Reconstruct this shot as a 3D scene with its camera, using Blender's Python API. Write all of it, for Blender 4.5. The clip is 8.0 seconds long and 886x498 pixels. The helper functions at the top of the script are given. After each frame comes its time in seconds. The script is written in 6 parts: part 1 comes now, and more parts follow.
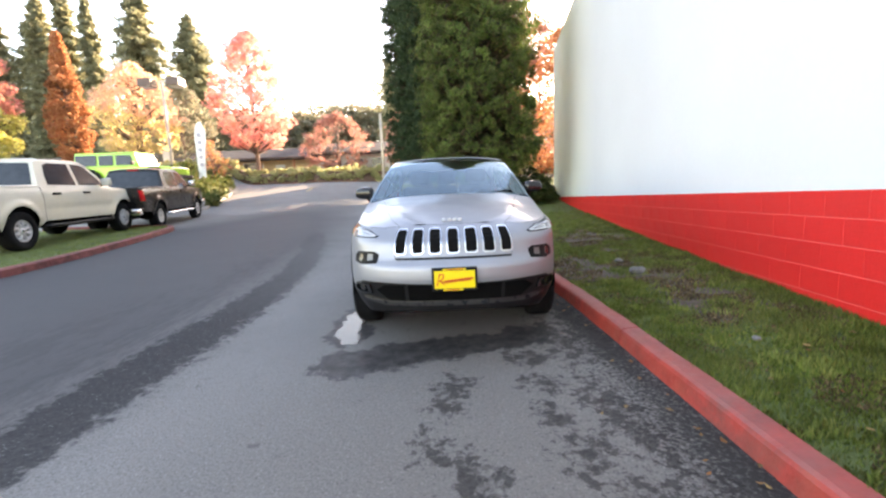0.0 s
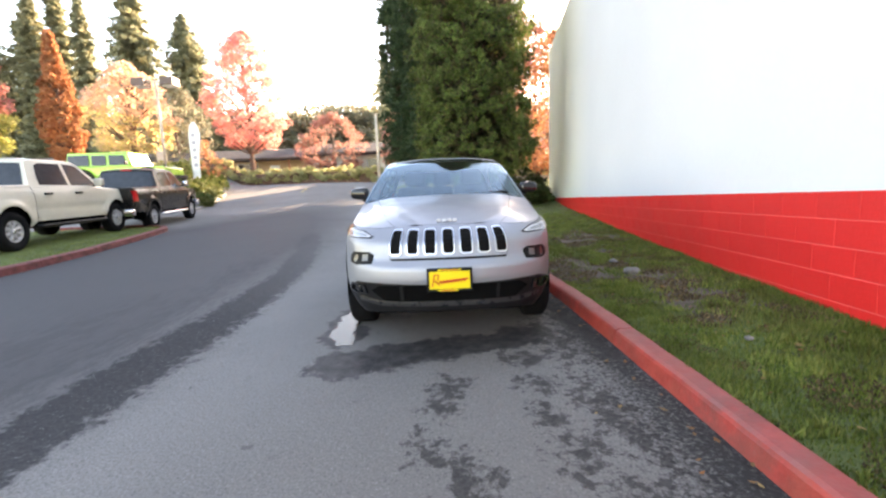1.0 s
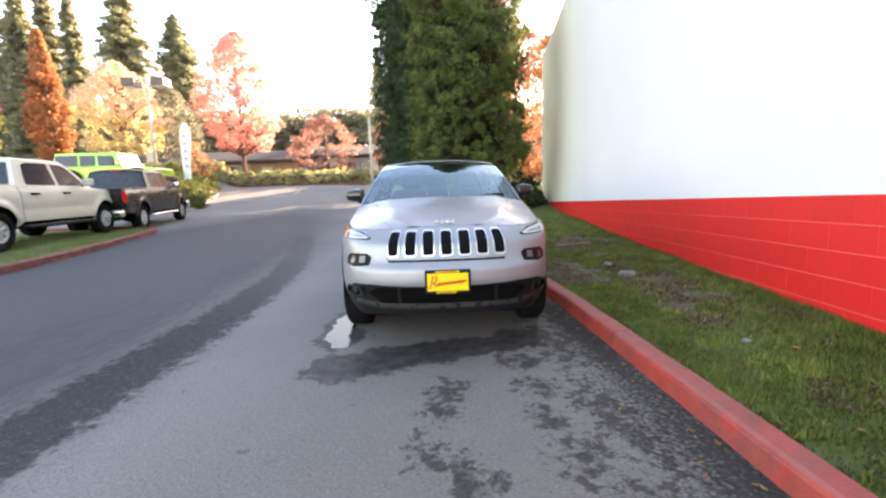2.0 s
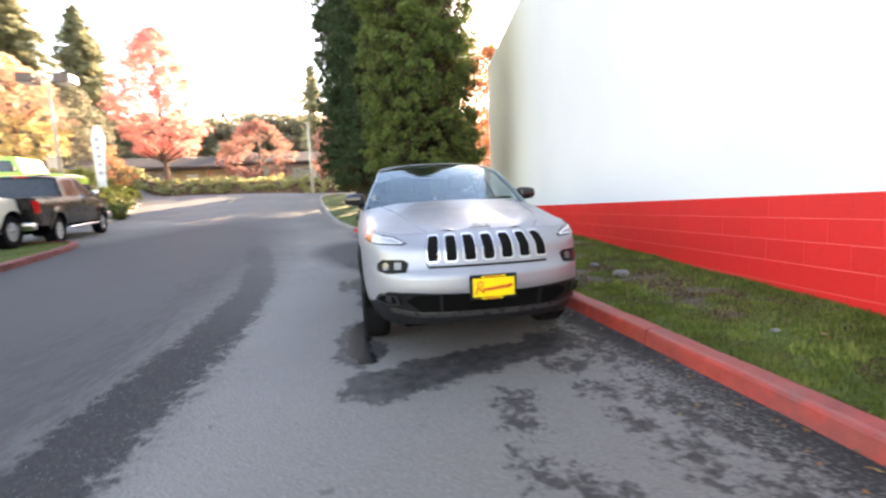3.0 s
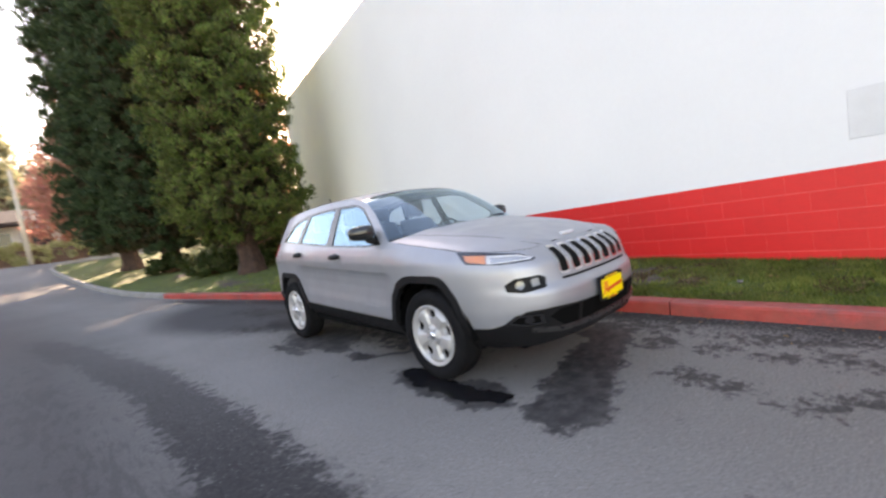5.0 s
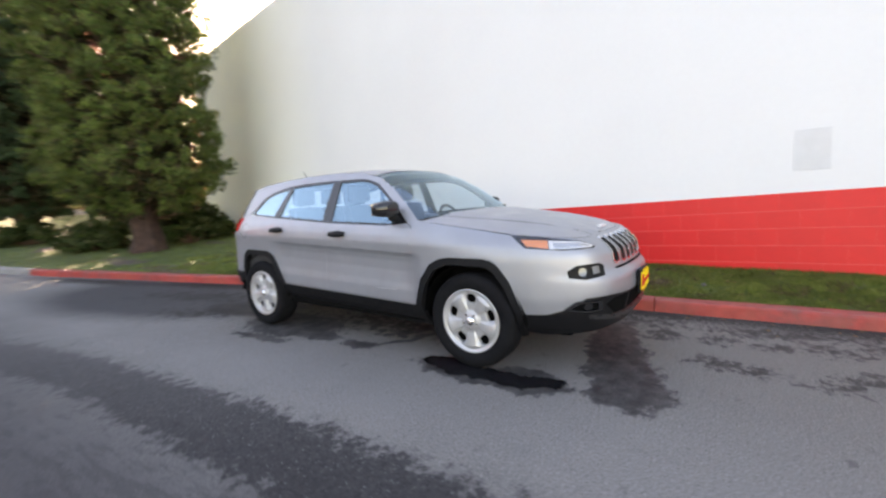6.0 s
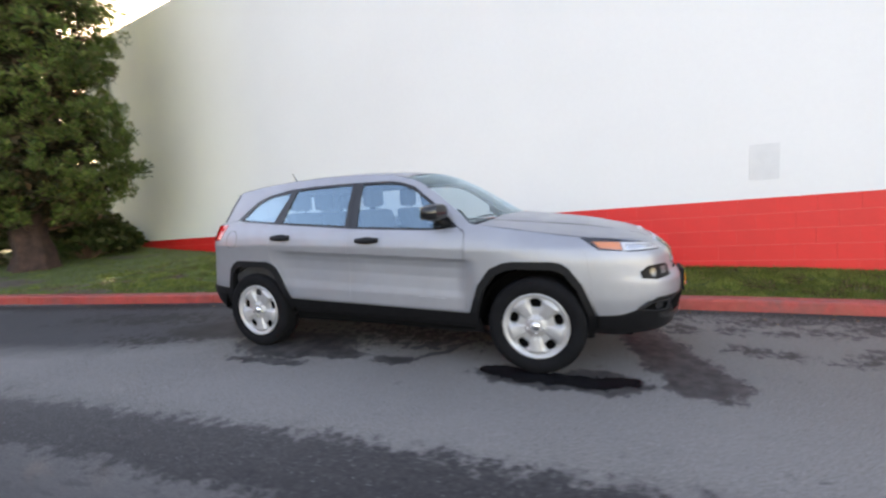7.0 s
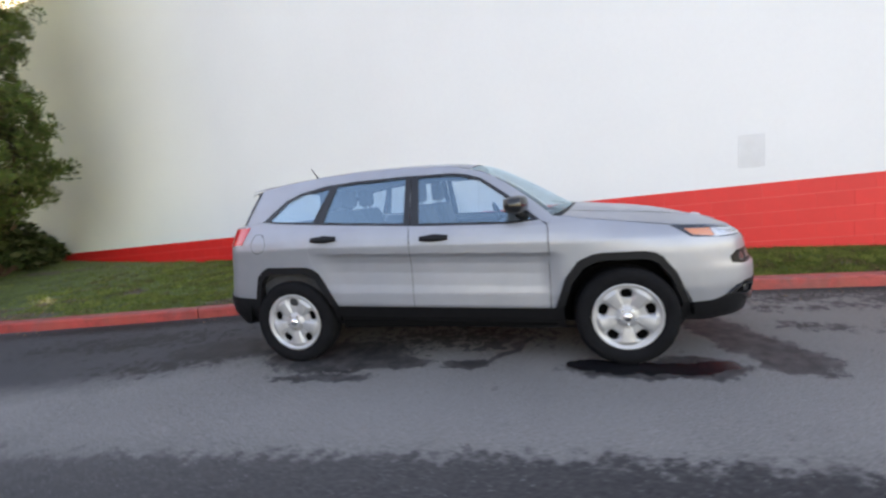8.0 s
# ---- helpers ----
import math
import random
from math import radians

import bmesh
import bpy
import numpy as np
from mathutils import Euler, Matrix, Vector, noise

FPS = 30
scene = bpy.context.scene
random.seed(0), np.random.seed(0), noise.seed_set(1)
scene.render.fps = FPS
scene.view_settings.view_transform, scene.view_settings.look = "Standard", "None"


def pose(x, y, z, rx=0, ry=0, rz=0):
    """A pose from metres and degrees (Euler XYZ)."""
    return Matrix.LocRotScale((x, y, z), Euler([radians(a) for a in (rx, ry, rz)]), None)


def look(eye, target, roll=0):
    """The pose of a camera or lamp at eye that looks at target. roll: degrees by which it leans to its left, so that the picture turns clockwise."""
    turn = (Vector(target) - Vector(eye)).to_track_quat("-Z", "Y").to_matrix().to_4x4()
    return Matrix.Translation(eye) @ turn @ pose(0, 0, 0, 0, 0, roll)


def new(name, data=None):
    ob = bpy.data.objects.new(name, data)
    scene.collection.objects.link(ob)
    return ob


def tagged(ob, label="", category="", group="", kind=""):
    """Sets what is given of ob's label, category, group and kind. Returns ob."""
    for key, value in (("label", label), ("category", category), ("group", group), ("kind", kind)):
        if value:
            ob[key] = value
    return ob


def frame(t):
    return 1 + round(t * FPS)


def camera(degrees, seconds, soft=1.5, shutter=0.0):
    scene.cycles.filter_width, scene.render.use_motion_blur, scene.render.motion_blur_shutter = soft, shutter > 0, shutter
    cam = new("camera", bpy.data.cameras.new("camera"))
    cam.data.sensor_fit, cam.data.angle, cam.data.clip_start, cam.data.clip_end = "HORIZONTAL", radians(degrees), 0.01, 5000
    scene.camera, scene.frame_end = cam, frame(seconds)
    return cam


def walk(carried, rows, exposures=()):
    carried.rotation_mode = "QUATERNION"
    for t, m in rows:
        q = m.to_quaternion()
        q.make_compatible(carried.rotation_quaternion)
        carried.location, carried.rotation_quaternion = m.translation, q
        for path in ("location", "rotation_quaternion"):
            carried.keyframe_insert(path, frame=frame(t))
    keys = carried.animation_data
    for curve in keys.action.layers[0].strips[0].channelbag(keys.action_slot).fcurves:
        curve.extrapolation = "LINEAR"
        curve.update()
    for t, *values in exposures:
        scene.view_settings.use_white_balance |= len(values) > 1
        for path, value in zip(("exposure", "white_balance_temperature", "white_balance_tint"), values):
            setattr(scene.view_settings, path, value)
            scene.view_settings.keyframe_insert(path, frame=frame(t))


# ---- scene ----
from mathutils.geometry import tessellate_polygon

cam = camera(92.9, 8.0, 2.4, 0.8)
PATH = [
    (0, (-0.006, -0.155, 1.269), (0.013, 1.824, 0.98), -2.4),
    (0.5, (-0.002, -0.156, 1.272), (0.026, 1.823, 0.981), -2.3),
    (1, (-0.002, -0.155, 1.267), (0.038, 1.824, 0.981), -2.3),
    (1.2, (-0.004, -0.154, 1.265), (0.040, 1.825, 0.981), -2.2),
    (2.3, (-0.110, -0.105, 1.238), (0.018, 1.876, 0.982), -1.5),
    (2.5, (-0.291, -0.061, 1.228), (-0.048, 1.909, 0.984), -1.5),
    (3, (-0.787, 0.11, 1.236), (-0.408, 2.058, 0.989), -2.4),
    (3.5, (-1.293, 0.377, 1.239), (-0.62, 2.252, 1.063), -1.2),
    (4, (-1.846, 0.631, 1.25), (-0.932, 2.401, 1.071), -4.6),
    (4.2, (-2.045, 0.781, 1.254), (-1.021, 2.493, 1.107), -6.4),
    (5.3, (-3.098, 1.630, 1.322), (-1.688, 3.042, 1.128), -6.6),
    (5.5, (-3.248, 1.817, 1.310), (-1.813, 3.199, 1.097), -3.1),
    (6, (-3.474, 2.338, 1.273), (-1.83, 3.456, 1.052), -3.1),
    (6.5, (-3.675, 2.873, 1.283), (-1.908, 3.787, 1.079), -1.9),
    (7, (-3.869, 3.427, 1.284), (-2.021, 4.164, 1.084), -3.1),
    (7.5, (-3.938, 4.002, 1.299), (-2.04, 4.591, 1.074), -3.2),
    (8, (-3.985, 4.578, 1.328), (-2.045, 5.006, 1.093), -4.8),
]
walk(cam, [(t, look(eye, target, roll)) for t, eye, target, roll in PATH], [(0.0, 3.06, 8600, 21), (2.5, 3.09, 8600, 21), (3.3, 3.10, 8700, 22), (4.0, 2.91, 8700, 23), (5.5, 2.74, 9000, 26), (6.4, 2.80, 8900, 25), (7.0, 2.68, 8800, 25), (8.0, 2.61, 8700, 25)])

# ---- light ----
SUN_AZ, SUN_EL = 29.5, 18.5  # degrees clockwise from +y, and above the horizon
world = bpy.data.worlds.new("world")
scene.world = world
world.use_nodes = True
wn = world.node_tree.nodes
sky = wn.new("ShaderNodeTexSky")
sky.sky_type, sky.sun_disc = "NISHITA", False
sky.sun_elevation, sky.sun_rotation = radians(SUN_EL), radians(SUN_AZ)
sky.air_density, sky.dust_density, sky.ozone_density = 1.0, 0.7, 1.0
wn["Background"].inputs["Strength"].default_value = 0.15
world.node_tree.links.new(sky.outputs[0], wn["Background"].inputs["Color"])
sun = new("sun", bpy.data.lights.new("sun", "SUN"))
sun.data.energy, sun.data.angle, sun.data.color = 4.5, radians(0.6), (1.0, 0.9, 0.75)
sun_way = Vector((math.sin(radians(SUN_AZ)) * math.cos(radians(SUN_EL)), math.cos(radians(SUN_AZ)) * math.cos(radians(SUN_EL)), math.sin(radians(SUN_EL))))
sun.matrix_world = look(sun_way * 60, (0, 0, 0))


# ---- material helpers ----
def node(m, kind, **values):
    n = m.node_tree.nodes.new(kind)
    for k, v in values.items():
        n.inputs[k.replace("_", " ")].default_value = v
    return n


def link(m, a, b):
    m.node_tree.links.new(a, b)


def ramp(m, fac, stops):
    r = m.node_tree.nodes.new("ShaderNodeValToRGB")
    while len(r.color_ramp.elements) < len(stops):
        r.color_ramp.elements.new(0.5)
    for e, (p, c) in zip(r.color_ramp.elements, stops):
        e.position = p
        e.color = (*c, 1) if len(c) == 3 else c
    link(m, fac, r.inputs[0])
    return r.outputs[0]


def mix(m, fac, a, b, blend="MIX"):
    x = m.node_tree.nodes.new("ShaderNodeMix")
    x.data_type, x.blend_type = "RGBA", blend
    for v, i in ((fac, 0), (a, 6), (b, 7)):
        if hasattr(v, "links"):
            link(m, v, x.inputs[i])
        else:
            x.inputs[i].default_value = (*v, 1) if isinstance(v, tuple) else v
    return x.outputs[2]


def calc(m, op, a, b=0.0, clamp=False):
    x = m.node_tree.nodes.new("ShaderNodeMath")
    x.operation, x.use_clamp = op, clamp
    for v, i in ((a, 0), (b, 1)):
        if hasattr(v, "links"):
            link(m, v, x.inputs[i])
        else:
            x.inputs[i].default_value = v
    return x.outputs[0]


def noise_of(m, scale, detail=4.0, rough=0.55, where="Object", stretch=None):
    tc = m.node_tree.nodes.new("ShaderNodeTexCoord") if where == "Object" else m.node_tree.nodes.new("ShaderNodeNewGeometry")
    out = tc.outputs["Object"] if where == "Object" else tc.outputs["Position"]
    if stretch:
        mp = m.node_tree.nodes.new("ShaderNodeMapping")
        mp.inputs["Scale"].default_value = stretch
        link(m, out, mp.inputs[0])
        out = mp.outputs[0]
    n = node(m, "ShaderNodeTexNoise", Scale=scale, Detail=detail, Roughness=rough)
    link(m, out, n.inputs["Vector"])
    return n.outputs["Fac"]


def mat(name, base, rough=0.6, metal=0.0, vary=0.15, scale=6.0, fine=60.0, bump=0.0, bump_scale=None, coat=0.0, spec=0.5, piece=0.0, where="Object"):
    """A surface with its colour varied at two scales, and fine relief."""
    m = bpy.data.materials.new(name)
    m.use_nodes = True
    p = m.node_tree.nodes["Principled BSDF"]
    p.inputs["Roughness"].default_value = rough
    p.inputs["Metallic"].default_value = metal
    p.inputs["Coat Weight"].default_value = coat
    p.inputs["Coat Roughness"].default_value = 0.04
    p.inputs["Specular IOR Level"].default_value = spec
    lo = tuple(c * (1 - vary) for c in base)
    hi = tuple(min(1, c * (1 + vary)) for c in base)
    if vary > 0:
        col = ramp(m, noise_of(m, scale, where=where), [(0.3, lo), (0.7, hi)])
        g2 = ramp(m, noise_of(m, fine, 2.0, where=where), [(0.3, (1 - vary * 0.6,) * 3), (0.7, (1.0,) * 3)])
        col = mix(m, 1.0, col, g2, "MULTIPLY")
        if piece:
            oi = m.node_tree.nodes.new("ShaderNodeObjectInfo")
            col = mix(m, 1.0, col, ramp(m, oi.outputs["Random"], [(0, (1 - piece,) * 3), (1, (1.0,) * 3)]), "MULTIPLY")
        link(m, col, p.inputs["Base Color"])
        rr = ramp(m, noise_of(m, scale * 2.3, where=where), [(0.3, (max(0, rough - 0.06),) * 3), (0.7, (min(1, rough + 0.06),) * 3)])
        if rough > 0.12:
            link(m, rr, p.inputs["Roughness"])
    else:
        p.inputs["Base Color"].default_value = (*base, 1)
    if bump:
        b = node(m, "ShaderNodeBump", Strength=bump, Distance=0.01)
        link(m, noise_of(m, bump_scale or fine, 3.0, where=where), b.inputs["Height"])
        link(m, b.outputs[0], p.inputs["Normal"])
    return m


def leaf_mat(name, colours, through_light=0.4, rough=0.55, tone=0.7, dark=0.62):
    """Leaves: each island of the mesh takes one of the colours, and some light passes through."""
    m = bpy.data.materials.new(name)
    m.use_nodes = True
    p = m.node_tree.nodes["Principled BSDF"]
    geo = m.node_tree.nodes.new("ShaderNodeNewGeometry")
    stops = [(i / max(1, len(colours) - 1), c) for i, c in enumerate(colours)]
    col = ramp(m, geo.outputs["Random Per Island"], stops)
    blot = ramp(m, noise_of(m, tone, 3.0, where="Position"), [(0.32, (dark,) * 3), (0.68, (1.0,) * 3)])
    col = mix(m, 1.0, col, blot, "MULTIPLY")
    link(m, col, p.inputs["Base Color"])
    p.inputs["Roughness"].default_value = rough
    p.inputs["Specular IOR Level"].default_value = 0.15
    t = m.node_tree.nodes.new("ShaderNodeBsdfTranslucent")
    link(m, col, t.inputs["Color"])
    mx = m.node_tree.nodes.new("ShaderNodeMixShader")
    mx.inputs[0].default_value = through_light
    link(m, p.outputs[0], mx.inputs[1])
    link(m, t.outputs[0], mx.inputs[2])
    link(m, mx.outputs[0], m.node_tree.nodes["Material Output"].inputs["Surface"])
    return m


def glass_mat(name, tint, gloss=0.05, rough=0.02, sheen=(0.55, 0.84, 1, 1)):
    m = bpy.data.materials.new(name)
    m.use_nodes = True
    nt = m.node_tree
    nt.nodes.remove(nt.nodes["Principled BSDF"])
    tr = node(m, "ShaderNodeBsdfTransparent", Color=(*tint, 1))
    gl = node(m, "ShaderNodeBsdfGlossy", Color=sheen, Roughness=rough)
    lw = node(m, "ShaderNodeLayerWeight", Blend=0.5)
    f2 = calc(m, "ADD", calc(m, "MULTIPLY", calc(m, "POWER", lw.outputs["Facing"], 4.5), 0.9), 0.045 + gloss, True)
    mx = nt.nodes.new("ShaderNodeMixShader")
    link(m, f2, mx.inputs[0])
    link(m, tr.outputs[0], mx.inputs[1])
    link(m, gl.outputs[0], mx.inputs[2])
    link(m, mx.outputs[0], nt.nodes["Material Output"].inputs["Surface"])
    return m


# ---- materials ----
def asphalt_mat():
    m = mat("asphalt", (0.200, 0.190, 0.178), 0.78, vary=0.13, scale=0.45, fine=140.0, spec=0.2, where="Position")
    p = m.node_tree.nodes["Principled BSDF"]
    base = p.inputs["Base Color"].links[0].from_socket
    geo = m.node_tree.nodes.new("ShaderNodeNewGeometry")
    # pale and dark stone chips of the aggregate
    chips = m.node_tree.nodes.new("ShaderNodeTexVoronoi")
    chips.inputs["Scale"].default_value = 52.0
    link(m, geo.outputs["Position"], chips.inputs["Vector"])
    chip = ramp(m, chips.outputs["Distance"], [(0.12, (1, 1, 1)), (0.34, (0, 0, 0))])
    pick = calc(m, "GREATER_THAN", chips.outputs["Color"], 0.60)
    pale_chip = calc(m, "MULTIPLY", chip, pick)
    dark_chip = calc(m, "MULTIPLY", chip, calc(m, "LESS_THAN", chips.outputs["Color"], 0.30))
    base = mix(m, calc(m, "MULTIPLY", pale_chip, 0.42), base, (0.38, 0.365, 0.34))
    base = mix(m, calc(m, "MULTIPLY", dark_chip, 0.65), base, (0.06, 0.058, 0.056))
    grit = ramp(m, noise_of(m, 70.0, 5.0, 0.8, "Position"), [(0.35, (0.62,) * 3), (0.65, (1.24,) * 3)])
    base = mix(m, 1.0, base, grit, "MULTIPLY")
    # warped ground position for the edges of stains
    n1 = node(m, "ShaderNodeTexNoise", Scale=5.0, Detail=6.0, Roughness=0.65)
    link(m, geo.outputs["Position"], n1.inputs["Vector"])
    off = m.node_tree.nodes.new("ShaderNodeVectorMath")
    off.operation = "MULTIPLY_ADD"
    link(m, n1.outputs["Color"], off.inputs[0])
    off.inputs[1].default_value = (0.36, 0.36, 0.0)
    link(m, geo.outputs["Position"], off.inputs[2])
    sub = m.node_tree.nodes.new("ShaderNodeVectorMath")
    sub.operation = "SUBTRACT"
    link(m, off.outputs[0], sub.inputs[0])
    sub.inputs[1].default_value = (0.18, 0.18, 0.0)

    def spots(list_of, soft=0.12):
        total = None
        for cx, cy, rx, ry, turn in list_of:
            mp = m.node_tree.nodes.new("ShaderNodeMapping")
            mp.vector_type = "TEXTURE"
            mp.inputs["Location"].default_value = (cx, cy, 0)
            mp.inputs["Rotation"].default_value = (0, 0, radians(turn))
            mp.inputs["Scale"].default_value = (rx, ry, 1000)
            link(m, sub.outputs[0], mp.inputs[0])
            ln = m.node_tree.nodes.new("ShaderNodeVectorMath")
            ln.operation = "LENGTH"
            link(m, mp.outputs[0], ln.inputs[0])
            mr = node(m, "ShaderNodeMapRange", From_Min=1.0 + soft, From_Max=1.0 - soft)
            link(m, ln.outputs["Value"], mr.inputs["Value"])
            total = mr.outputs[0] if total is None else calc(m, "MAXIMUM", total, mr.outputs[0])
        return total

    def ragged(mask, weight, scale, lo, hi, detail=8.0):
        v = calc(m, "ADD", calc(m, "MULTIPLY", mask, weight), noise_of(m, scale, detail, 0.72, "Position"))
        return ramp(m, v, [(lo, (0, 0, 0)), (hi, (1, 1, 1))])

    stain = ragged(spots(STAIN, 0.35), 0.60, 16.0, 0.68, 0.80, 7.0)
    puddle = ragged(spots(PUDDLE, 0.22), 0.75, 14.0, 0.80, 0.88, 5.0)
    brown = spots(BROWN, 0.8)
    # islands of damp with torn edges, thinning out towards the rim of each patch
    damp = ragged(spots(DAMP, 0.85), 0.28, 9.5, 0.71, 0.76, 12.0)
    fine_damp = ragged(spots(DAMP, 0.9), 0.26, 26.0, 0.70, 0.80, 9.0)
    gutter = ragged(spots(GUTTER, 0.9), 0.42, 38.0, 0.64, 0.84, 8.0)
    # long dark seal band down the lane, and broken streaks beside it
    band = ragged(spots(BAND, 0.55), 0.48, 13.0, 0.63, 0.78, 12.0)
    along_lane = noise_of(m, 9.0, 8.0, 0.7, "Position", (1.6, 0.35, 1.0))
    streak = ramp(m, calc(m, "ADD", calc(m, "MULTIPLY", spots(STREAK, 0.8), 0.26), along_lane), [(0.70, (0, 0, 0)), (0.77, (1, 1, 1))])
    along_y = m.node_tree.nodes.new("ShaderNodeSeparateXYZ")
    link(m, geo.outputs["Position"], along_y.inputs[0])
    worn = node(m, "ShaderNodeMapRange", From_Min=4.0, From_Max=9.5, To_Min=1.0, To_Max=0.4)
    link(m, along_y.outputs["Y"], worn.inputs["Value"])
    band = calc(m, "MULTIPLY", band, worn.outputs[0])
    # round oil drips and small pits, each of its own size
    drips = m.node_tree.nodes.new("ShaderNodeTexVoronoi")
    drips.inputs["Scale"].default_value = 4.2
    link(m, sub.outputs[0], drips.inputs["Vector"])
    size = m.node_tree.nodes.new("ShaderNodeSeparateColor")
    link(m, drips.outputs["Color"], size.inputs[0])
    drop = calc(m, "LESS_THAN", drips.outputs["Distance"], calc(m, "MULTIPLY", calc(m, "SUBTRACT", size.outputs[0], 0.40), 0.30))
    fleck = ramp(m, noise_of(m, 3.2, 9.0, 0.8, "Position"), [(0.60, (0, 0, 0)), (0.66, (1, 1, 1))])
    base = mix(m, calc(m, "MULTIPLY", fleck, 0.20), base, (0.06, 0.06, 0.062))
    speck = ramp(m, noise_of(m, 42.0, 5.0, 0.75, "Position"), [(0.62, (0, 0, 0)), (0.70, (1, 1, 1))])
    base = mix(m, calc(m, "MULTIPLY", speck, 0.70), base, (0.045, 0.044, 0.043))
    base = mix(m, calc(m, "MULTIPLY", drop, calc(m, "MULTIPLY", size.outputs[1], 0.60)), base, (0.045, 0.043, 0.042))
    lane = spots(LANE, 0.20)
    base = mix(m, calc(m, "MULTIPLY", lane, 0.82), base, (0.036, 0.035, 0.038))
    base = mix(m, calc(m, "MULTIPLY", brown, 0.34), base, (0.120, 0.092, 0.066))
    base = mix(m, calc(m, "MULTIPLY", fine_damp, 0.55), base, (0.030, 0.026, 0.023))
    base = mix(m, calc(m, "MULTIPLY", damp, 0.72), base, (0.026, 0.023, 0.021))
    base = mix(m, calc(m, "MULTIPLY", gutter, 0.90), base, (0.016, 0.014, 0.013))
    base = mix(m, calc(m, "MULTIPLY", streak, 0.34), base, (0.030, 0.029, 0.031))
    # pebbles show through the worn seal band
    sparse = ramp(m, noise_of(m, 21.0, 6.0, 0.75, "Position"), [(0.47, (0.12,) * 3), (0.60, (1, 1, 1))])
    pebble = ramp(m, noise_of(m, 30.0, 6.0, 0.8, "Position"), [(0.36, (1, 1, 1)), (0.68, (0.70,) * 3)])
    base = mix(m, calc(m, "MULTIPLY", calc(m, "MULTIPLY", band, pebble), 0.88), base, (0.014, 0.014, 0.016))
    base = mix(m, calc(m, "MULTIPLY", calc(m, "MULTIPLY", calc(m, "MULTIPLY", pale_chip, sparse), band), 0.62), base, (0.30, 0.30, 0.31))
    patchy = ramp(m, noise_of(m, 7.0, 7.0, 0.7, "Position"), [(0.36, (0.66,) * 3), (0.60, (1, 1, 1))])
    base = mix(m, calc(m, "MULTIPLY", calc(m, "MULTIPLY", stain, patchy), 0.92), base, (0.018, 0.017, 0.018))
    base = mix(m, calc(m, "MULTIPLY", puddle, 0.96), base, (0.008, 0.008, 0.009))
    link(m, base, p.inputs["Base Color"])
    rg = mix(m, stain, mix(m, lane, (0.85, 0.85, 0.85), (0.74, 0.74, 0.74)), (0.62, 0.62, 0.62))
    rg = mix(m, puddle, rg, (0.26, 0.26, 0.26))
    link(m, rg, p.inputs["Roughness"])
    link(m, mix(m, puddle, mix(m, band, (0.2, 0.2, 0.2), (0.12, 0.12, 0.12)), (0.22, 0.22, 0.22)), p.inputs["Specular IOR Level"])
    b = node(m, "ShaderNodeBump", Strength=0.2, Distance=0.004)
    link(m, mix(m, puddle, noise_of(m, 90.0, 5.0, 0.75, "Position"), (0.5, 0.5, 0.5)), b.inputs["Height"])
    link(m, b.outputs[0], p.inputs["Normal"])
    return m


# stains and patches of other tone: centre x, y, radii, turn in degrees
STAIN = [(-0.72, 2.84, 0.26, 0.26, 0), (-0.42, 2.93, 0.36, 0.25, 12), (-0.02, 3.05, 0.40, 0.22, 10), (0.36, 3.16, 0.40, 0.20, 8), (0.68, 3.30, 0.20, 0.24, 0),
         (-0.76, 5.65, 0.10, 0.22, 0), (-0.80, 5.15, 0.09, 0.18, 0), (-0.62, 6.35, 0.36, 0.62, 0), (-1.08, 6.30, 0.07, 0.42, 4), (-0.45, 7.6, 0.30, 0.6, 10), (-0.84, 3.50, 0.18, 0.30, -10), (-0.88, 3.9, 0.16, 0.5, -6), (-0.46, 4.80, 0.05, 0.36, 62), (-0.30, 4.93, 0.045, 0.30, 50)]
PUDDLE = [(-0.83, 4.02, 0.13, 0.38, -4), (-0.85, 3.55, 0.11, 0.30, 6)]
LANE = [(-5.4, 5.0, 3.0, 16.0, 2), (-0.35, 9.4, 1.3, 2.6, 18)]
GUTTER = [(1.30, 0.4, 0.28, 3.4, 0), (1.25, 3.4, 0.20, 2.4, 2), (0.86, 7.3, 0.20, 1.8, 14), (0.20, 9.7, 0.20, 1.6, 16), (-0.55, 12.3, 0.22, 1.8, 15)]
BROWN = [(0.3, 1.4, 1.2, 1.7, 0), (0.1, 4.4, 0.9, 1.6, 0), (0.3, 2.8, 0.7, 0.5, 0), (0.0, 6.2, 0.9, 1.0, 0)]
DAMP = [(0.06, 2.38, 0.21, 0.24, 0), (0.0, 2.12, 0.18, 0.18, 0), (-0.08, 1.75, 0.14, 0.24, 0), (0.12, 1.50, 0.16, 0.36, 0), (0.62, 2.78, 0.22, 0.26, 0), (0.62, 2.38, 0.18, 0.26, 0),
        (0.58, 2.05, 0.13, 0.24, 0), (0.66, 1.68, 0.20, 0.34, 8), (0.95, 2.0, 0.22, 0.9, 6), (0.85, 1.15, 0.30, 0.6, 10), (0.95, 3.2, 0.30, 0.9, 0), (-0.3, 9.0, 0.5, 1.6, 20), (-0.9, 8.0, 0.3, 0.9, 20),
        (-0.1, 5.4, 0.5, 1.4, 0), (0.9, 0.4, 0.4, 1.2, 5), (1.12, 4.4, 0.25, 1.6, 3), (0.30, 0.9, 0.25, 0.5, 0)]
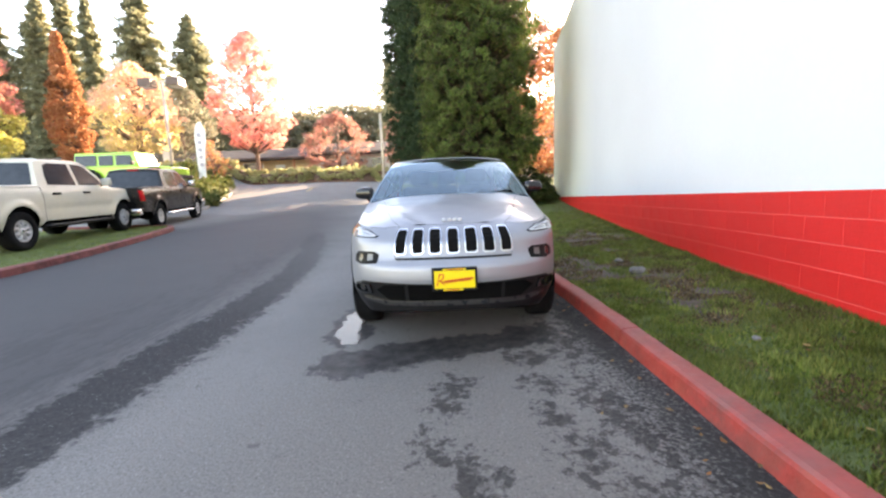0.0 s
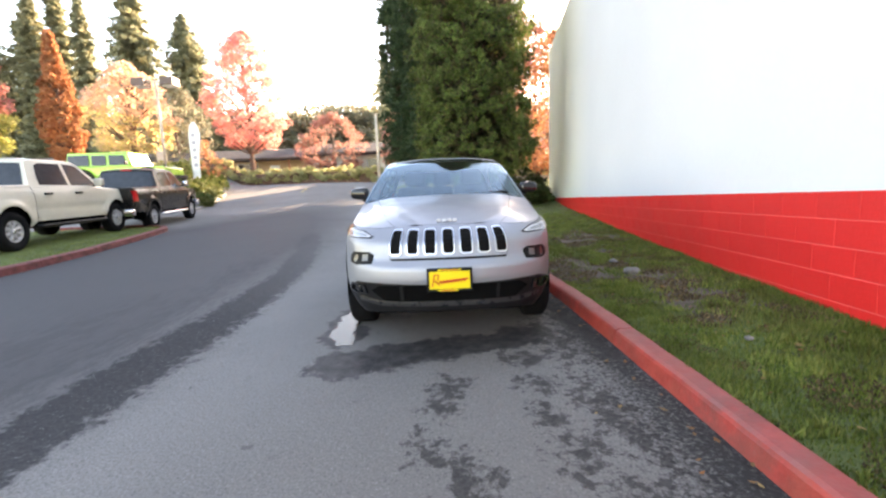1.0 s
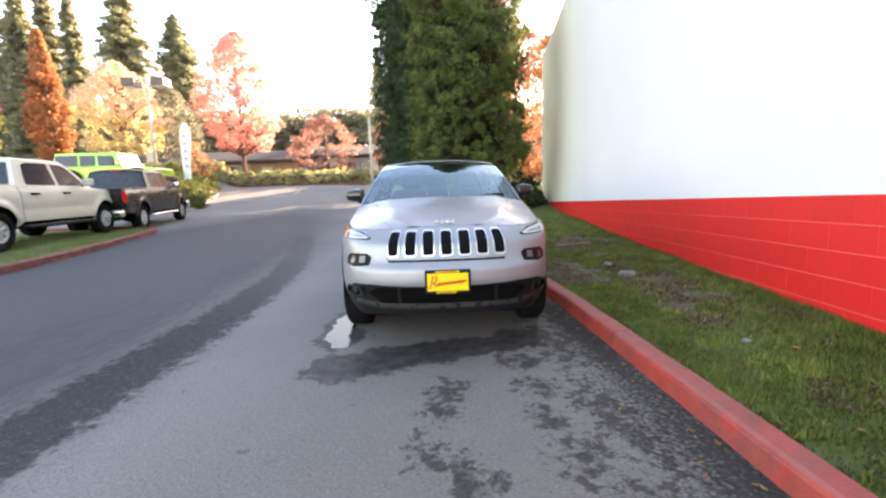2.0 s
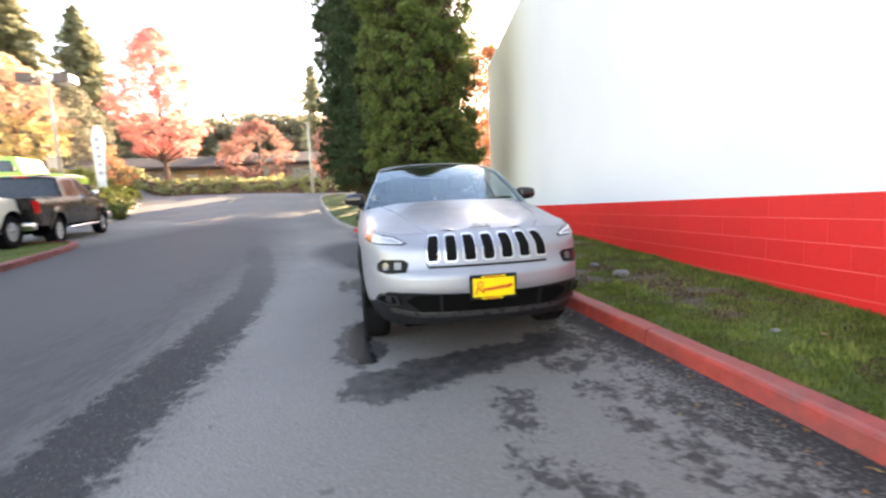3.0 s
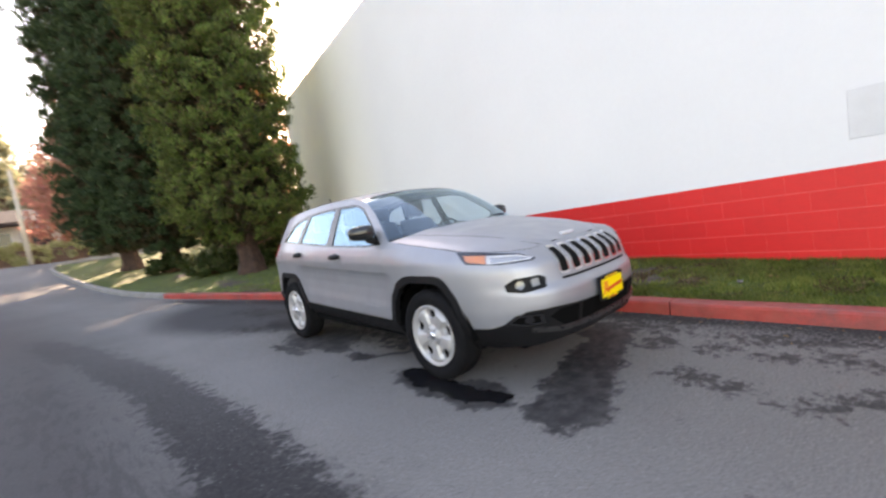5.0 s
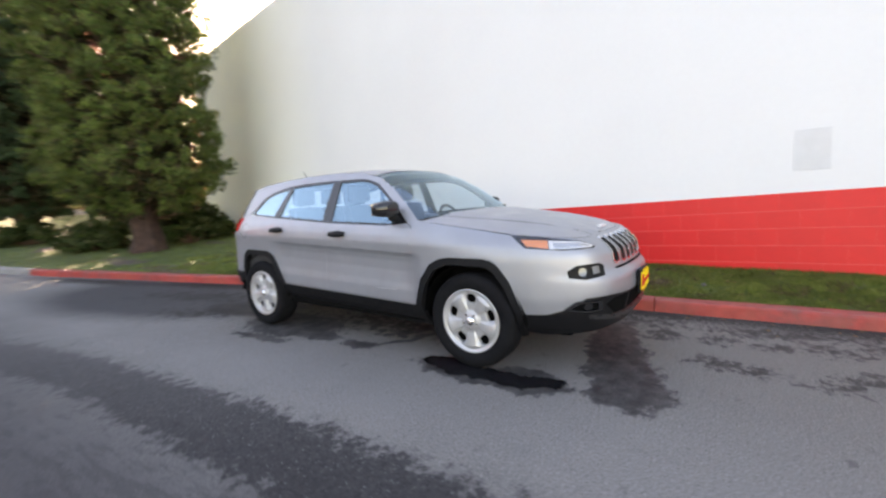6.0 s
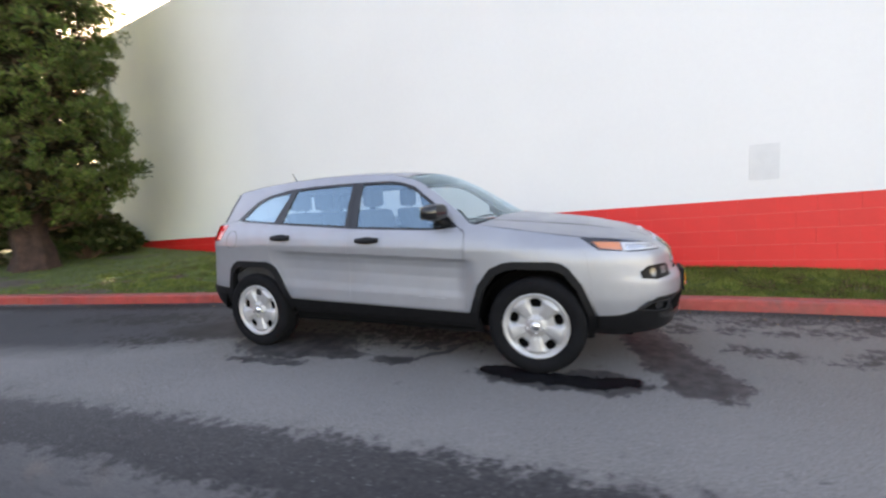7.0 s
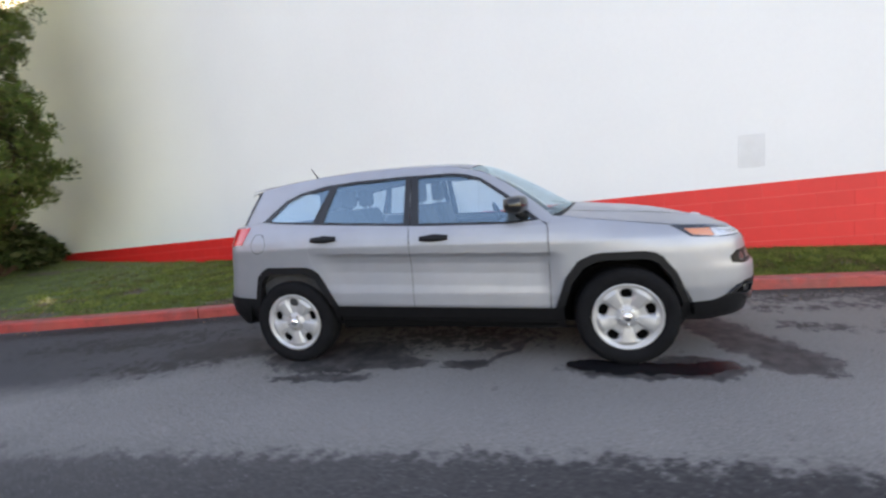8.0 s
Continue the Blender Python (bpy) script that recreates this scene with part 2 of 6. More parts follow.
BAND = [(-2.28, 2.6, 0.25, 2.8, 0), (-2.27, 5.2, 0.25, 2.6, 3), (-2.52, 7.6, 0.25, 2.1, 10), (-2.98, 9.9, 0.25, 1.9, 13), (-2.30, 0.2, 0.24, 2.2, 0)]
STREAK = [(-2.85, 3.6, 0.42, 3.4, 2), (-3.3, 7.2, 0.40, 2.8, 9), (-3.6, 3.5, 0.5, 2.5, 0)]
M_ASPHALT = asphalt_mat()
def worn_paint(name, base):
    """Red kerb paint: chipped to grey concrete and grimy in places."""
    m = mat(name, base, 0.6, vary=0.28, scale=7.0, fine=45.0, bump=0.35, bump_scale=40)
    p = m.node_tree.nodes["Principled BSDF"]
    col = p.inputs["Base Color"].links[0].from_socket
    grime = ramp(m, noise_of(m, 2.6, 7.0, 0.72), [(0.46, (0, 0, 0)), (0.62, (1, 1, 1))])
    col = mix(m, calc(m, "MULTIPLY", grime, 0.62), col, (0.11, 0.060, 0.052))
    chip = ramp(m, noise_of(m, 11.0, 8.0, 0.75), [(0.64, (0, 0, 0)), (0.68, (1, 1, 1))])
    col = mix(m, calc(m, "MULTIPLY", chip, 0.75), col, (0.10, 0.085, 0.080))
    fresh = ramp(m, noise_of(m, 1.3, 5.0, 0.6), [(0.50, (0, 0, 0)), (0.62, (1, 1, 1))])
    col = mix(m, calc(m, "MULTIPLY", fresh, 0.45), col, (0.50, 0.060, 0.030))
    geo = m.node_tree.nodes.new("ShaderNodeNewGeometry")
    up = m.node_tree.nodes.new("ShaderNodeSeparateXYZ")
    link(m, geo.outputs["True Normal"], up.inputs[0])
    # Upward faces take a duller, darker red in uneven amounts.
    top_tone = calc(m, "MULTIPLY", calc(m, "GREATER_THAN", up.outputs["Z"], 0.9), ramp(m, noise_of(m, 5.0, 6.0, 0.7), [(0.3, (0.25,) * 3), (0.7, (0.75,) * 3)]))
    link(m, mix(m, top_tone, col, (0.24, 0.085, 0.075)), p.inputs["Base Color"])
    return m


M_KERB_RED = worn_paint("kerb_red_paint", (0.40, 0.046, 0.034))
M_KERB_OLD = mat("worn_kerb_red_paint", (0.20, 0.052, 0.044), 0.75, vary=0.45, scale=6.0, fine=45.0, bump=0.4, bump_scale=40)
M_KERB_GREY = mat("kerb_concrete", (0.25, 0.24, 0.22), 0.85, vary=0.25, scale=5.0, fine=60.0, bump=0.3)
M_WHITE = mat("white_wall_paint", (0.70, 0.70, 0.70), 0.55, vary=0.03, scale=0.35, fine=14.0, bump=0.12, bump_scale=35)
M_RED = mat("red_wall_paint", (0.80, 0.022, 0.019), 0.5, vary=0.10, scale=1.3, fine=30.0, bump=0.25, bump_scale=45, piece=0.07)
def bounce_tint(m, at, reach):
    """Paints lawn bounce light, pale yellow, over the last stretch of the wall."""
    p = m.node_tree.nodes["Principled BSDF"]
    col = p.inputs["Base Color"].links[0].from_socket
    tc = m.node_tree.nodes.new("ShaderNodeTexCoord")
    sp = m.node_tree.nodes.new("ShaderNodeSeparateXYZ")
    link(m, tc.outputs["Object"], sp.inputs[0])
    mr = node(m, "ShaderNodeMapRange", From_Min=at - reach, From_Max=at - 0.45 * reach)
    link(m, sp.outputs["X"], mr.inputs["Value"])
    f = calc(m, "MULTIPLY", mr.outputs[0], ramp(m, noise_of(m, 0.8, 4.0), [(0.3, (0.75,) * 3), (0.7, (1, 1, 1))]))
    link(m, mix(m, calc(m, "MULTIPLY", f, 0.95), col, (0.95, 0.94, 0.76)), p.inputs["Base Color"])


# The pale tint also lifts the cedar's shade off the wall.
bounce_tint(M_WHITE, 20.1 * 1.012, 9.0)
M_MORTAR = mat("red_mortar", (0.82, 0.13, 0.11), 0.6, vary=0.15, scale=3.0)
M_PATCH = mat("grey_wall_patch", (0.62, 0.62, 0.62), 0.6, vary=0.05, scale=3.0)
M_SOIL = mat("lawn_soil", (0.09, 0.13, 0.032), 0.95, vary=0.35, scale=1.4, fine=40.0, bump=0.6, bump_scale=30)


def lawn_mat():
    m = mat("lawn_turf", (0.085, 0.115, 0.030), 0.95, vary=0.35, scale=2.2, fine=60.0, bump=0.8, bump_scale=45)
    p = m.node_tree.nodes["Principled BSDF"]
    col = p.inputs["Base Color"].links[0].from_socket
    at = m.node_tree.nodes.new("ShaderNodeAttribute")
    at.attribute_name = "mud"
    rag = calc(m, "ADD", at.outputs["Fac"], calc(m, "MULTIPLY", calc(m, "SUBTRACT", noise_of(m, 14.0, 5.0, 0.7), 0.5), 1.3))
    f = ramp(m, rag, [(0.35, (0, 0, 0)), (0.65, (1, 1, 1))])
    soil = ramp(m, noise_of(m, 25.0, 4.0), [(0.3, (0.045, 0.033, 0.024)), (0.7, (0.130, 0.098, 0.072))])
    link(m, mix(m, f, col, soil), p.inputs["Base Color"])
    return m


def grass_mat():
    """Grass blades: green, with tired yellow-brown patches."""
    m = leaf_mat("grass_blades", [(0.060, 0.100, 0.018), (0.13, 0.185, 0.034), (0.21, 0.275, 0.052), (0.27, 0.285, 0.09)], 0.38, tone=2.6, dark=0.55)
    p = m.node_tree.nodes["Principled BSDF"]
    col = p.inputs["Base Color"].links[0].from_socket
    tired = ramp(m, noise_of(m, 2.4, 6.0, 0.7, "Position"), [(0.46, (0, 0, 0)), (0.66, (1, 1, 1))])
    col = mix(m, calc(m, "MULTIPLY", tired, 0.55), col, (0.17, 0.15, 0.065))
    link(m, col, p.inputs["Base Color"])
    return m


M_LAWN = lawn_mat()
M_TUFT = leaf_mat("weed_leaves", [(0.12, 0.18, 0.035), (0.21, 0.27, 0.06), (0.32, 0.34, 0.10), (0.18, 0.24, 0.06)], 0.36, tone=3.0, dark=0.6)
M_STRAW = leaf_mat("dry_clippings", [(0.06, 0.040, 0.022), (0.13, 0.09, 0.045), (0.30, 0.22, 0.11), (0.045, 0.03, 0.02)], 0.1, tone=3.0)
M_GRASS = grass_mat()
M_PAINT = mat("silver_car_paint", (0.300, 0.307, 0.332), 0.46, metal=0.58, vary=0.06, scale=3.0, fine=420.0, coat=0.36)
M_BLACK = mat("black_plastic", (0.007, 0.007, 0.008), 0.55, vary=0.15, scale=10.0, fine=200.0, spec=0.18)
M_BUMPER = mat("satin_black_plastic", (0.007, 0.007, 0.008), 0.45, vary=0.15, scale=10.0, fine=200.0, spec=0.22)
M_POD = mat("lamp_pod_black", (0.006, 0.006, 0.006), 0.45, vary=0.1, spec=0.12)
M_PODSILVER = mat("lamp_pod_silver", (0.15, 0.15, 0.15), 0.38, metal=0.7, vary=0.1, scale=30.0)
M_LIP = mat("satin_grey_plastic", (0.022, 0.022, 0.024), 0.3, vary=0.1, scale=10.0)
M_GLOSSBLACK = mat("gloss_black", (0.012, 0.012, 0.013), 0.12, vary=0.1)
M_DARK = mat("dark_underbody", (0.004, 0.004, 0.004), 0.95, vary=0.2, spec=0.05)
M_INTERIOR = mat("grey_cloth", (0.03, 0.03, 0.032), 0.85, vary=0.2, scale=10.0)
M_MESH = mat("black_mesh", (0.006, 0.006, 0.006), 0.8, vary=0.2, scale=60.0, spec=0.08)
M_SCREEN = glass_mat("windscreen_glass", (0.90, 0.95, 0.96), 0.10, 0.02, (0.66, 0.88, 1, 1))
M_SATIN = mat("satin_chrome", (0.62, 0.62, 0.63), 0.22, metal=1.0, vary=0.03)
M_GLASS = glass_mat("car_glass", (0.84, 0.90, 0.92), 0.20)
M_TINT = glass_mat("tinted_glass", (0.72, 0.80, 0.84), 0.21)
M_LENS = glass_mat("clear_lens", (0.92, 0.92, 0.93), 0.02, 0.03, (0.8, 0.8, 0.8, 1))
M_CHROME = mat("chrome", (0.82, 0.82, 0.83), 0.10, metal=1.0, vary=0.02)
M_REFLECT = mat("lamp_reflector", (0.50, 0.51, 0.52), 0.22, metal=0.6, vary=0.1, scale=30.0, coat=0.4)
M_STRIP = mat("white_light_strip", (0.56, 0.56, 0.57), 0.3, vary=0.03)
M_SMOKE = mat("smoked_reflector", (0.10, 0.10, 0.10), 0.16, metal=0.6, vary=0.1)
M_RIM = mat("silver_wheel", (0.41, 0.405, 0.405), 0.42, metal=0.45, vary=0.08, scale=14.0, coat=0.25)
M_TYRE = mat("tyre_rubber", (0.007, 0.007, 0.008), 0.85, vary=0.25, scale=12.0, bump=0.2, spec=0.12)
M_AMBER = mat("amber_lens", (0.72, 0.24, 0.10), 0.15, vary=0.1, coat=0.5)
M_REDLENS = mat("red_lens", (0.55, 0.012, 0.015), 0.12, vary=0.1, coat=0.5)
M_YELLOW = mat("yellow_plate", (0.85, 0.62, 0.01), 0.4, vary=0.04)
M_REDINK = mat("red_ink", (0.60, 0.02, 0.02), 0.5, vary=0.05)
M_BARK = mat("bark", (0.15, 0.085, 0.058), 0.95, vary=0.4, scale=7.0, fine=40.0, bump=1.0, bump_scale=14)
M_CREAM = mat("cream_truck_paint", (0.56, 0.53, 0.43), 0.35, vary=0.03, coat=0.5)
M_LINER = mat("pale_headliner", (0.42, 0.41, 0.39), 0.9, vary=0.08, scale=20.0)
M_BLACKPAINT = mat("black_truck_paint", (0.006, 0.0055, 0.0055), 0.3, vary=0.1, coat=0.2, spec=0.25)
M_GREENPAINT = mat("lime_green_paint", (0.30, 0.58, 0.035), 0.3, vary=0.04, coat=0.6)
M_SHINGLE = mat("brown_roof_shingles", (0.06, 0.048, 0.043), 0.9, vary=0.3, scale=2.0, fine=20.0, bump=0.5)
M_TAN = mat("tan_siding", (0.42, 0.30, 0.18), 0.8, vary=0.15, scale=1.0)
M_BRICKRED = mat("rust_siding", (0.33, 0.15, 0.085), 0.8, vary=0.15)
M_PALEWALL = mat("pale_siding", (0.58, 0.58, 0.55), 0.8, vary=0.06)
M_WINDOW = mat("shop_window_glass", (0.03, 0.036, 0.042), 0.08, vary=0.2, spec=0.35)
M_POLE = mat("pale_pole_paint", (0.45, 0.40, 0.33), 0.6, vary=0.1)
M_LAMPBROWN = mat("brown_lamp_housing", (0.10, 0.065, 0.05), 0.5, vary=0.1)
M_FLAG = mat("white_flag_cloth", (0.78, 0.77, 0.76), 0.8, vary=0.03)
M_LINE = mat("worn_yellow_paint", (0.55, 0.42, 0.16), 0.8, vary=0.3, scale=20)
M_CEDAR = leaf_mat("cedar_sprays", [(0.055, 0.105, 0.026), (0.10, 0.165, 0.038), (0.19, 0.26, 0.060), (0.11, 0.175, 0.042), (0.18, 0.14, 0.065), (0.23, 0.29, 0.075)], 0.28, tone=1.8, dark=0.36)
M_CEDARBARK = mat("cedar_bark", (0.065, 0.034, 0.024), 0.95, vary=0.5, scale=5.0, fine=30.0, bump=1.0, bump_scale=9)
# Same cedar darkened: the backlit side's shade is put into the leaf colour.
M_CEDAR_SHADED = leaf_mat("shaded_cedar_sprays", [(0.030, 0.058, 0.028), (0.046, 0.078, 0.034), (0.066, 0.102, 0.042), (0.038, 0.068, 0.031)], 0.15, tone=1.6, dark=0.6)
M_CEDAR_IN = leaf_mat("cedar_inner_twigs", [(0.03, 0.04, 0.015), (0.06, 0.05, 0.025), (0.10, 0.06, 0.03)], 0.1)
# Needles are paled; the haze of distance is in their colour.
M_FIR_HAZED = leaf_mat("hazed_fir_needles", [(0.27, 0.29, 0.18), (0.34, 0.34, 0.21), (0.44, 0.40, 0.25)], 0.55)
M_PINKRED = leaf_mat("pink_red_leaves", [(0.86, 0.34, 0.32), (0.90, 0.43, 0.37), (0.91, 0.54, 0.38), (0.83, 0.29, 0.30)], 0.62, dark=0.78)
M_ORANGE = leaf_mat("orange_leaves", [(0.48, 0.17, 0.08), (0.60, 0.27, 0.13), (0.68, 0.36, 0.18)], 0.5)
M_YELLOWLEAF = leaf_mat("yellow_leaves", [(0.80, 0.70, 0.26), (0.86, 0.74, 0.34), (0.88, 0.60, 0.44), (0.72, 0.68, 0.28)], 0.6)
M_PEACHLEAF = leaf_mat("peach_leaves", [(0.90, 0.62, 0.42), (0.90, 0.54, 0.40), (0.92, 0.70, 0.42)], 0.6, dark=0.8)
M_MIXLEAF = leaf_mat("red_leaves", [(0.62, 0.22, 0.19), (0.72, 0.32, 0.27), (0.70, 0.36, 0.22)], 0.45)
M_LIMELEAF = leaf_mat("yellow_green_leaves", [(0.48, 0.48, 0.14), (0.58, 0.56, 0.18), (0.66, 0.58, 0.22)], 0.5)
M_RUSTLEAF = leaf_mat("rust_pink_leaves", [(0.50, 0.25, 0.18), (0.62, 0.28, 0.24), (0.44, 0.30, 0.20)], 0.45)
# Leaves raised in colour to carry sunlight that hardly reaches the hedge.
M_HEDGE_LIT = leaf_mat("sunlit_hedge_leaves", [(0.40, 0.43, 0.18), (0.54, 0.53, 0.26), (0.64, 0.60, 0.34), (0.46, 0.38, 0.20)], 0.6, dark=0.75)
# Green and brown with distance haze mixed into the leaf colour.
M_HAZED_WOODS = leaf_mat("hazed_woods_leaves", [(0.22, 0.24, 0.17), (0.30, 0.28, 0.18), (0.38, 0.30, 0.22)], 0.5)
M_DARKSHRUB = leaf_mat("dark_shrub_leaves", [(0.03, 0.05, 0.015), (0.05, 0.075, 0.02), (0.09, 0.09, 0.035)], 0.15)
M_SHRUB = leaf_mat("shrub_leaves", [(0.08, 0.12, 0.03), (0.16, 0.18, 0.05), (0.26, 0.24, 0.09)], 0.3)
M_LITTER = leaf_mat("fallen_leaves", [(0.30, 0.12, 0.04), (0.22, 0.13, 0.06), (0.45, 0.30, 0.12)], 0.2)
M_STONE = mat("grey_stone", (0.17, 0.16, 0.145), 0.85, vary=0.25, scale=15.0)


# ---- mesh helpers ----
def mesh_of(name, bm, material, smooth=False):
    me = bpy.data.meshes.new(name)
    bm.to_mesh(me)
    bm.free()
    me.materials.append(material)
    if smooth:
        me.polygons.foreach_set("use_smooth", [True] * len(me.polygons))
    return me


def thing(name, label, category, loc=(0, 0, 0), turn=0.0, group="", kind=""):
    e = new(name)
    e.empty_display_size = 0.1
    e.matrix_basis = pose(*loc, 0, 0, turn)
    return tagged(e, label, category, group, kind)


def part(name, bm, material, parent=None, label="", smooth=False):
    """A bmesh as one mesh object under a thing or a part."""
    ob = new(name, mesh_of(name, bm, material, smooth) if isinstance(bm, bmesh.types.BMesh) else bm)
    ob.parent = parent
    return tagged(ob, label)


def raw(name, verts, faces, material, parent=None, label="", smooth=False):
    me = bpy.data.meshes.new(name)
    me.from_pydata(verts, [], faces)
    me.materials.append(material)
    if smooth:
        me.polygons.foreach_set("use_smooth", [True] * len(me.polygons))
    ob = new(name, me)
    ob.parent = parent
    return tagged(ob, label)


def box(x0, x1, y0, y1, z0, z1, bevel=0.0, segments=2, bm=None):
    b = bmesh.new()
    bmesh.ops.create_cube(b, size=1.0)
    for v in b.verts:
        v.co = Vector((x0 + (v.co.x + 0.5) * (x1 - x0), y0 + (v.co.y + 0.5) * (y1 - y0), z0 + (v.co.z + 0.5) * (z1 - z0)))
    if bevel:
        bmesh.ops.bevel(b, geom=b.edges[:], offset=bevel, segments=segments, profile=0.6, affect="EDGES")
    return join(bm, b)


def join(bm, b):
    if bm is None:
        return b
    me = bpy.data.meshes.new("tmp")
    b.to_mesh(me)
    b.free()
    bm.from_mesh(me)
    bpy.data.meshes.remove(me)
    return bm


def tube(points, radii, sides=8, bm=None, cap=True):
    """A tapered round bar through the points."""
    b = bmesh.new()
    rings = []
    n = len(points)
    for i, p in enumerate(points):
        p = Vector(p)
        d = (Vector(points[min(i + 1, n - 1)]) - Vector(points[max(i - 1, 0)])).normalized()
        a = d.cross(Vector((0, 0, 1)) if abs(d.z) < 0.9 else Vector((1, 0, 0))).normalized()
        c = d.cross(a)
        r = radii[i] if isinstance(radii, (list, tuple)) else radii
        rings.append([b.verts.new(p + (a * math.cos(k * math.tau / sides) + c * math.sin(k * math.tau / sides)) * r) for k in range(sides)])
    for r0, r1 in zip(rings, rings[1:]):
        for k in range(sides):
            b.faces.new((r0[k], r0[(k + 1) % sides], r1[(k + 1) % sides], r1[k]))
    if cap:
        b.faces.new(rings[0][::-1])
        b.faces.new(rings[-1])
    return join(bm, b)


def lathe(profile, sides=40, axis="x"):
    """A turned shape: profile of (radius, place along the axis)."""
    b = bmesh.new()
    rings = []
    for r, a in profile:
        ring = []
        for k in range(sides):
            t = k * math.tau / sides
            ring.append(b.verts.new((a, r * math.cos(t), r * math.sin(t)) if axis == "x" else (r * math.cos(t), r * math.sin(t), a)))
        rings.append(ring)
    for r0, r1 in zip(rings, rings[1:]):
        for k in range(sides):
            b.faces.new((r0[k], r0[(k + 1) % sides], r1[(k + 1) % sides], r1[k]))
    return b


def smooth01(u):
    u = min(max(u, 0.0), 1.0)
    return u * u * (3 - 2 * u)


def table(x, xs, ys):
    return float(np.interp(x, xs, ys))


# ---- ground ----
def ground_z(x, y):
    left = 0.20 * smooth01((-x - 1.5) / 8.0) * smooth01((y + 4) / 8)
    d = max(0.0, min(y, 34.0) - 6)
    e = max(0.0, min(y, 33.0) - 14)
    lot = 1.0 * smooth01((table(y, (20, 22, 24, 28, 31), (-11.3, -11.9, -12.6, -13.5, -15.0)) - x) / table(y, (21, 24), (0.9, 2.4))) * smooth01((y - 18.0) / 2.0)
    return left + lot + 0.026 * d * d / (d + 3) + 0.00336 * e * e


def spaced(a, b, lo, hi, step):
    """Coordinates from a to b, with the fine step between lo and hi and growing steps outside."""
    out = list(np.arange(lo, hi + 1e-6, step))
    s, v = step, hi
    while v < b:
        s *= 1.35
        v += s
        out.append(min(v, b))
    s, v = step, lo
    while v > a:
        s *= 1.35
        v -= s
        out.insert(0, max(v, a))
    return out


xs, ys = spaced(-900, 900, -14, 8, 0.5), spaced(-300, 1500, -8, 36, 0.5)
gv = [(x, y, ground_z(x, y)) for y in ys for x in xs]
gf = [(j * len(xs) + i, j * len(xs) + i + 1, (j + 1) * len(xs) + i + 1, (j + 1) * len(xs) + i) for j in range(len(ys) - 1) for i in range(len(xs) - 1)]
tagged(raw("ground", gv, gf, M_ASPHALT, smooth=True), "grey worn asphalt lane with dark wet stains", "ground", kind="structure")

KERB = [(1.36, -9), (1.36, 0), (1.37, 3.2), (1.33, 5), (1.16, 6.8), (0.80, 8.3), (0.42, 9.6), (-0.05, 11.3), (-0.50, 13.0), (-1.05, 14.9),
        (-1.78, 18.0), (-2.35, 22), (-2.9, 26), (-3.4, 29.5), (-3.3, 31.0), (-2.6, 32.0), (-1.0, 32.5), (12, 33.0), (40, 33.0)]


def dense(path, step=0.25):
    """The path as evenly spaced points, rounded at its bends."""
    p = [Vector(q) for q in path]
    for _ in range(2):
        q = [p[0]]
        for a, b in zip(p, p[1:]):
            q += [a * 0.75 + b * 0.25, a * 0.25 + b * 0.75]
        p = q + [p[-1]]
    out, carry = [p[0]], 0.0
    for a, b in zip(p, p[1:]):
        n = max(1, int((b - a).length / step))
        out += [a + (b - a) * ((k + 1) / n) for k in range(n)]
    return out


def kerb_run(path, side, name, material, parent, height=0.13, width=0.16):
    """One length of kerb with a sloped, rounded face, along points of the plan. side: +1 if it lies to the right of the path."""
    verts, faces = [], []
    prof = [(0.0, -0.05), (0.012, height - 0.03), (0.022, height - 0.01), (0.045, height), (width - 0.01, height + 0.004), (width, height - 0.01), (width, -0.05)]
    for i, p in enumerate(path):
        d = (path[min(i + 1, len(path) - 1)] - path[max(i - 1, 0)]).normalized()
        nrm = Vector((d.y, -d.x)) * side
        z = ground_z(p.x, p.y)
        wob = 0.004 * noise.noise(Vector((p.x * 3, p.y * 3, 1.0)))
        verts += [(p.x + nrm.x * (a + wob), p.y + nrm.y * (a + wob), z + h + wob) for a, h in prof]
    k = len(prof)
    for i in range(len(path) - 1):
        for j in range(k - 1):
            faces.append((i * k + j, i * k + j + 1, (i + 1) * k + j + 1, (i + 1) * k + j))
    faces += [tuple(range(k))[::-1], tuple(range((len(path) - 1) * k, len(path) * k))]
    ob = raw(name, verts, faces, material, parent)
    bmv = bmesh.new()
    bmv.from_mesh(ob.data)
    bmesh.ops.recalc_face_normals(bmv, faces=bmv.faces[:])
    bmv.to_mesh(ob.data)
    bmv.free()
    return ob


def kerb(name, path, side, lengths, colours, label, **kw):
    pts = dense(path, 0.12)
    holder = thing(name, label, "kerb", kind="structure")
    run, d, k, last = [pts[0]], 0.0, 0, pts[0]
    for p in pts[1:]:
        d += (p - last).length
        last = p
        run.append(p)
        if d > lengths:
            kerb_run(run, side, "kerb_stone", colours(run[0].y), holder, **kw)
            gap = (run[-1] - run[-2]).normalized() * 0.012
            run, d = [p + gap], 0.0
    if len(run) > 1:
        kerb_run(run, side, "kerb_stone", colours(run[0].y), holder, **kw)
    return pts


kerb_pts = kerb("kerb_right", [(x, y - 0.2) if y < 0 else (x, y) for x, y in KERB], 1, 2.98, lambda y: M_KERB_RED if y < 13.4 else M_KERB_GREY, "scuffed red-painted concrete kerb along the lawn")
KY = [p.y for p in kerb_pts if p.y < 31.5 and p.x < 1.45][:]
KX = [p.x for p in kerb_pts if p.y < 31.5 and p.x < 1.45][:]


def wall_x(y):
    return 2.5 + 0.155 * y


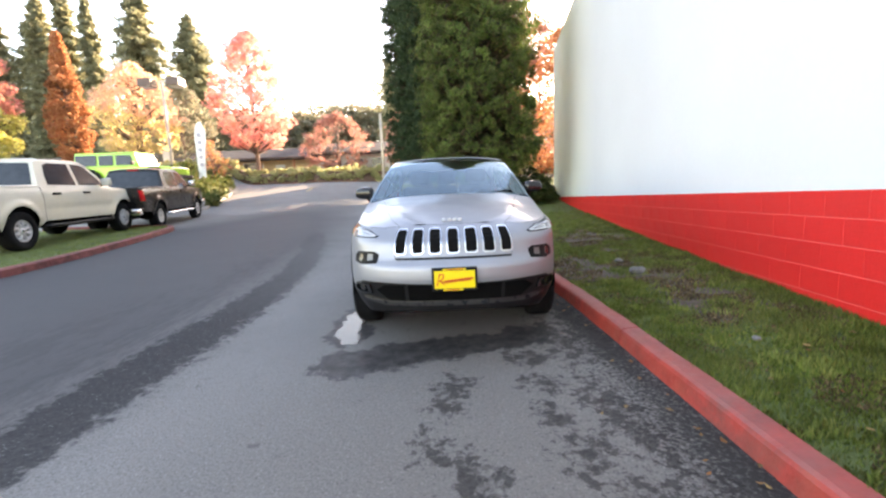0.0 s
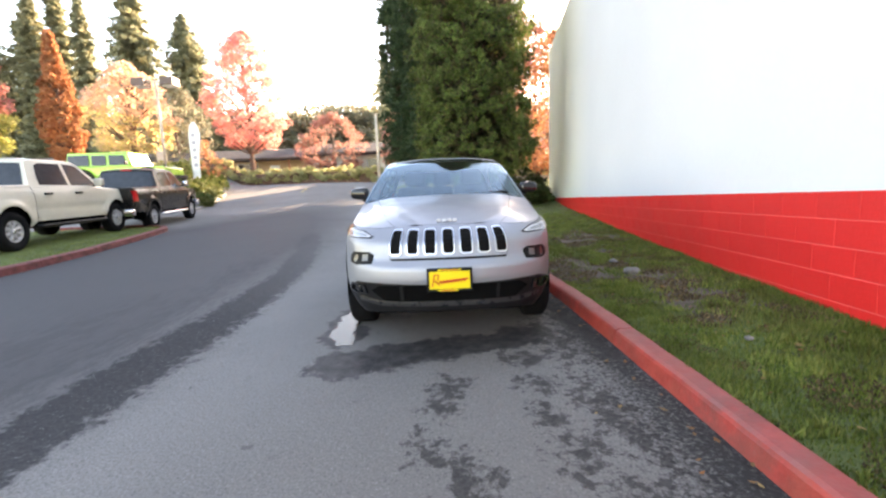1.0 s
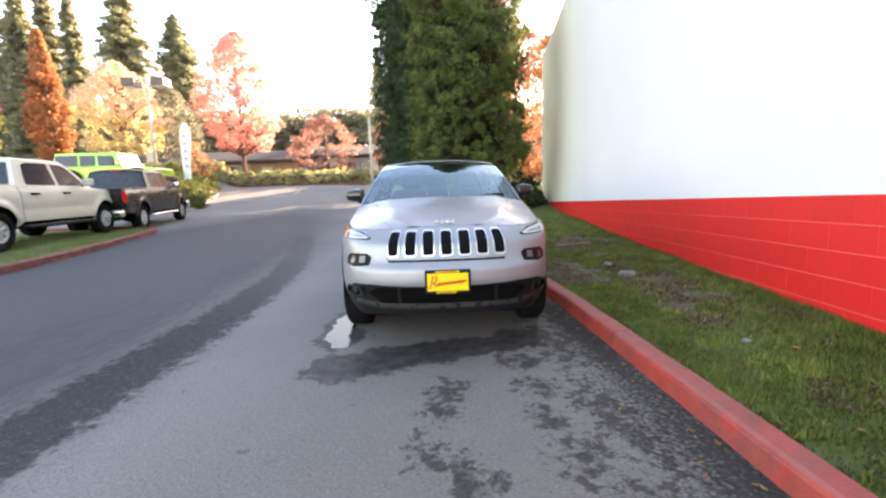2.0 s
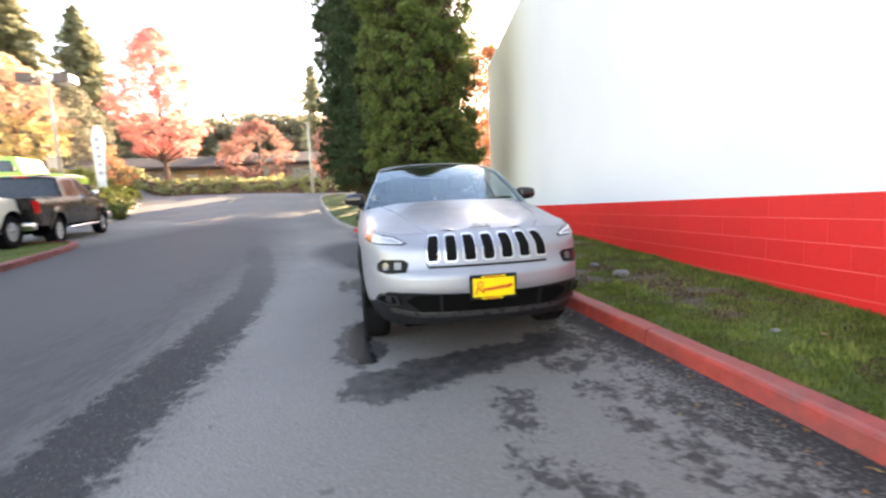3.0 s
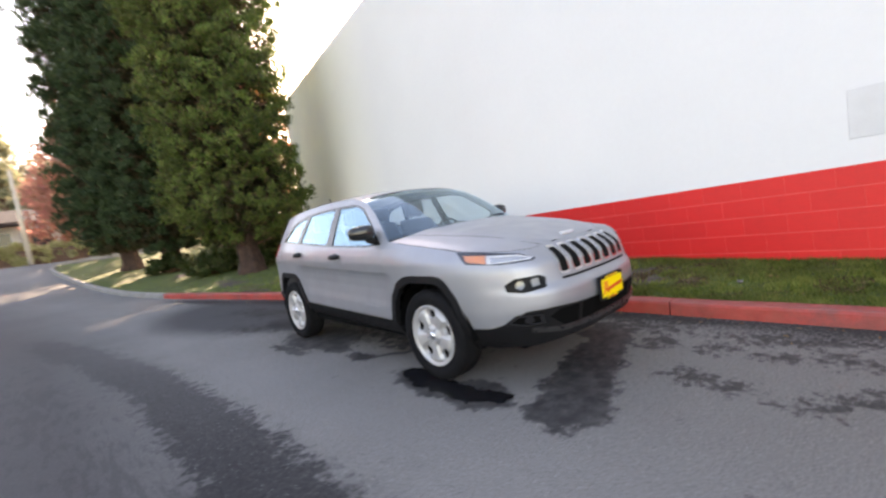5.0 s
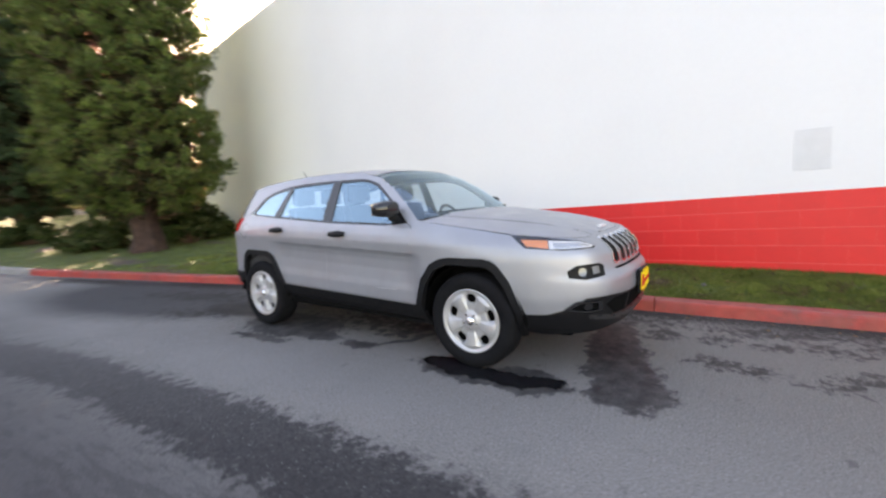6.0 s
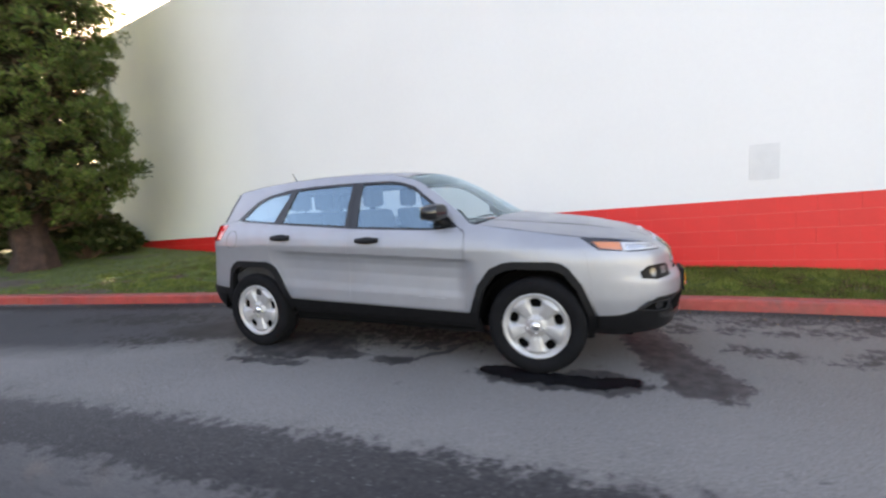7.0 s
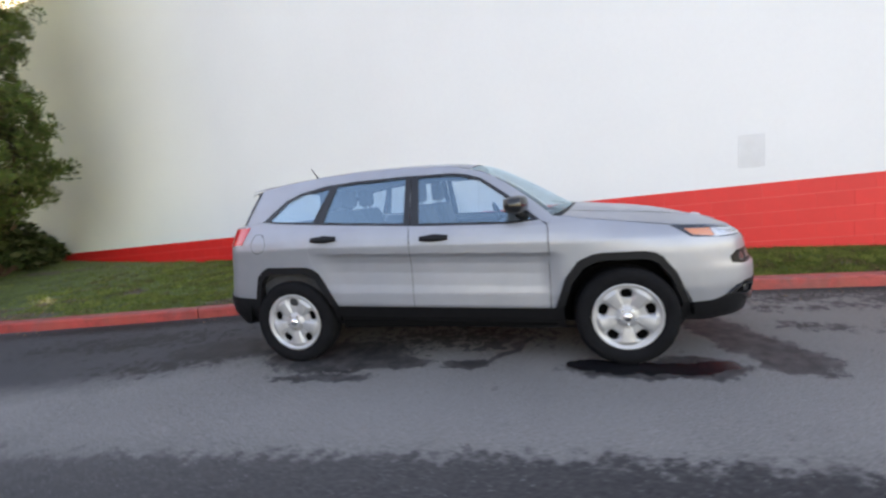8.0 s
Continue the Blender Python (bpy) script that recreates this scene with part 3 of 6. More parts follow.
# lawn between the kerb and the wall
def lawn_z(x, y, u):
    return ground_z(x, y) + 0.105 + (0.13 * smooth01(u) if y < 21 else 0.03 * u) + 0.018 * noise.noise(Vector((x * 1.7, y * 1.7, 0)))


def bare(x, y):
    """How bare of grass the soil is, 0 to 1."""
    v = noise.noise(Vector((x * 0.9, y * 0.55, 3.0))) + 0.5 * noise.noise(Vector((x * 2.3, y * 2.3, 5.0)))
    path = 1 - min(1, abs(x - wall_x(y) + 0.85) / 0.90)
    edge = 1 - min(1, math.hypot((x - 1.75) / 0.45, (y - 5.6) / 1.6))
    return smooth01((v - 0.22) * 1.9 + 1.5 * path * smooth01((y - 2.2) / 1.0) * (1 - smooth01((y - 8.5) / 1.5)) + 1.3 * edge + 0.9 * smooth01((y - 6.5) / 1.5) * (1 - smooth01((y - 11.0) / 1.5)) * (1 - min(1, abs(x - table(y, KY, KX) - 0.45) / 0.35)))


lv, lf, lb = [], [], []
rows = list(np.arange(-9, 20.3, 0.2)) + list(np.arange(20.4, 31.4, 0.5))
cols = 30
for y in rows:
    a = table(y, KY, KX) + 0.15
    b = wall_x(y) + 0.12 if y < 20.2 else 26.0
    for i in range(cols):
        u = (i / (cols - 1)) ** (1.0 if y < 20.2 else 1.8)
        x = a + (b - a) * u
        lv.append((x, y, lawn_z(x, y, u)))
        lb.append(bare(x, y))
for j in range(len(rows) - 1):
    for i in range(cols - 1):
        lf.append((j * cols + i, j * cols + i + 1, (j + 1) * cols + i + 1, (j + 1) * cols + i))
lawn = tagged(raw("lawn", lv, lf, M_LAWN, smooth=True), "mown lawn strip with bare muddy patches", "lawn", kind="structure")
mud = lawn.data.attributes.new("mud", "FLOAT", "POINT")
mud.data.foreach_set("value", lb)


def blades(name, count, place, label, size=(0.014, 0.034), material=None, wide=(0.003, 0.0075)):
    rng = random.Random(7)
    verts, faces = [], []
    for _ in range(count):
        got = place(rng)
        if got is None:
            continue
        x, y, z, k = got
        h = rng.uniform(*size) * k
        a = rng.uniform(0, math.tau)
        w = rng.uniform(*wide)
        lean = rng.uniform(0.1, 0.8) * h
        b = rng.uniform(0, math.tau)
        n = len(verts)
        verts += [(x - math.cos(a) * w, y - math.sin(a) * w, z - 0.01), (x + math.cos(a) * w, y + math.sin(a) * w, z - 0.01), (x + math.cos(b) * lean, y + math.sin(b) * lean, z + h)]
        faces.append((n, n + 1, n + 2))
    return tagged(raw(name, verts, faces, material or M_GRASS), label, "grass", kind="stuff")


def on_lawn(rng):
    y = rng.uniform(-0.5, 12) if rng.random() < 0.8 else rng.uniform(12, 30)
    a = table(y, KY, KX) + 0.15
    b = wall_x(y) if y < 20.2 else 9.0
    u = rng.random()
    x = a + (b - a) * u
    if rng.random() < 0.06 and y < 12:
        x = wall_x(y) - abs(rng.gauss(0, 0.05)) - 0.01
        return x, y, lawn_z(x, y, 1.0), 1.9
    thin = 0.5 + 0.5 * noise.noise(Vector((x * 4.5, y * 4.5, 2.0)))
    if rng.random() < max(bare(x, y) * 0.975, 0.55 * smooth01((thin - 0.42) * 4)):
        return None
    tall = 0.75 + 0.7 * smooth01(noise.noise(Vector((x * 2.2, y * 2.2, 7.0))) * 1.6 + 0.4)
    return x, y, lawn_z(x, y, u if y < 20.2 else 0), tall if y < 12 else 1.6


blades("grass", 210000, on_lawn, "short green lawn grass")


def in_tufts(rng):
    """Coarse bright weeds that grow in clumps."""
    y = rng.uniform(-0.5, 13)
    a = table(y, KY, KX) + 0.15
    x = a + (wall_x(y) - a) * rng.random()
    n1 = noise.noise(Vector((x * 5.5, y * 5.5, 11.0))) + 0.6 * noise.noise(Vector((x * 1.3, y * 1.3, 4.0)))
    if n1 < 0.24 or rng.random() < bare(x, y) * 0.9:
        return None
    return x, y, lawn_z(x, y, (x - a) / (wall_x(y) - a)), 0.8 + n1


def on_mud(rng):
    """Clods and dead clippings, most of them where the soil is bare."""
    y = rng.uniform(-0.5, 13)
    a = table(y, KY, KX) + 0.15
    x = a + (wall_x(y) - a) * rng.random()
    if noise.noise(Vector((x * 3.1, y * 3.1, 21.0))) < 0.10 - 0.25 * bare(x, y):
        return None
    return x, y, lawn_z(x, y, (x - a) / (wall_x(y) - a)) + 0.004, 0.6


blades("weed_tufts", 90000, in_tufts, "bright yellow-green weeds in the lawn", (0.022, 0.050), M_TUFT, (0.005, 0.013))
blades("dry_clippings", 60000, on_mud, "brown clippings and crumbs of soil on the lawn", (0.012, 0.030), M_STRAW, (0.005, 0.014))


def litter_place(rng):
    y = rng.uniform(-0.5, 12)
    if rng.random() < 0.5:
        x = table(y, KY, KX) - abs(rng.gauss(0, 0.18)) - 0.01
        return x, y, ground_z(x, y) + 0.012, 0.35
    a, b = table(y, KY, KX) + 0.2, wall_x(y)
    u = rng.random()
    return a + (b - a) * u, y, lawn_z(a + (b - a) * u, y, u) + 0.02, 0.5


def litter(count):
    rng = random.Random(11)
    verts, faces = [], []
    for _ in range(count):
        x, y, z, k = litter_place(rng)
        s, a = rng.uniform(0.008, 0.022), rng.uniform(0, math.tau)
        n = len(verts)
        for q, r in ((0, 1.3), (1.5, 0.7), (3.1, 1.2), (4.6, 0.7)):
            verts.append((x + math.cos(a + q) * s * r, y + math.sin(a + q) * s * r, z + rng.uniform(0, 0.012)))
        faces.append((n, n + 1, n + 2, n + 3))
    tagged(raw("leaf_litter", verts, faces, M_LITTER), "small brown fallen leaves", "leaf litter", kind="stuff")


litter(300)

# stones lying on the lawn
for sx, sy, r in ((2.34, 4.72, 0.10), (2.12, 2.55, 0.03), (2.45, 5.5, 0.06)):
    b = bmesh.new()
    bmesh.ops.create_icosphere(b, subdivisions=2, radius=r)
    for v in b.verts:
        v.co *= 1 + 0.25 * noise.noise(v.co * 14 + Vector((sx, sy, 0)))
        v.co.z *= 0.55
    u = (sx - 1.5) / (wall_x(sy) - 1.5)
    ob = part("stone", b, M_STONE)
    ob.location = (sx, sy, lawn_z(sx, sy, u) + r * 0.3)
    tagged(ob, "small grey stone lying in the grass", "stone", "stones on the lawn")

# ---- building with the white and red wall ----
WALL_END, WALL_START, WALL_TOP = 20.1, -14.0, 7.25
wall_dir = Vector((0.155, 1.0, 0)).normalized()
wall_turn = math.degrees(math.atan2(wall_dir.y, wall_dir.x))  # local x runs along the wall, local y into the building
SLOPE = -0.031


def red_top(y):
    return 1.22 + SLOPE * y


wall_m = pose(wall_x(0), 0, 0, 0, 0, wall_turn)  # local -y faces ... the lawn side is local +y
along = math.sqrt(1 + 0.155 ** 2)


def wall_solid(x0, x1, low, high, thick, front):
    """A slab along the wall; low and high are heights at its two ends."""
    b = bmesh.new()
    vs = [b.verts.new((x, f, z)) for x, lo, hi in ((x0, low[0], high[0]), (x1, low[1], high[1])) for f in (front, front - thick) for z in (lo, hi)]
    for q in ((0, 1, 5, 4), (2, 6, 7, 3), (0, 4, 6, 2), (1, 3, 7, 5), (0, 2, 3, 1), (4, 5, 7, 6)):
        b.faces.new([vs[i] for i in q])
    bmesh.ops.recalc_face_normals(b, faces=b.faces[:])
    return b


a0, a1 = WALL_START * along, WALL_END * along
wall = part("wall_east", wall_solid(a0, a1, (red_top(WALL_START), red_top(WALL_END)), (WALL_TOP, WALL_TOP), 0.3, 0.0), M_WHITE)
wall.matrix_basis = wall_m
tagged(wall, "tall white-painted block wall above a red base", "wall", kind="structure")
base = part("wall_base", wall_solid(a0, a1, (-0.3, -0.3), (red_top(WALL_START), red_top(WALL_END)), 0.3, -0.004), M_MORTAR)
base.matrix_basis = wall_m
tagged(base, "red-painted concrete block base of the white wall", "wall", kind="structure")
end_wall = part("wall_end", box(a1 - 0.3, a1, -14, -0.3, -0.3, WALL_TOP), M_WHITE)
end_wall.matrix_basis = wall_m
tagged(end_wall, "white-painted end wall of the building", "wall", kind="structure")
roof = part("roof", box(a0, a1 - 0.3, -14, -0.3, WALL_TOP - 0.4, WALL_TOP - 0.2), M_KERB_GREY)
roof.matrix_basis = wall_m
tagged(roof, "flat roof of the white building", "roof", kind="structure")
patch = part("wall_patch", box(1.42 * along, 1.73 * along, 0.001, 0.006, 1.41, 1.86, 0.002, 1), M_PATCH)
patch.matrix_basis = wall_m
tagged(patch, "square of greyer touch-up paint on the white wall", "paint patch", kind="structure")

# ---- trees ----
def leaf_cloud(clumps, per, size, flat=0.5, rng=None, droop=0.0, long=1.7):
    """Many small leaves round the clumps' centres, as vertex and face arrays. clumps: x, y, z, radius."""
    rs = np.random.RandomState(rng)
    c = np.repeat(np.asarray(clumps, float), per, axis=0)
    n = len(c)
    d = rs.normal(size=(n, 3))
    d /= np.linalg.norm(d, axis=1)[:, None]
    r = c[:, 3] * rs.uniform(0.25, 1.0, n) ** 0.6
    p = c[:, :3] + d * r[:, None] * np.array([1, 1, flat])
    p[:, 2] -= droop * rs.uniform(0, 1, n) * c[:, 3]
    u = rs.normal(size=(n, 3))
    u[:, 2] = u[:, 2] * 0.6 - droop
    u /= np.linalg.norm(u, axis=1)[:, None]
    w = np.cross(u, rs.normal(size=(n, 3)))
    w /= np.linalg.norm(w, axis=1)[:, None]
    s = size * rs.uniform(0.6, 1.3, n)[:, None]
    v = np.stack([p - u * s * long / 2, p + w * s / 2, p + u * s * long / 2, p - w * s / 2], axis=1).reshape(-1, 3)
    f = np.arange(n * 4).reshape(n, 4)
    return v, f


def cloud_mesh(name, v, f, material, parent=None, label=""):
    me = bpy.data.meshes.new(name)
    me.vertices.add(len(v))
    me.vertices.foreach_set("co", np.ascontiguousarray(v, dtype=np.float32).ravel())
    me.loops.add(f.size)
    me.loops.foreach_set("vertex_index", f.ravel().astype(np.int32))
    me.polygons.add(len(f))
    me.polygons.foreach_set("loop_start", np.arange(0, f.size, f.shape[1], dtype=np.int32))
    me.polygons.foreach_set("loop_total", np.full(len(f), f.shape[1], dtype=np.int32))
    me.update(calc_edges=True)
    me.materials.append(material)
    ob = new(name, me)
    ob.parent = parent
    return tagged(ob, label)


def spray_cloud(clumps, per, size, seed, long=3.2, lift=0.55):
    """Feathery tufts: narrow sprays that stand out of each clump's centre, turned upwards. clumps: x, y, z, radius."""
    rs = np.random.RandomState(seed)
    c = np.repeat(np.asarray(clumps, float), per, axis=0)
    n = len(c)
    d = rs.normal(size=(n, 3))
    d[:, 2] += 0.35
    d /= np.linalg.norm(d, axis=1)[:, None]
    r = c[:, 3] * rs.uniform(0.45, 1.0, n) ** 0.5
    p = c[:, :3] + d * r[:, None] * np.array([0.85, 0.85, 1.1])
    u = d + rs.normal(size=(n, 3)) * 0.38
    u[:, 2] += lift
    u /= np.linalg.norm(u, axis=1)[:, None]
    w = np.cross(u, rs.normal(size=(n, 3)))
    w /= np.linalg.norm(w, axis=1)[:, None]
    s = size * rs.uniform(0.6, 1.35, n)[:, None]
    v = np.stack([p - u * s * long * 0.5, p + w * s * 0.5 + u * s * 0.4, p + u * s * long * 0.5, p - w * s * 0.5 + u * s * 0.4], axis=1).reshape(-1, 3)
    return v, np.arange(n * 4).reshape(n, 4)


def column_tree(x, y, height, radius, clear, seed, clumps=620, per=44, leaf=0.034, trunk=0.3, material=None, name="cedar_tree", label="", category="tree", group="", lobe=0.40, taper=0.6, core=110, long=3.2, gap=0.50, tufts=8, core_clumps=620):
    """A tall narrow evergreen: fluted trunk, short limbs, a crown of upright feathery tufts with gaps."""
    rng = random.Random(seed)
    z0 = ground_z(x, y) + (0.1 if x > -4 else 0.0)
    t = thing(name, label, category, (x, y, z0), group=group)
    rings = [(0, 0, -0.2)] + [(0.02 * math.sin(k), 0.02 * math.cos(k * 1.3), 0.08 + 0.16 * k) for k in range(9)] + [(0, 0.04, height * 0.5), (0, 0, height * 0.97)]
    radii = [trunk * 1.6] + [trunk * (1.0 + 0.42 * math.exp(-k * 0.6)) for k in range(9)] + [trunk * 0.6, 0.03]
    b = tube(rings, radii, 36)
    for v in b.verts:
        if v.co.z < 1.6:
            ang = math.atan2(v.co.y, v.co.x)
            k = 1 + 0.10 * math.sin(ang * 5 + seed) + 0.05 * math.sin(ang * 11 + seed * 2 + v.co.z) + 0.07 * noise.noise(Vector((math.cos(ang) * 4, math.sin(ang) * 4, v.co.z * 1.2 + seed)))
            v.co.x *= k
            v.co.y *= k
    part("trunk", b, M_CEDARBARK, t, smooth=True)

    def prof(h):
        u = (h - clear) / (height - clear)
        return radius * min(1.0, 0.55 + u * 7.0) * (1 - max(0, (u - taper) / (1 - taper)) ** 1.4)

    cl, limbs, boughs, tries = [], None, [], 0
    cell, taken = gap, {}
    while len(boughs) < clumps and tries < clumps * 14:
        tries += 1
        h = clear + (height - clear) * (rng.random() ** 1.15)
        a = rng.uniform(0, math.tau)
        bulge = 1 + 0.13 * noise.noise(Vector((math.cos(a) * 1.6, math.sin(a) * 1.6, h * 0.55 + seed)))
        rr = prof(h) * bulge * (0.80 + 0.22 * rng.random())
        c = Vector((math.cos(a) * rr, math.sin(a) * rr, h))
        key = tuple(int(math.floor(q / cell)) for q in c)
        near = (taken.get((key[0] + i, key[1] + j, key[2] + k)) for i in (-1, 0, 1) for j in (-1, 0, 1) for k in (-1, 0, 1))
        if any(q is not None and (q - c).length < gap for q in near):
            continue
        taken[key] = c
        boughs.append(c)
        # one bough end: tufts spread sideways and upwards round its middle
        big = lobe * rng.uniform(0.7, 1.25) * (0.6 + 0.4 * min(1, prof(h) / radius))
        for _ in range(tufts):
            d = Vector((rng.gauss(0, 1), rng.gauss(0, 1), rng.gauss(0, 1))).normalized() * big * rng.random() ** 0.4
            cl.append((c.x + d.x, c.y + d.y, c.z + d.z * 0.62 + 0.10 * big * math.cos(d.x * 9), big * rng.uniform(0.28, 0.50)))
        if len(boughs) % 4 == 0:
            limbs = tube([(0, 0, h - 0.25 * rr), (c.x * 0.5, c.y * 0.5, h - 0.16 * rr), (c.x * 0.95, c.y * 0.95, h - 0.02)], [0.05, 0.035, 0.012], 4, limbs, cap=False)
    tagged(part("branchwork", limbs, M_BARK, t), kind="stuff")
    v, f = spray_cloud(cl, per, leaf, seed, long)
    cloud_mesh("crown", v, f, material or M_CEDAR, t)
    # Brown inner twigs, darkened for the shade between tufts and dense against sun leaks.
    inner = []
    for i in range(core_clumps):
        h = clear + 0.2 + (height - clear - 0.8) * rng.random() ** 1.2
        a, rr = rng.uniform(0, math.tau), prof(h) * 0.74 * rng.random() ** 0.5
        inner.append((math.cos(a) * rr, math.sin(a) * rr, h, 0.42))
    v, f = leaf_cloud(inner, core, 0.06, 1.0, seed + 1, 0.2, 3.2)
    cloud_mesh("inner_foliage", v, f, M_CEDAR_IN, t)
    return t


GROUP_CEDAR = "row of cedars at the lawn's edge"
column_tree(1.60, 15.7, 17.0, 1.98, 1.15, 3, clumps=900, per=46, leaf=0.028, long=4.4, core=120, gap=0.46, lobe=0.36, label="tall dense green cedar with brown fluted trunk, on the lawn", group=GROUP_CEDAR)
column_tree(0.50, 21.6, 19.0, 1.90, 1.0, 5, clumps=620, per=32, leaf=0.05, core=150, gap=0.55, lobe=0.42, material=M_CEDAR_SHADED, label="tall dense green cedar on the lawn, backlit shade put into its leaf colour", group=GROUP_CEDAR)
column_tree(-0.60, 24.8, 19.5, 1.90, 1.0, 8, clumps=620, per=32, leaf=0.05, core=150, gap=0.55, lobe=0.42, material=M_CEDAR_SHADED, label="tall dense green cedar on the lawn, backlit shade put into its leaf colour", group=GROUP_CEDAR)


def broad_tree(x, y, height, width, clear, seed, material, label, clumps=150, per=60, leaf=0.28, trunk=0.2, shape="oval", lobe=0.8, name="maple_tree", group="autumn trees", below=None):
    """A leafy tree: trunk, forked limbs, a crown of clumps with an uneven outline."""
    rng = random.Random(seed)
    t = thing(name, label, "tree", (x, y, ground_z(x, y) - 0.05), group=group)
    b = tube([(0, 0, -0.3), (0, 0, 0.3), (0.05, 0.02, clear), (0, 0, height * 0.85)], [trunk * 1.4, trunk, trunk * 0.85, 0.03], 10)
    cl = []
    for i in range(clumps):
        u = rng.random()
        h = clear + (height - clear) * u
        if shape == "oval":
            w = math.sin(math.pi * (0.08 + 0.92 * u) ** 0.75) ** 0.7
        elif shape == "column":
            w = (0.3 + 0.7 * smooth01(u / 0.34)) * (1 - max(0, (u - 0.36) / 0.64) ** 1.15)
        elif shape == "tall":
            w = min(1.0, 0.62 + u * 1.6) * (1 - max(0, (u - 0.30) / 0.70) ** 2.6 * 0.78) * (1 - max(0, (u - 0.88) / 0.12) * 0.5)
        elif shape == "cone":
            w = (1 - u) ** 0.75 * min(1, 0.5 + u * 5)
        else:
            w = min(1.0, 0.45 + u * 2.2) * (1 - max(0, (u - 0.5) / 0.5) ** 1.7)
        a = rng.uniform(0, math.tau)
        bulge = 1 + 0.25 * noise.noise(Vector((math.cos(a) * 1.5, math.sin(a) * 1.5, h * 0.35 + seed)))
        rr = width / 2 * w * bulge * (0.35 + 0.65 * rng.random() ** 0.5)
        cl.append((math.cos(a) * rr, math.sin(a) * rr, h, lobe * rng.uniform(0.6, 1.2)))
        if i % 6 == 0:
            tube([(0, 0, max(clear * 0.8, h - 0.8 * rr)), (math.cos(a) * rr * 0.6, math.sin(a) * rr * 0.6, h - 0.25 * rr), (math.cos(a) * rr, math.sin(a) * rr, h)], [0.06, 0.04, 0.012], 4, b, cap=False)
    part("trunk", b, M_BARK, t, smooth=True)
    mid = clear + (height - clear) * 0.42
    for nm, mt, keep in (("crown", material, [c for c in cl if below is None or c[2] + c[0] * 0.25 > mid]), ("lower_crown", below, [c for c in cl if below is not None and c[2] + c[0] * 0.25 <= mid])):
        if keep:
            v, f = leaf_cloud(keep, per, leaf, 0.8, seed, 0.1)
            cloud_mesh(nm, v, f, mt, t)
    return t


broad_tree(-16.3, 39.5, 12.9, 6.6, 3.0, 21, M_PINKRED, "tall maple in pink and red autumn leaf behind the hedge", clumps=430, per=52, leaf=0.12, lobe=0.5, shape="tall")
broad_tree(-27.5, 47.5, 10.5, 7.0, 2.0, 41, M_HAZED_WOODS, "olive green tree behind the shops", clumps=170, per=45, leaf=0.17, lobe=0.7)
broad_tree(-24.0, 35.5, 8.9, 6.4, 2.2, 22, M_PEACHLEAF, "maple with yellow leaves turning pale orange on top", clumps=300, per=56, leaf=0.12, lobe=0.5, below=M_YELLOWLEAF)
broad_tree(-19.6, 23.6, 8.3, 2.0, 0.9, 23, M_ORANGE, "narrow columnar tree with rusty orange leaves", clumps=700, per=45, leaf=0.075, lobe=0.2, shape="column")
broad_tree(-24.3, 22.6, 9.4, 4.8, 1.7, 24, M_MIXLEAF, "tree turning from yellow-green below to red on top", clumps=260, per=90, leaf=0.11, lobe=0.5, below=M_LIMELEAF)
broad_tree(-9.4, 42.0, 6.6, 7.4, 1.7, 25, M_RUSTLEAF, "low spreading tree with sparse rust pink leaves", clumps=150, per=36, leaf=0.13, lobe=0.55)
broad_tree(9.5, 31.5, 10.5, 6.5, 1.0, 26, M_ORANGE, "orange-leaved tree behind the white building", clumps=200, per=32, leaf=0.15)
broad_tree(8.6, 35.0, 12.0, 6.5, 1.4, 29, M_RUSTLEAF, "sparse unseen rust-leaved tree added behind the cedars for shade", clumps=190, per=26, leaf=0.16)
# Next three stand unseen behind the cedars, placed to shade road and pickups.
broad_tree(5.0, 37.0, 16.0, 8.0, 6.2, 27, M_RUSTLEAF, "tall unseen rust-leaved tree added behind the cedars for shade", clumps=240, per=70, leaf=0.20)
broad_tree(-1.4, 38.4, 9.0, 5.2, 1.2, 33, M_RUSTLEAF, "unseen rust-leaved tree added behind the cedars for shade", clumps=170, per=60, leaf=0.18)
broad_tree(1.6, 38.2, 15.5, 7.5, 1.4, 28, M_RUSTLEAF, "tall unseen rust-leaved tree added behind the cedars for shade", clumps=240, per=70, leaf=0.20)
broad_tree(-15.1, 29.2, 3.1, 1.9, 0.7, 30, M_ORANGE, "small orange-leaved tree beside the flag", clumps=60, per=16, leaf=0.08, lobe=0.32, trunk=0.05)


def fir(x, y, height, width, seed, clear=2.0, per=30, tiers=56, leaf=0.27, label="tall green fir in the distance"):
    """A tall fir with drooping boughs of uneven length and gaps between them."""
    rng = random.Random(seed)
    t = thing("fir_tree", label, "tree", (x, y, ground_z(x, y) - 0.2), group="firs behind the shops")
    b = tube([(0, 0, 0), (0, 0, height * 0.6), (0, 0, height)], [0.35, 0.2, 0.03], 8)
    cl = []
    for k in range(tiers):
        u = (k + rng.uniform(-0.5, 0.5)) / (tiers - 1)
        h = clear + (height - clear) * min(1, max(0, u))
        for i in range(9):
            r = (width / 2 * (1 - min(1, max(0, u))) ** 0.62 + 0.25) * rng.uniform(0.4, 1.1)
            a = rng.uniform(0, math.tau)
            hj = h + rng.uniform(-0.8, 0.8)
            for q in (0.25, 0.5, 0.75, 1.0):
                cl.append((math.cos(a) * r * q, math.sin(a) * r * q, hj + 0.10 * r * q - 0.26 * r * q * q, 0.32 + 0.16 * r * (1.15 - q * 0.7)))
    part("trunk", b, M_BARK, t)
    v, f = leaf_cloud(cl, per if y > 70 else 6, leaf, 0.7, seed, 0.3)
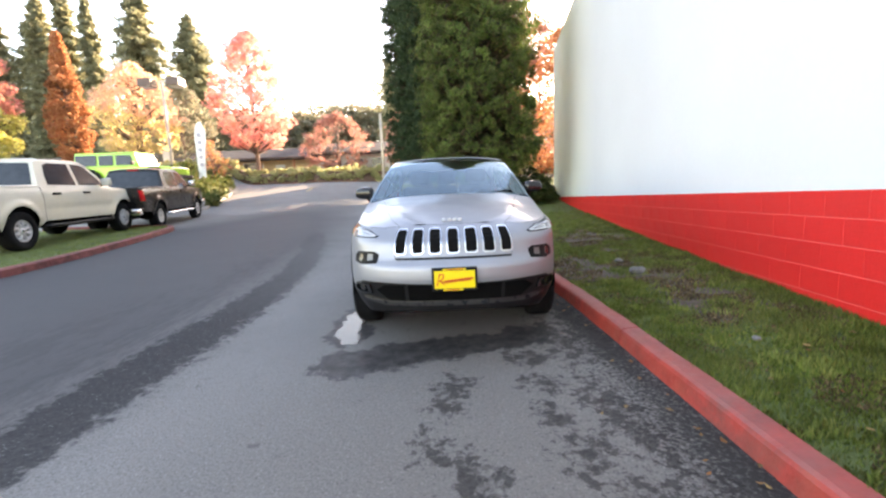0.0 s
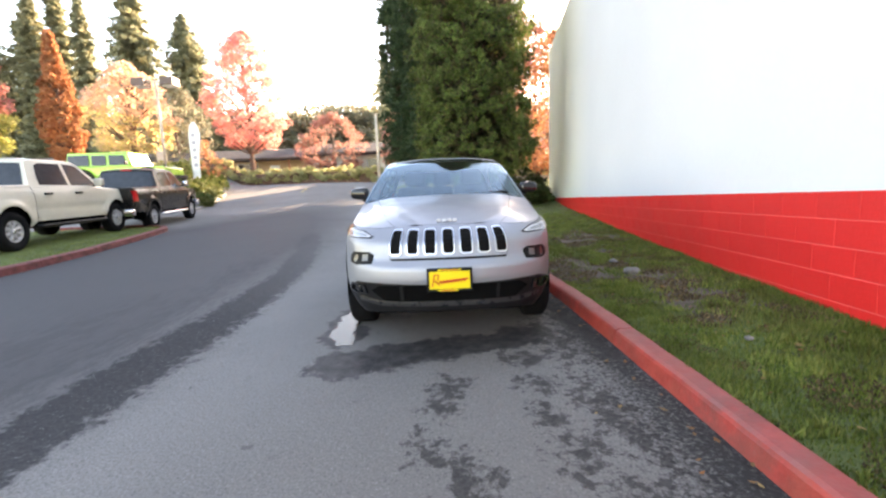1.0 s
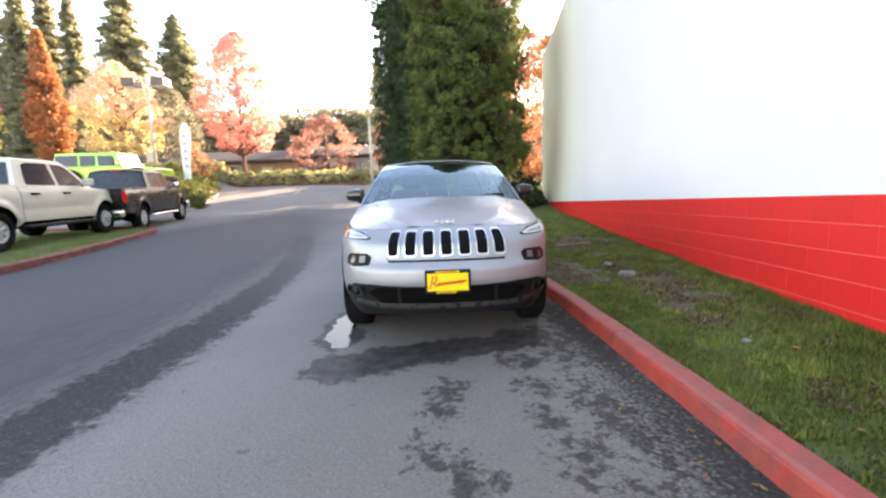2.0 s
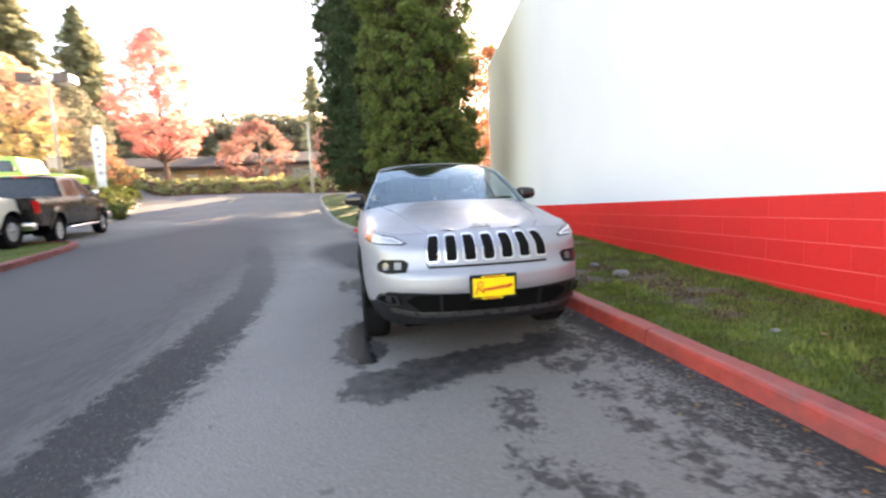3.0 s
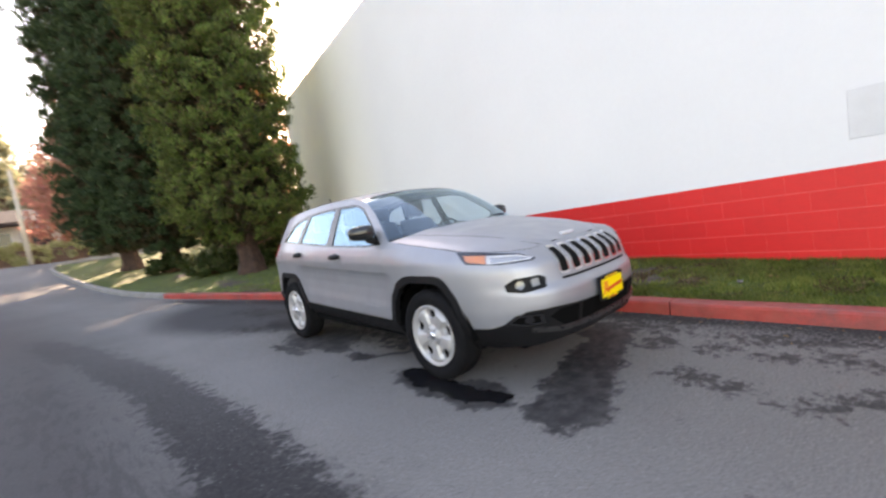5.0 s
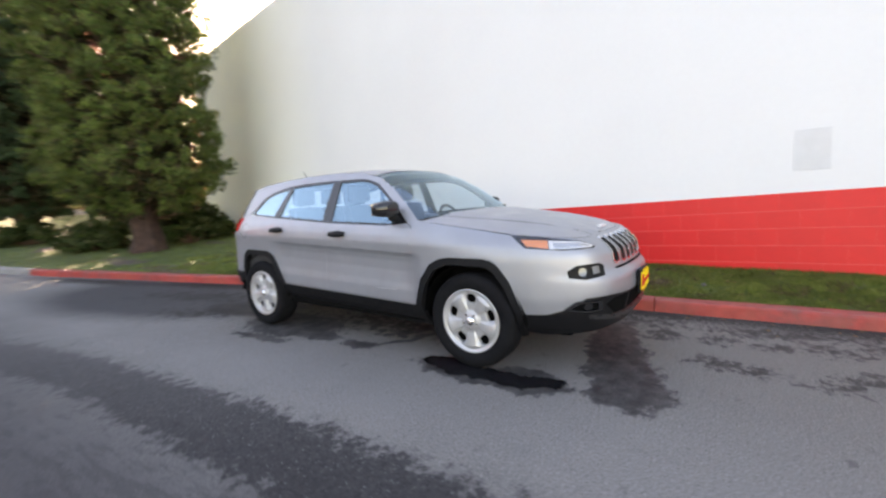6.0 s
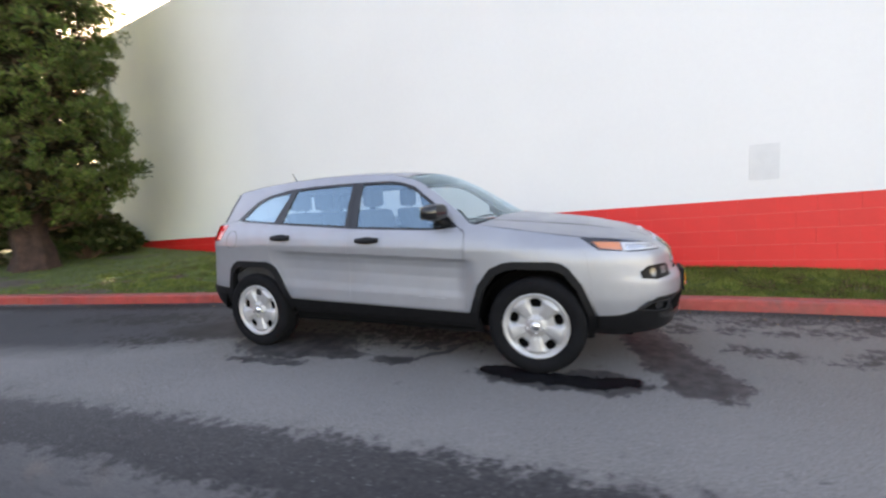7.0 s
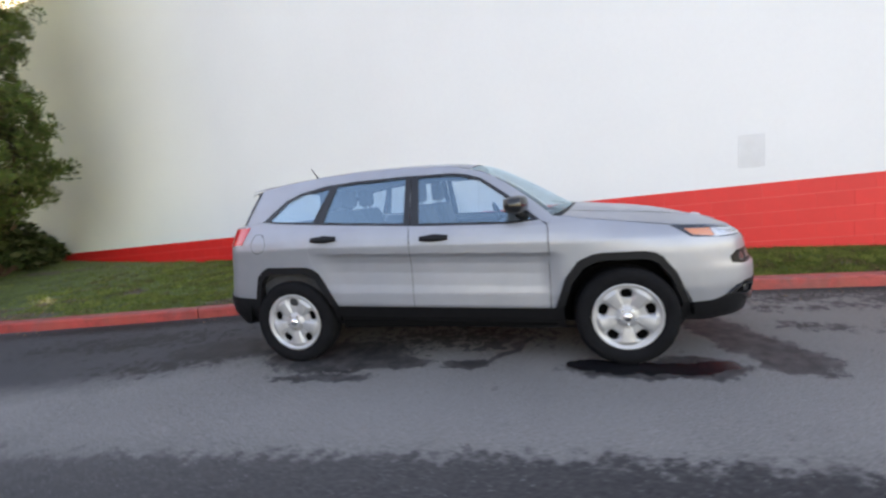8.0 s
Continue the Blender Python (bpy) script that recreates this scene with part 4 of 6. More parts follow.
    cloud_mesh("crown", v, f, M_FIR_HAZED, t)
    return t


for fx, fy, fh, fw, fs in ((-78, 77, 29, 13, 39), (-72.7, 75, 31, 12, 31), (-68.5, 78, 30, 11, 33), (-64.5, 75, 32, 8, 32), (-60.4, 75, 34, 7, 38), (-55.8, 74, 31, 5.5, 34), (-47.6, 74, 32, 15, 35), (-40.6, 76, 28, 14, 36), (-6.1, 62, 17.5, 5.5, 40)):
    fir(fx, fy, fh, fw, fs, tiers=30 if fy < 70 else 56)


def woods():
    rng = random.Random(51)
    cl = []
    for _ in range(4200):
        x = rng.uniform(-105, 30)
        y = rng.uniform(78, 92)
        top = 14 + 3.0 * noise.noise(Vector((x * 0.06, 0, 2))) + 3.0 * noise.noise(Vector((x * 0.35, y * 0.2, 4)))
        cl.append((x, y, 2.2 + top * rng.random() ** 0.8, rng.uniform(1.0, 2.0)))
    v, f = leaf_cloud(cl, 26, 0.56, 0.9, 51, 0.1)
    tagged(cloud_mesh("far_woods", v, f, M_HAZED_WOODS), "mixed green and brown woods in the distance", "woods", kind="stuff")


woods()


def hedge_bank(name, path, width, height, seed, material, label, per=60, step=0.35, leaf=0.13, kind=""):
    """A clipped but uneven bank of small-leaved shrubs along a path of the plan."""
    rng = random.Random(seed)
    t = thing(name, label, "hedge")
    cl, core = [], None
    for p in dense(path, step):
        for _ in range(max(3, int(width * 4))):
            o = rng.uniform(-0.5, 0.5) * width
            h = height * (1 - (2 * o / width) ** 2 * 0.35) * (0.85 + 0.3 * noise.noise(Vector((p.x * 0.6, p.y * 0.6 + o, seed))))
            cl.append((p.x + rng.uniform(-0.2, 0.2), p.y + o, ground_z(p.x, p.y + o) + h * rng.uniform(0.25, 0.95), 0.3))
        z = ground_z(p.x, p.y)
        core = box(p.x - step * 0.6, p.x + step * 0.6, p.y - width * 0.3, p.y + width * 0.3, z - 0.1, z + height * 0.55, bm=core)
    tagged(part("stem_core", core, M_BARK, t), kind="stuff")
    v, f = leaf_cloud(cl, per, leaf, 0.8, seed, 0.1)
    cloud_mesh("foliage", v, f, material, t)
    return t


hedge_bank("hedge", [(-24, 35.6), (-15, 35.6), (-5, 35.4), (3, 35.4), (14, 35.4)], 1.6, 1.6, 61, M_HEDGE_LIT, "yellow-green clipped hedge along the street, sunlight put into its leaf colour", per=62, step=0.3)


def shrub(x, y, r, h, seed, label, material, per=70, count=26, z=None):
    rng = random.Random(seed)
    t = thing("shrub", label, "shrub", (x, y, ground_z(x, y) if z is None else z), group="shrubs in the beds")
    stems = None
    cl = []
    for _ in range(count):
        a, q = rng.uniform(0, math.tau), rng.random() ** 0.5
        hh = h * (1 - q * q * 0.6) * rng.uniform(0.35, 0.95)
        cl.append((math.cos(a) * r * q, math.sin(a) * r * q, hh, 0.28))
        stems = tube([(0, 0, -0.05), (math.cos(a) * r * q * 0.7, math.sin(a) * r * q * 0.7, hh)], [0.02, 0.008], 4, stems, cap=False)
    part("stem_core", stems, M_BARK, t)
    v, f = leaf_cloud(cl, per, 0.10, 0.8, seed, 0.1)
    cloud_mesh("foliage", v, f, material, t)


for i, (sx, sy, r, h) in enumerate(((-11.9, 21.9, 0.4, 0.7), (-12.3, 22.8, 0.5, 0.9), (-13.2, 23.8, 0.8, 0.9), (-13.4, 24.9, 1.0, 1.1), (-14.0, 26.2, 1.0, 1.0), (-14.4, 28.0, 1.0, 1.1), (-15.4, 29.4, 1.2, 1.2), (-15.4, 25.0, 1.2, 1.3), (-16.0, 27.5, 1.2, 1.3))):
    shrub(sx, sy, r, h, 70 + i, "rounded green shrub in the kerbed bed", M_SHRUB)
# First three raised to stop sun patches; last three stand for drooping cedar crown.
for i, (sx, sy, r, h) in enumerate(((3.0, 16.3, 0.75, 1.4), (3.8, 17.0, 0.8, 1.6), (2.5, 17.4, 0.8, 1.6), (4.3, 18.2, 0.8, 1.2), (0.95, 17.6, 0.7, 0.9), (1.7, 18.6, 0.8, 1.0), (0.3, 21.2, 0.7, 0.9))):
    shrub(sx, sy, r, h, 90 + i, "dark green low foliage beside the cedars", M_DARKSHRUB, z=lawn_z(sx, sy, 0.5))

# ---- the left grass island and its kerb ----
LEFT_KERB = [(-6.2, -6), (-6.45, 0), (-6.75, 5), (-6.9, 7), (-7.2, 9), (-7.6, 11), (-8.05, 12.9), (-8.6, 13.5), (-10.5, 13.9), (-13, 14)]
left_pts = kerb("kerb_left", LEFT_KERB, -1, 2.6, lambda y: M_KERB_OLD, "weathered red-painted concrete kerb of the grass island")
LY = [p.y for p in left_pts if p.x > -8.4]
LX = [p.x for p in left_pts if p.x > -8.4]


def island_z(x, y):
    return ground_z(x, y) + 0.10 + 0.012 * noise.noise(Vector((x * 1.5, y * 1.5, 9)))


iv, ifc = [], []
irows = list(np.arange(-6, 13.6, 0.4))
for y in irows:
    a = table(y, LY, LX) - 0.15
    for i in range(14):
        x = a + (-14.5 - a) * i / 13
        iv.append((x, y, island_z(x, y)))
for j in range(len(irows) - 1):
    for i in range(13):
        ifc.append((j * 14 + i, (j + 1) * 14 + i, (j + 1) * 14 + i + 1, j * 14 + i + 1))
tagged(raw("grass_island", iv, ifc, M_SOIL, smooth=True), "green grass island behind a red kerb", "lawn", kind="structure")


def on_island(rng):
    y = rng.uniform(3, 13.3)
    a = table(y, LY, LX) - 0.16
    x = a - 5.0 * rng.random() ** 1.5
    return x, y, island_z(x, y), 1.3


blades("grass", 26000, on_island, "bright green grass on the kerbed island")

BED_KERB = [(-11.15, 20.0), (-11.35, 20.9), (-11.75, 22.2), (-12.2, 23.6), (-12.7, 25), (-13.4, 28), (-14.6, 30.6), (-17.5, 32.2), (-24, 32.6)]
kerb("kerb_bed", BED_KERB, -1, 3.0, lambda y: M_KERB_GREY, "pale concrete kerb round the shrub bed")
bed = raw("shrub_bed", [(x - (0.1 if k == 0 else 1.2), y, ground_z(x - (0 if k == 0 else 1.2), y) + 0.1) for x, y in ((-11.3, 20.2), (-11.5, 21.0), (-11.9, 22.2), (-12.4, 23.6), (-12.75, 24.5), (-13.4, 27.6), (-14.6, 30.2), (-17.2, 31.9)) for k in (0, 1)],
          [(2 * i, 2 * i + 1, 2 * i + 3, 2 * i + 2) for i in range(7)], M_SOIL)
tagged(bed, "planted soil bed behind a pale kerb", "planting bed", kind="structure")

# worn yellow dashes on the far road
for k, (lx, ly) in enumerate(((-8.6, 29.0),)):
    b = bmesh.new()
    vs = [b.verts.new((lx + dx, ly + dy, ground_z(lx + dx, ly + dy) + 0.02)) for dx, dy in ((-0.06, -0.9), (0.06, -0.9), (-0.05, 0.9), (-0.17, 0.9))]
    b.faces.new(vs)
    tagged(part("road_marking", b, M_LINE), "worn yellow dash painted on the asphalt", "road marking", kind="structure")


# ---- body panels ----
def cut_patch(poly, fn, da, db, rim=0.0, centre=None):
    """A panel: an outline in two surface coordinates, cut into a fine net and laid on the surface fn. Gives mesh data with true surface normals."""
    b = bmesh.new()
    corners = [b.verts.new((a, c, 0)) for a, c in poly]
    for tri in tessellate_polygon([[Vector((a, c, 0)) for a, c in poly]]):
        b.faces.new([corners[i] for i in tri])
    bmesh.ops.recalc_face_normals(b, faces=b.faces[:])
    for k, step in ((0, da), (1, db)):
        lo, hi = min(p[k] for p in poly), max(p[k] for p in poly)
        v = math.floor(lo / step) * step + step
        while v < hi - 1e-5:
            no = (1, 0, 0) if k == 0 else (0, 1, 0)
            bmesh.ops.bisect_plane(b, geom=b.verts[:] + b.edges[:] + b.faces[:], dist=1e-5, plane_co=(v if k == 0 else 0, v if k == 1 else 0, 0), plane_no=no)
            v += step
    b.verts.ensure_lookup_table()
    normals = []
    h = 0.004
    for v in b.verts:
        a, c = v.co.x, v.co.y
        du = fn(a + h, c) - fn(a - h, c)
        dv = fn(a, c + h) - fn(a, c - h)
        n = du.cross(dv)
        n = n.normalized() if n.length > 1e-9 else Vector((0, 0, 1))
        v.co = fn(a, c)
        out = v.co - Vector(centre)
        if n.dot(out) < 0:
            n = -n
        normals.append(n)
    b.normal_update()
    for f in b.faces:
        if f.normal.dot(normals[f.verts[0].index]) < 0:
            f.normal_flip()
    if rim:
        edges = [e for e in b.edges if len(e.link_faces) == 1]
        made = bmesh.ops.extrude_edge_only(b, edges=edges)["geom"]
        fresh = [g for g in made if isinstance(g, bmesh.types.BMVert)]
        old = {}
        for v in fresh:
            for e in v.link_edges:
                o = e.other_vert(v)
                if o not in fresh:
                    old[v] = o
        b.verts.index_update()
        for v in fresh:
            n = normals[old[v].index]
            v.co = v.co - n * rim
        extra = [None] * len(fresh)
        for v in fresh:
            extra[v.index - len(normals)] = normals[old[v].index]
        normals += extra
    me = bpy.data.meshes.new("panel")
    b.to_mesh(me)
    b.free()
    me.polygons.foreach_set("use_smooth", [True] * len(me.polygons))
    me.normals_split_custom_set_from_vertices(normals)
    return me


# ---- the silver car ----
HALF = [(0, 0), (0.25, 0.008), (0.45, 0.04), (0.6, 0.10), (0.72, 0.20), (0.80, 0.33), (0.86, 0.50), (0.90, 0.75), (0.922, 1.05), (0.928, 1.6), (0.928, 2.6), (0.925, 3.4), (0.912, 3.9),
        (0.88, 4.2), (0.82, 4.36), (0.70, 4.46), (0.5, 4.52), (0.25, 4.545), (0, 4.55)]


def outline(points, n=500):
    p = [np.array(q, float) for q in points]
    p = [2 * p[0] - p[1]] + p + [2 * p[-1] - p[-2]]
    out = []
    for i in range(1, len(p) - 2):
        for k in range(24):
            t = k / 24
            a, b, c, d = p[i - 1], p[i], p[i + 1], p[i + 2]
            out.append(0.5 * ((2 * b) + (c - a) * t + (2 * a - 5 * b + 4 * c - d) * t * t + (3 * b - a - 3 * c + d) * t ** 3))
    out.append(p[-2])
    out = np.array(out)
    u = np.concatenate([[0], np.cumsum(np.linalg.norm(np.diff(out, axis=0), axis=1))])
    uu = np.linspace(0, u[-1], n)
    xy = np.stack([np.interp(uu, u, out[:, 0]), np.interp(uu, u, out[:, 1])], 1)
    d = np.gradient(xy, axis=0)
    for _ in range(6):
        d[1:-1] = (d[:-2] + d[1:-1] * 2 + d[2:]) / 4
    nrm = np.stack([-d[:, 1], d[:, 0]], 1)
    nrm /= np.linalg.norm(nrm, axis=1)[:, None]
    if nrm[n // 2, 0] < 0:
        nrm = -nrm
    return uu, xy, nrm


UU, XY, NN = outline(HALF)
FZ = ((0.15, 0.20, 0.31, 0.47, 0.585, 0.69, 0.72, 0.78, 0.86, 0.90, 0.95, 1.0, 1.1), (0.14, 0.11, 0.055, 0.03, 0.0, 0.008, 0.045, 0.065, 0.08, 0.12, 0.19, 0.28, 0.6))
SZ = ((0.15, 0.25, 0.34, 0.45, 0.55, 0.68, 0.80, 0.885, 0.915, 0.94, 1.0, 1.06, 1.12, 1.3, 1.5, 1.56, 1.62), (0.22, 0.15, 0.07, 0.018, 0.004, 0.004, 0.005, 0.003, 0.001, 0.0, 0.014, 0.036, 0.07, 0.155, 0.26, 0.30, 0.36))
DOOR = ((0.50, 0.56, 0.66, 0.76, 0.84, 0.885, 0.904, 0.914, 0.92), (0.0, 0.010, 0.026, 0.034, 0.032, 0.024, 0.014, 0.0, 0.0))
RZ = ((0.15, 0.3, 0.44, 0.58, 0.62, 0.8, 1.0, 1.2, 1.5, 1.6), (0.14, 0.07, 0.0, 0.0, 0.02, 0.06, 0.11, 0.2, 0.5, 0.6))


def soft_table(x, t, w=0.02):
    return (table(x - w, *t) + 2 * table(x, *t) + table(x + w, *t)) / 4


def belt(u, z, off=0.0):
    """The car's side: u runs round the plan outline from the nose's middle, negative on the other half; z is the height; off moves outward."""
    a = min(max(abs(u), 0.0), UU[-1])
    x, y = np.interp(a, UU, XY[:, 0]), np.interp(a, UU, XY[:, 1])
    nx, ny = np.interp(a, UU, NN[:, 0]), np.interp(a, UU, NN[:, 1])
    rise = min(max(y - 1.5, 0), 2.0)
    zc = z - 0.03 * rise
    side = soft_table(zc, SZ, 0.010)
    # hollow of the doors under a crease that climbs to the rear
    hollow = smooth01((y - 1.44) / 0.16) * (1 - smooth01((y - 3.20) / 0.30))
    if hollow > 0:
        side += hollow * soft_table(z + 0.060 - 0.045 * rise, DOOR, 0.003)
    side += 0.045 * math.log(1 + math.exp((z - 0.905) / 0.045)) * 0.75 * (1 - smooth01((y - 0.5) / 1.1))
    endz = soft_table(z, FZ if y < 2 else RZ)
    i = (nx * nx * side + ny * ny * endz) / max(1e-6, nx * nx + ny * ny) - off
    return Vector((math.copysign(1, u) * (x - nx * i), y - ny * i, z))


def U(s):
    """Outline place on the flank at a distance s behind the nose."""
    return float(np.interp(s, XY[:, 1], UU))


def UX(x):
    k = int(np.argmax(XY[:, 0] > 0.85))
    return float(np.interp(x, XY[:k, 0], UU[:k]))


def UP(x, s):
    d = (XY[:, 0] - x) ** 2 + (XY[:, 1] - s) ** 2
    k = int(np.argmin(d + np.where(XY[:, 1] > 2.2, 9, 0) * (s < 2)))
    return float(UU[k])


CENTRE = (0, 2.3, 0.75)


def panel(name, poly, material, parent, off=0.0, sides=(1, -1), rim=0.012, label="", da=0.07, db=0.035):
    """A body panel on the flank and its mirror image, or one across the middle (sides=(0,))."""
    out = []
    for sg in sides:
        pts = [((sg or 1) * a, z) for a, z in poly]
        me = cut_patch(pts, lambda a, c: belt(a, c, off), da, db, rim, CENTRE)
        me.materials.append(material)
        out.append(part(name, me, material, parent, label))
    return out


def sz(points):
    return [(U(s), z) for s, z in points]


def shrink(points, c, k):
    return [(c[0] + (s - c[0]) * k, c[1] + (z - c[1]) * k) for s, z in points]


car = thing("car", "silver compact SUV parked along the red kerb", "car", (0.10, 2.900, 0.0), -1.0)
car.scale = (1.012, 1.012, 1.012)
ARCH_F = [(1.52, 0.44), (1.445, 0.66), (1.35, 0.785), (1.25, 0.83), (1.181, 0.84), (0.893, 0.836), (0.83, 0.822), (0.782, 0.793), (0.69, 0.673), (0.605, 0.462)]
ARCH_R = [(4.09, 0.46), (4.062, 0.573), (4.01, 0.77), (3.96, 0.82), (3.9, 0.848), (3.54, 0.838), (3.48, 0.82), (3.429, 0.783), (3.275, 0.494)]
# upper edge of the flank: bonnet edge, screen pillar, roof edge
EDGE = [(0.70, 1.0), (1.0, 1.045), (1.3, 1.09), (1.5, 1.125), (1.64, 1.245), (1.82, 1.385), (2.02, 1.503), (2.28, 1.570), (2.7, 1.592), (3.1, 1.592), (3.4, 1.580), (3.8, 1.549), (4.05, 1.509)]
DLO_TOP = [(1.60, 1.106), (1.83, 1.308), (2.035, 1.455), (2.16, 1.497), (2.275, 1.516), (2.709, 1.525), (3.1, 1.523), (3.38, 1.508), (3.62, 1.465), (3.76, 1.41), (3.97, 1.235)]

SEAM_FRONT = [(0.605, 0.462), (0.635, 0.70), (0.665, 0.9), (0.70, 1.0)]
panel("fender", sz(ARCH_F + SEAM_FRONT[1:] + EDGE[1:4] + [(1.545, 1.06), (1.548, 0.436)]), M_PAINT, car)
panel("front_door", sz([(1.555, 0.437), (1.552, 1.06), (1.60, 1.103), (1.832, 1.086), (2.519, 1.115), (2.610, 1.122), (2.613, 0.472)]), M_PAINT, car, db=0.014)
panel("rear_door", sz([(2.621, 0.472), (2.619, 1.122), (3.346, 1.176), (3.42, 1.18), (3.478, 1.10), (3.50, 0.98), (3.475, 0.86), (3.425, 0.78), (3.275, 0.494)]), M_PAINT, car, db=0.014)
panel("rear_quarter", sz([(3.432, 0.785), (3.482, 0.86), (3.507, 0.98), (3.485, 1.10), (3.427, 1.182), (3.83, 1.216), (3.97, 1.232), (4.165, 1.212), (4.175, 1.19), (4.215, 1.05), (4.40, 1.035), (4.47, 0.60), (4.30, 0.585), (4.062, 0.573)] + ARCH_R[2:8]), M_PAINT, car)
panel("side_frame", sz([(1.548, 1.064), (1.503, 1.125)] + EDGE[4:] + [(4.10, 1.36), (4.165, 1.218), (3.975, 1.238)] + DLO_TOP[-2::-1] + [(1.56, 1.085)]), M_PAINT, car)
FRONT_GLASS = [(1.655, 1.112), (1.85, 1.286), (2.045, 1.428), (2.17, 1.474), (2.28, 1.494), (2.555, 1.500), (2.535, 1.135), (1.832, 1.105)]
REAR_GLASS = [(2.665, 1.503), (3.1, 1.500), (3.28, 1.490), (3.375, 1.198), (2.665, 1.146)]
QUARTER_GLASS = [(3.345, 1.478), (3.60, 1.442), (3.74, 1.388), (3.90, 1.243), (3.83, 1.232), (3.475, 1.206)]
panel("front_side_glass", sz(FRONT_GLASS), M_GLASS, car, -0.014, rim=0.0)
panel("rear_side_glass", sz(REAR_GLASS), M_TINT, car, -0.014, rim=0.0)
panel("quarter_glass", sz(QUARTER_GLASS), M_TINT, car, -0.014, rim=0.0)


def ring_panel(name, outer, inner, material, off, sides=(1, -1), rim=0.012, parent=None, raw_u=False):
    """A frame between two outlines with the same number of points, built as one band."""
    for sg in sides:
        b = bmesh.new()
        n = len(outer)
        fine_o, fine_i = [], []
        for k in range(n):
            for j in range(6):
                t = j / 6
                for src, dst in ((outer, fine_o), (inner, fine_i)):
                    a, c = src[k], src[(k + 1) % n]
                    dst.append((a[0] + (c[0] - a[0]) * t, a[1] + (c[1] - a[1]) * t))
        conv = (lambda q: q[0]) if raw_u else (lambda q: U(q[0]))
        vo = [b.verts.new(belt((sg or 1) * conv(q), q[1], off)) for q in fine_o]
        vi = [b.verts.new(belt((sg or 1) * conv(q), q[1], off)) for q in fine_i]
        vo2 = [b.verts.new(belt((sg or 1) * conv(q), q[1], off - rim)) for q in fine_o]
        vi2 = [b.verts.new(belt((sg or 1) * conv(q), q[1], off - rim)) for q in fine_i]
        m = len(vo)
        for k in range(m):
            j = (k + 1) % m
            b.faces.new((vo[k], vo[j], vi[j], vi[k]))
            b.faces.new((vo[k], vo2[k], vo2[j], vo[j]))
            b.faces.new((vi[k], vi[j], vi2[j], vi2[k]))
        bmesh.ops.recalc_face_normals(b, faces=b.faces[:])
        part(name, b, material, parent or car)


FRAME_F = [(1.585, 1.100), (1.83, 1.311), (2.035, 1.458), (2.16, 1.500), (2.275, 1.519), (2.61, 1.526), (2.608, 1.117), (1.832, 1.084)]
ring_panel("window_frame", FRAME_F, FRONT_GLASS, M_GLOSSBLACK, -0.004)
FRAME_R = [(2.615, 1.526), (3.1, 1.526), (3.335, 1.516), (3.43, 1.186), (2.613, 1.122)]
ring_panel("window_frame", FRAME_R, REAR_GLASS, M_GLOSSBLACK, -0.004)
FRAME_Q = [(3.34, 1.514), (3.62, 1.468), (3.76, 1.413), (3.975, 1.237), (3.83, 1.215), (3.435, 1.186)]
ring_panel("window_frame", FRAME_Q, QUARTER_GLASS, M_GLOSSBLACK, -0.004)

# lower cladding
panel("sill_cladding", sz([(1.52, 0.432), (1.55, 0.430), (2.6, 0.466), (3.275, 0.488), (3.30, 0.40), (3.25, 0.30), (1.62, 0.245), (1.49, 0.26)]), M_BLACK, car, 0.014, rim=0.03)
ring_panel("front_arch_cladding", ARCH_F + [(0.60, 0.26), (1.50, 0.26)], shrink(ARCH_F, (1.02, 0.36), 0.885) + [(0.645, 0.25), (1.44, 0.25)], M_BLACK, 0.016, rim=0.05)
ring_panel("rear_arch_cladding", ARCH_R + [(3.28, 0.32), (4.08, 0.33)], shrink(ARCH_R, (3.72, 0.36), 0.885) + [(3.33, 0.31), (4.03, 0.32)], M_BLACK, 0.016, rim=0.05)

# nose
G_IN = UX(0.455)
LOW_TOP = [(UX(0.0), 0.548), (UX(0.3), 0.556), (UX(0.55), 0.568), (UP(0.73, 0.2), 0.565), (U(0.33), 0.485), (U(0.44), 0.452), (U(0.605), 0.446)]
half = [(G_IN, 0.740), (G_IN + 0.010, 0.80), (UX(0.468), 0.90), (UX(0.47), 0.967), (UP(0.62, 0.12), 0.960), (UP(0.74, 0.24), 0.966), (U(0.5), 0.986), (U(0.698), 1.003), (U(0.6635), 0.9), (U(0.6335), 0.70), (U(0.6035), 0.462)] + LOW_TOP[-1:0:-1]
# the middle of the bumper under the grille
panel("front_bumper", [(-G_IN, 0.740)] + [(u, z) for u, z in half] + [(0.0, 0.548)] + [(-u, z) for u, z in reversed(half)][:-1], M_PAINT, car, sides=(0,), da=0.05, db=0.025)
low = [(u, z - 0.004) for u, z in LOW_TOP] + [(U(0.60), 0.30), (U(0.45), 0.285), (UP(0.7, 0.25), 0.305), (UX(0.5), 0.335), (0.0, 0.345)]
panel("lower_bumper", low[:-1] + [(0.0, 0.345)] + [(-u, z) for u, z in reversed(low[:-1])][:-1], M_BUMPER, car, 0.004, (0,), 0.03, da=0.05, db=0.025)
# Intake and lamp pockets are flat dark overlays; their inner shade is in the colour.
panel("air_intake", [(-UX(0.53), 0.545), (UX(0.53), 0.545), (UX(0.60), 0.505), (UX(0.50), 0.425), (-UX(0.50), 0.425), (-UX(0.60), 0.505)], M_DARK, car, 0.009, (0,), 0.006)
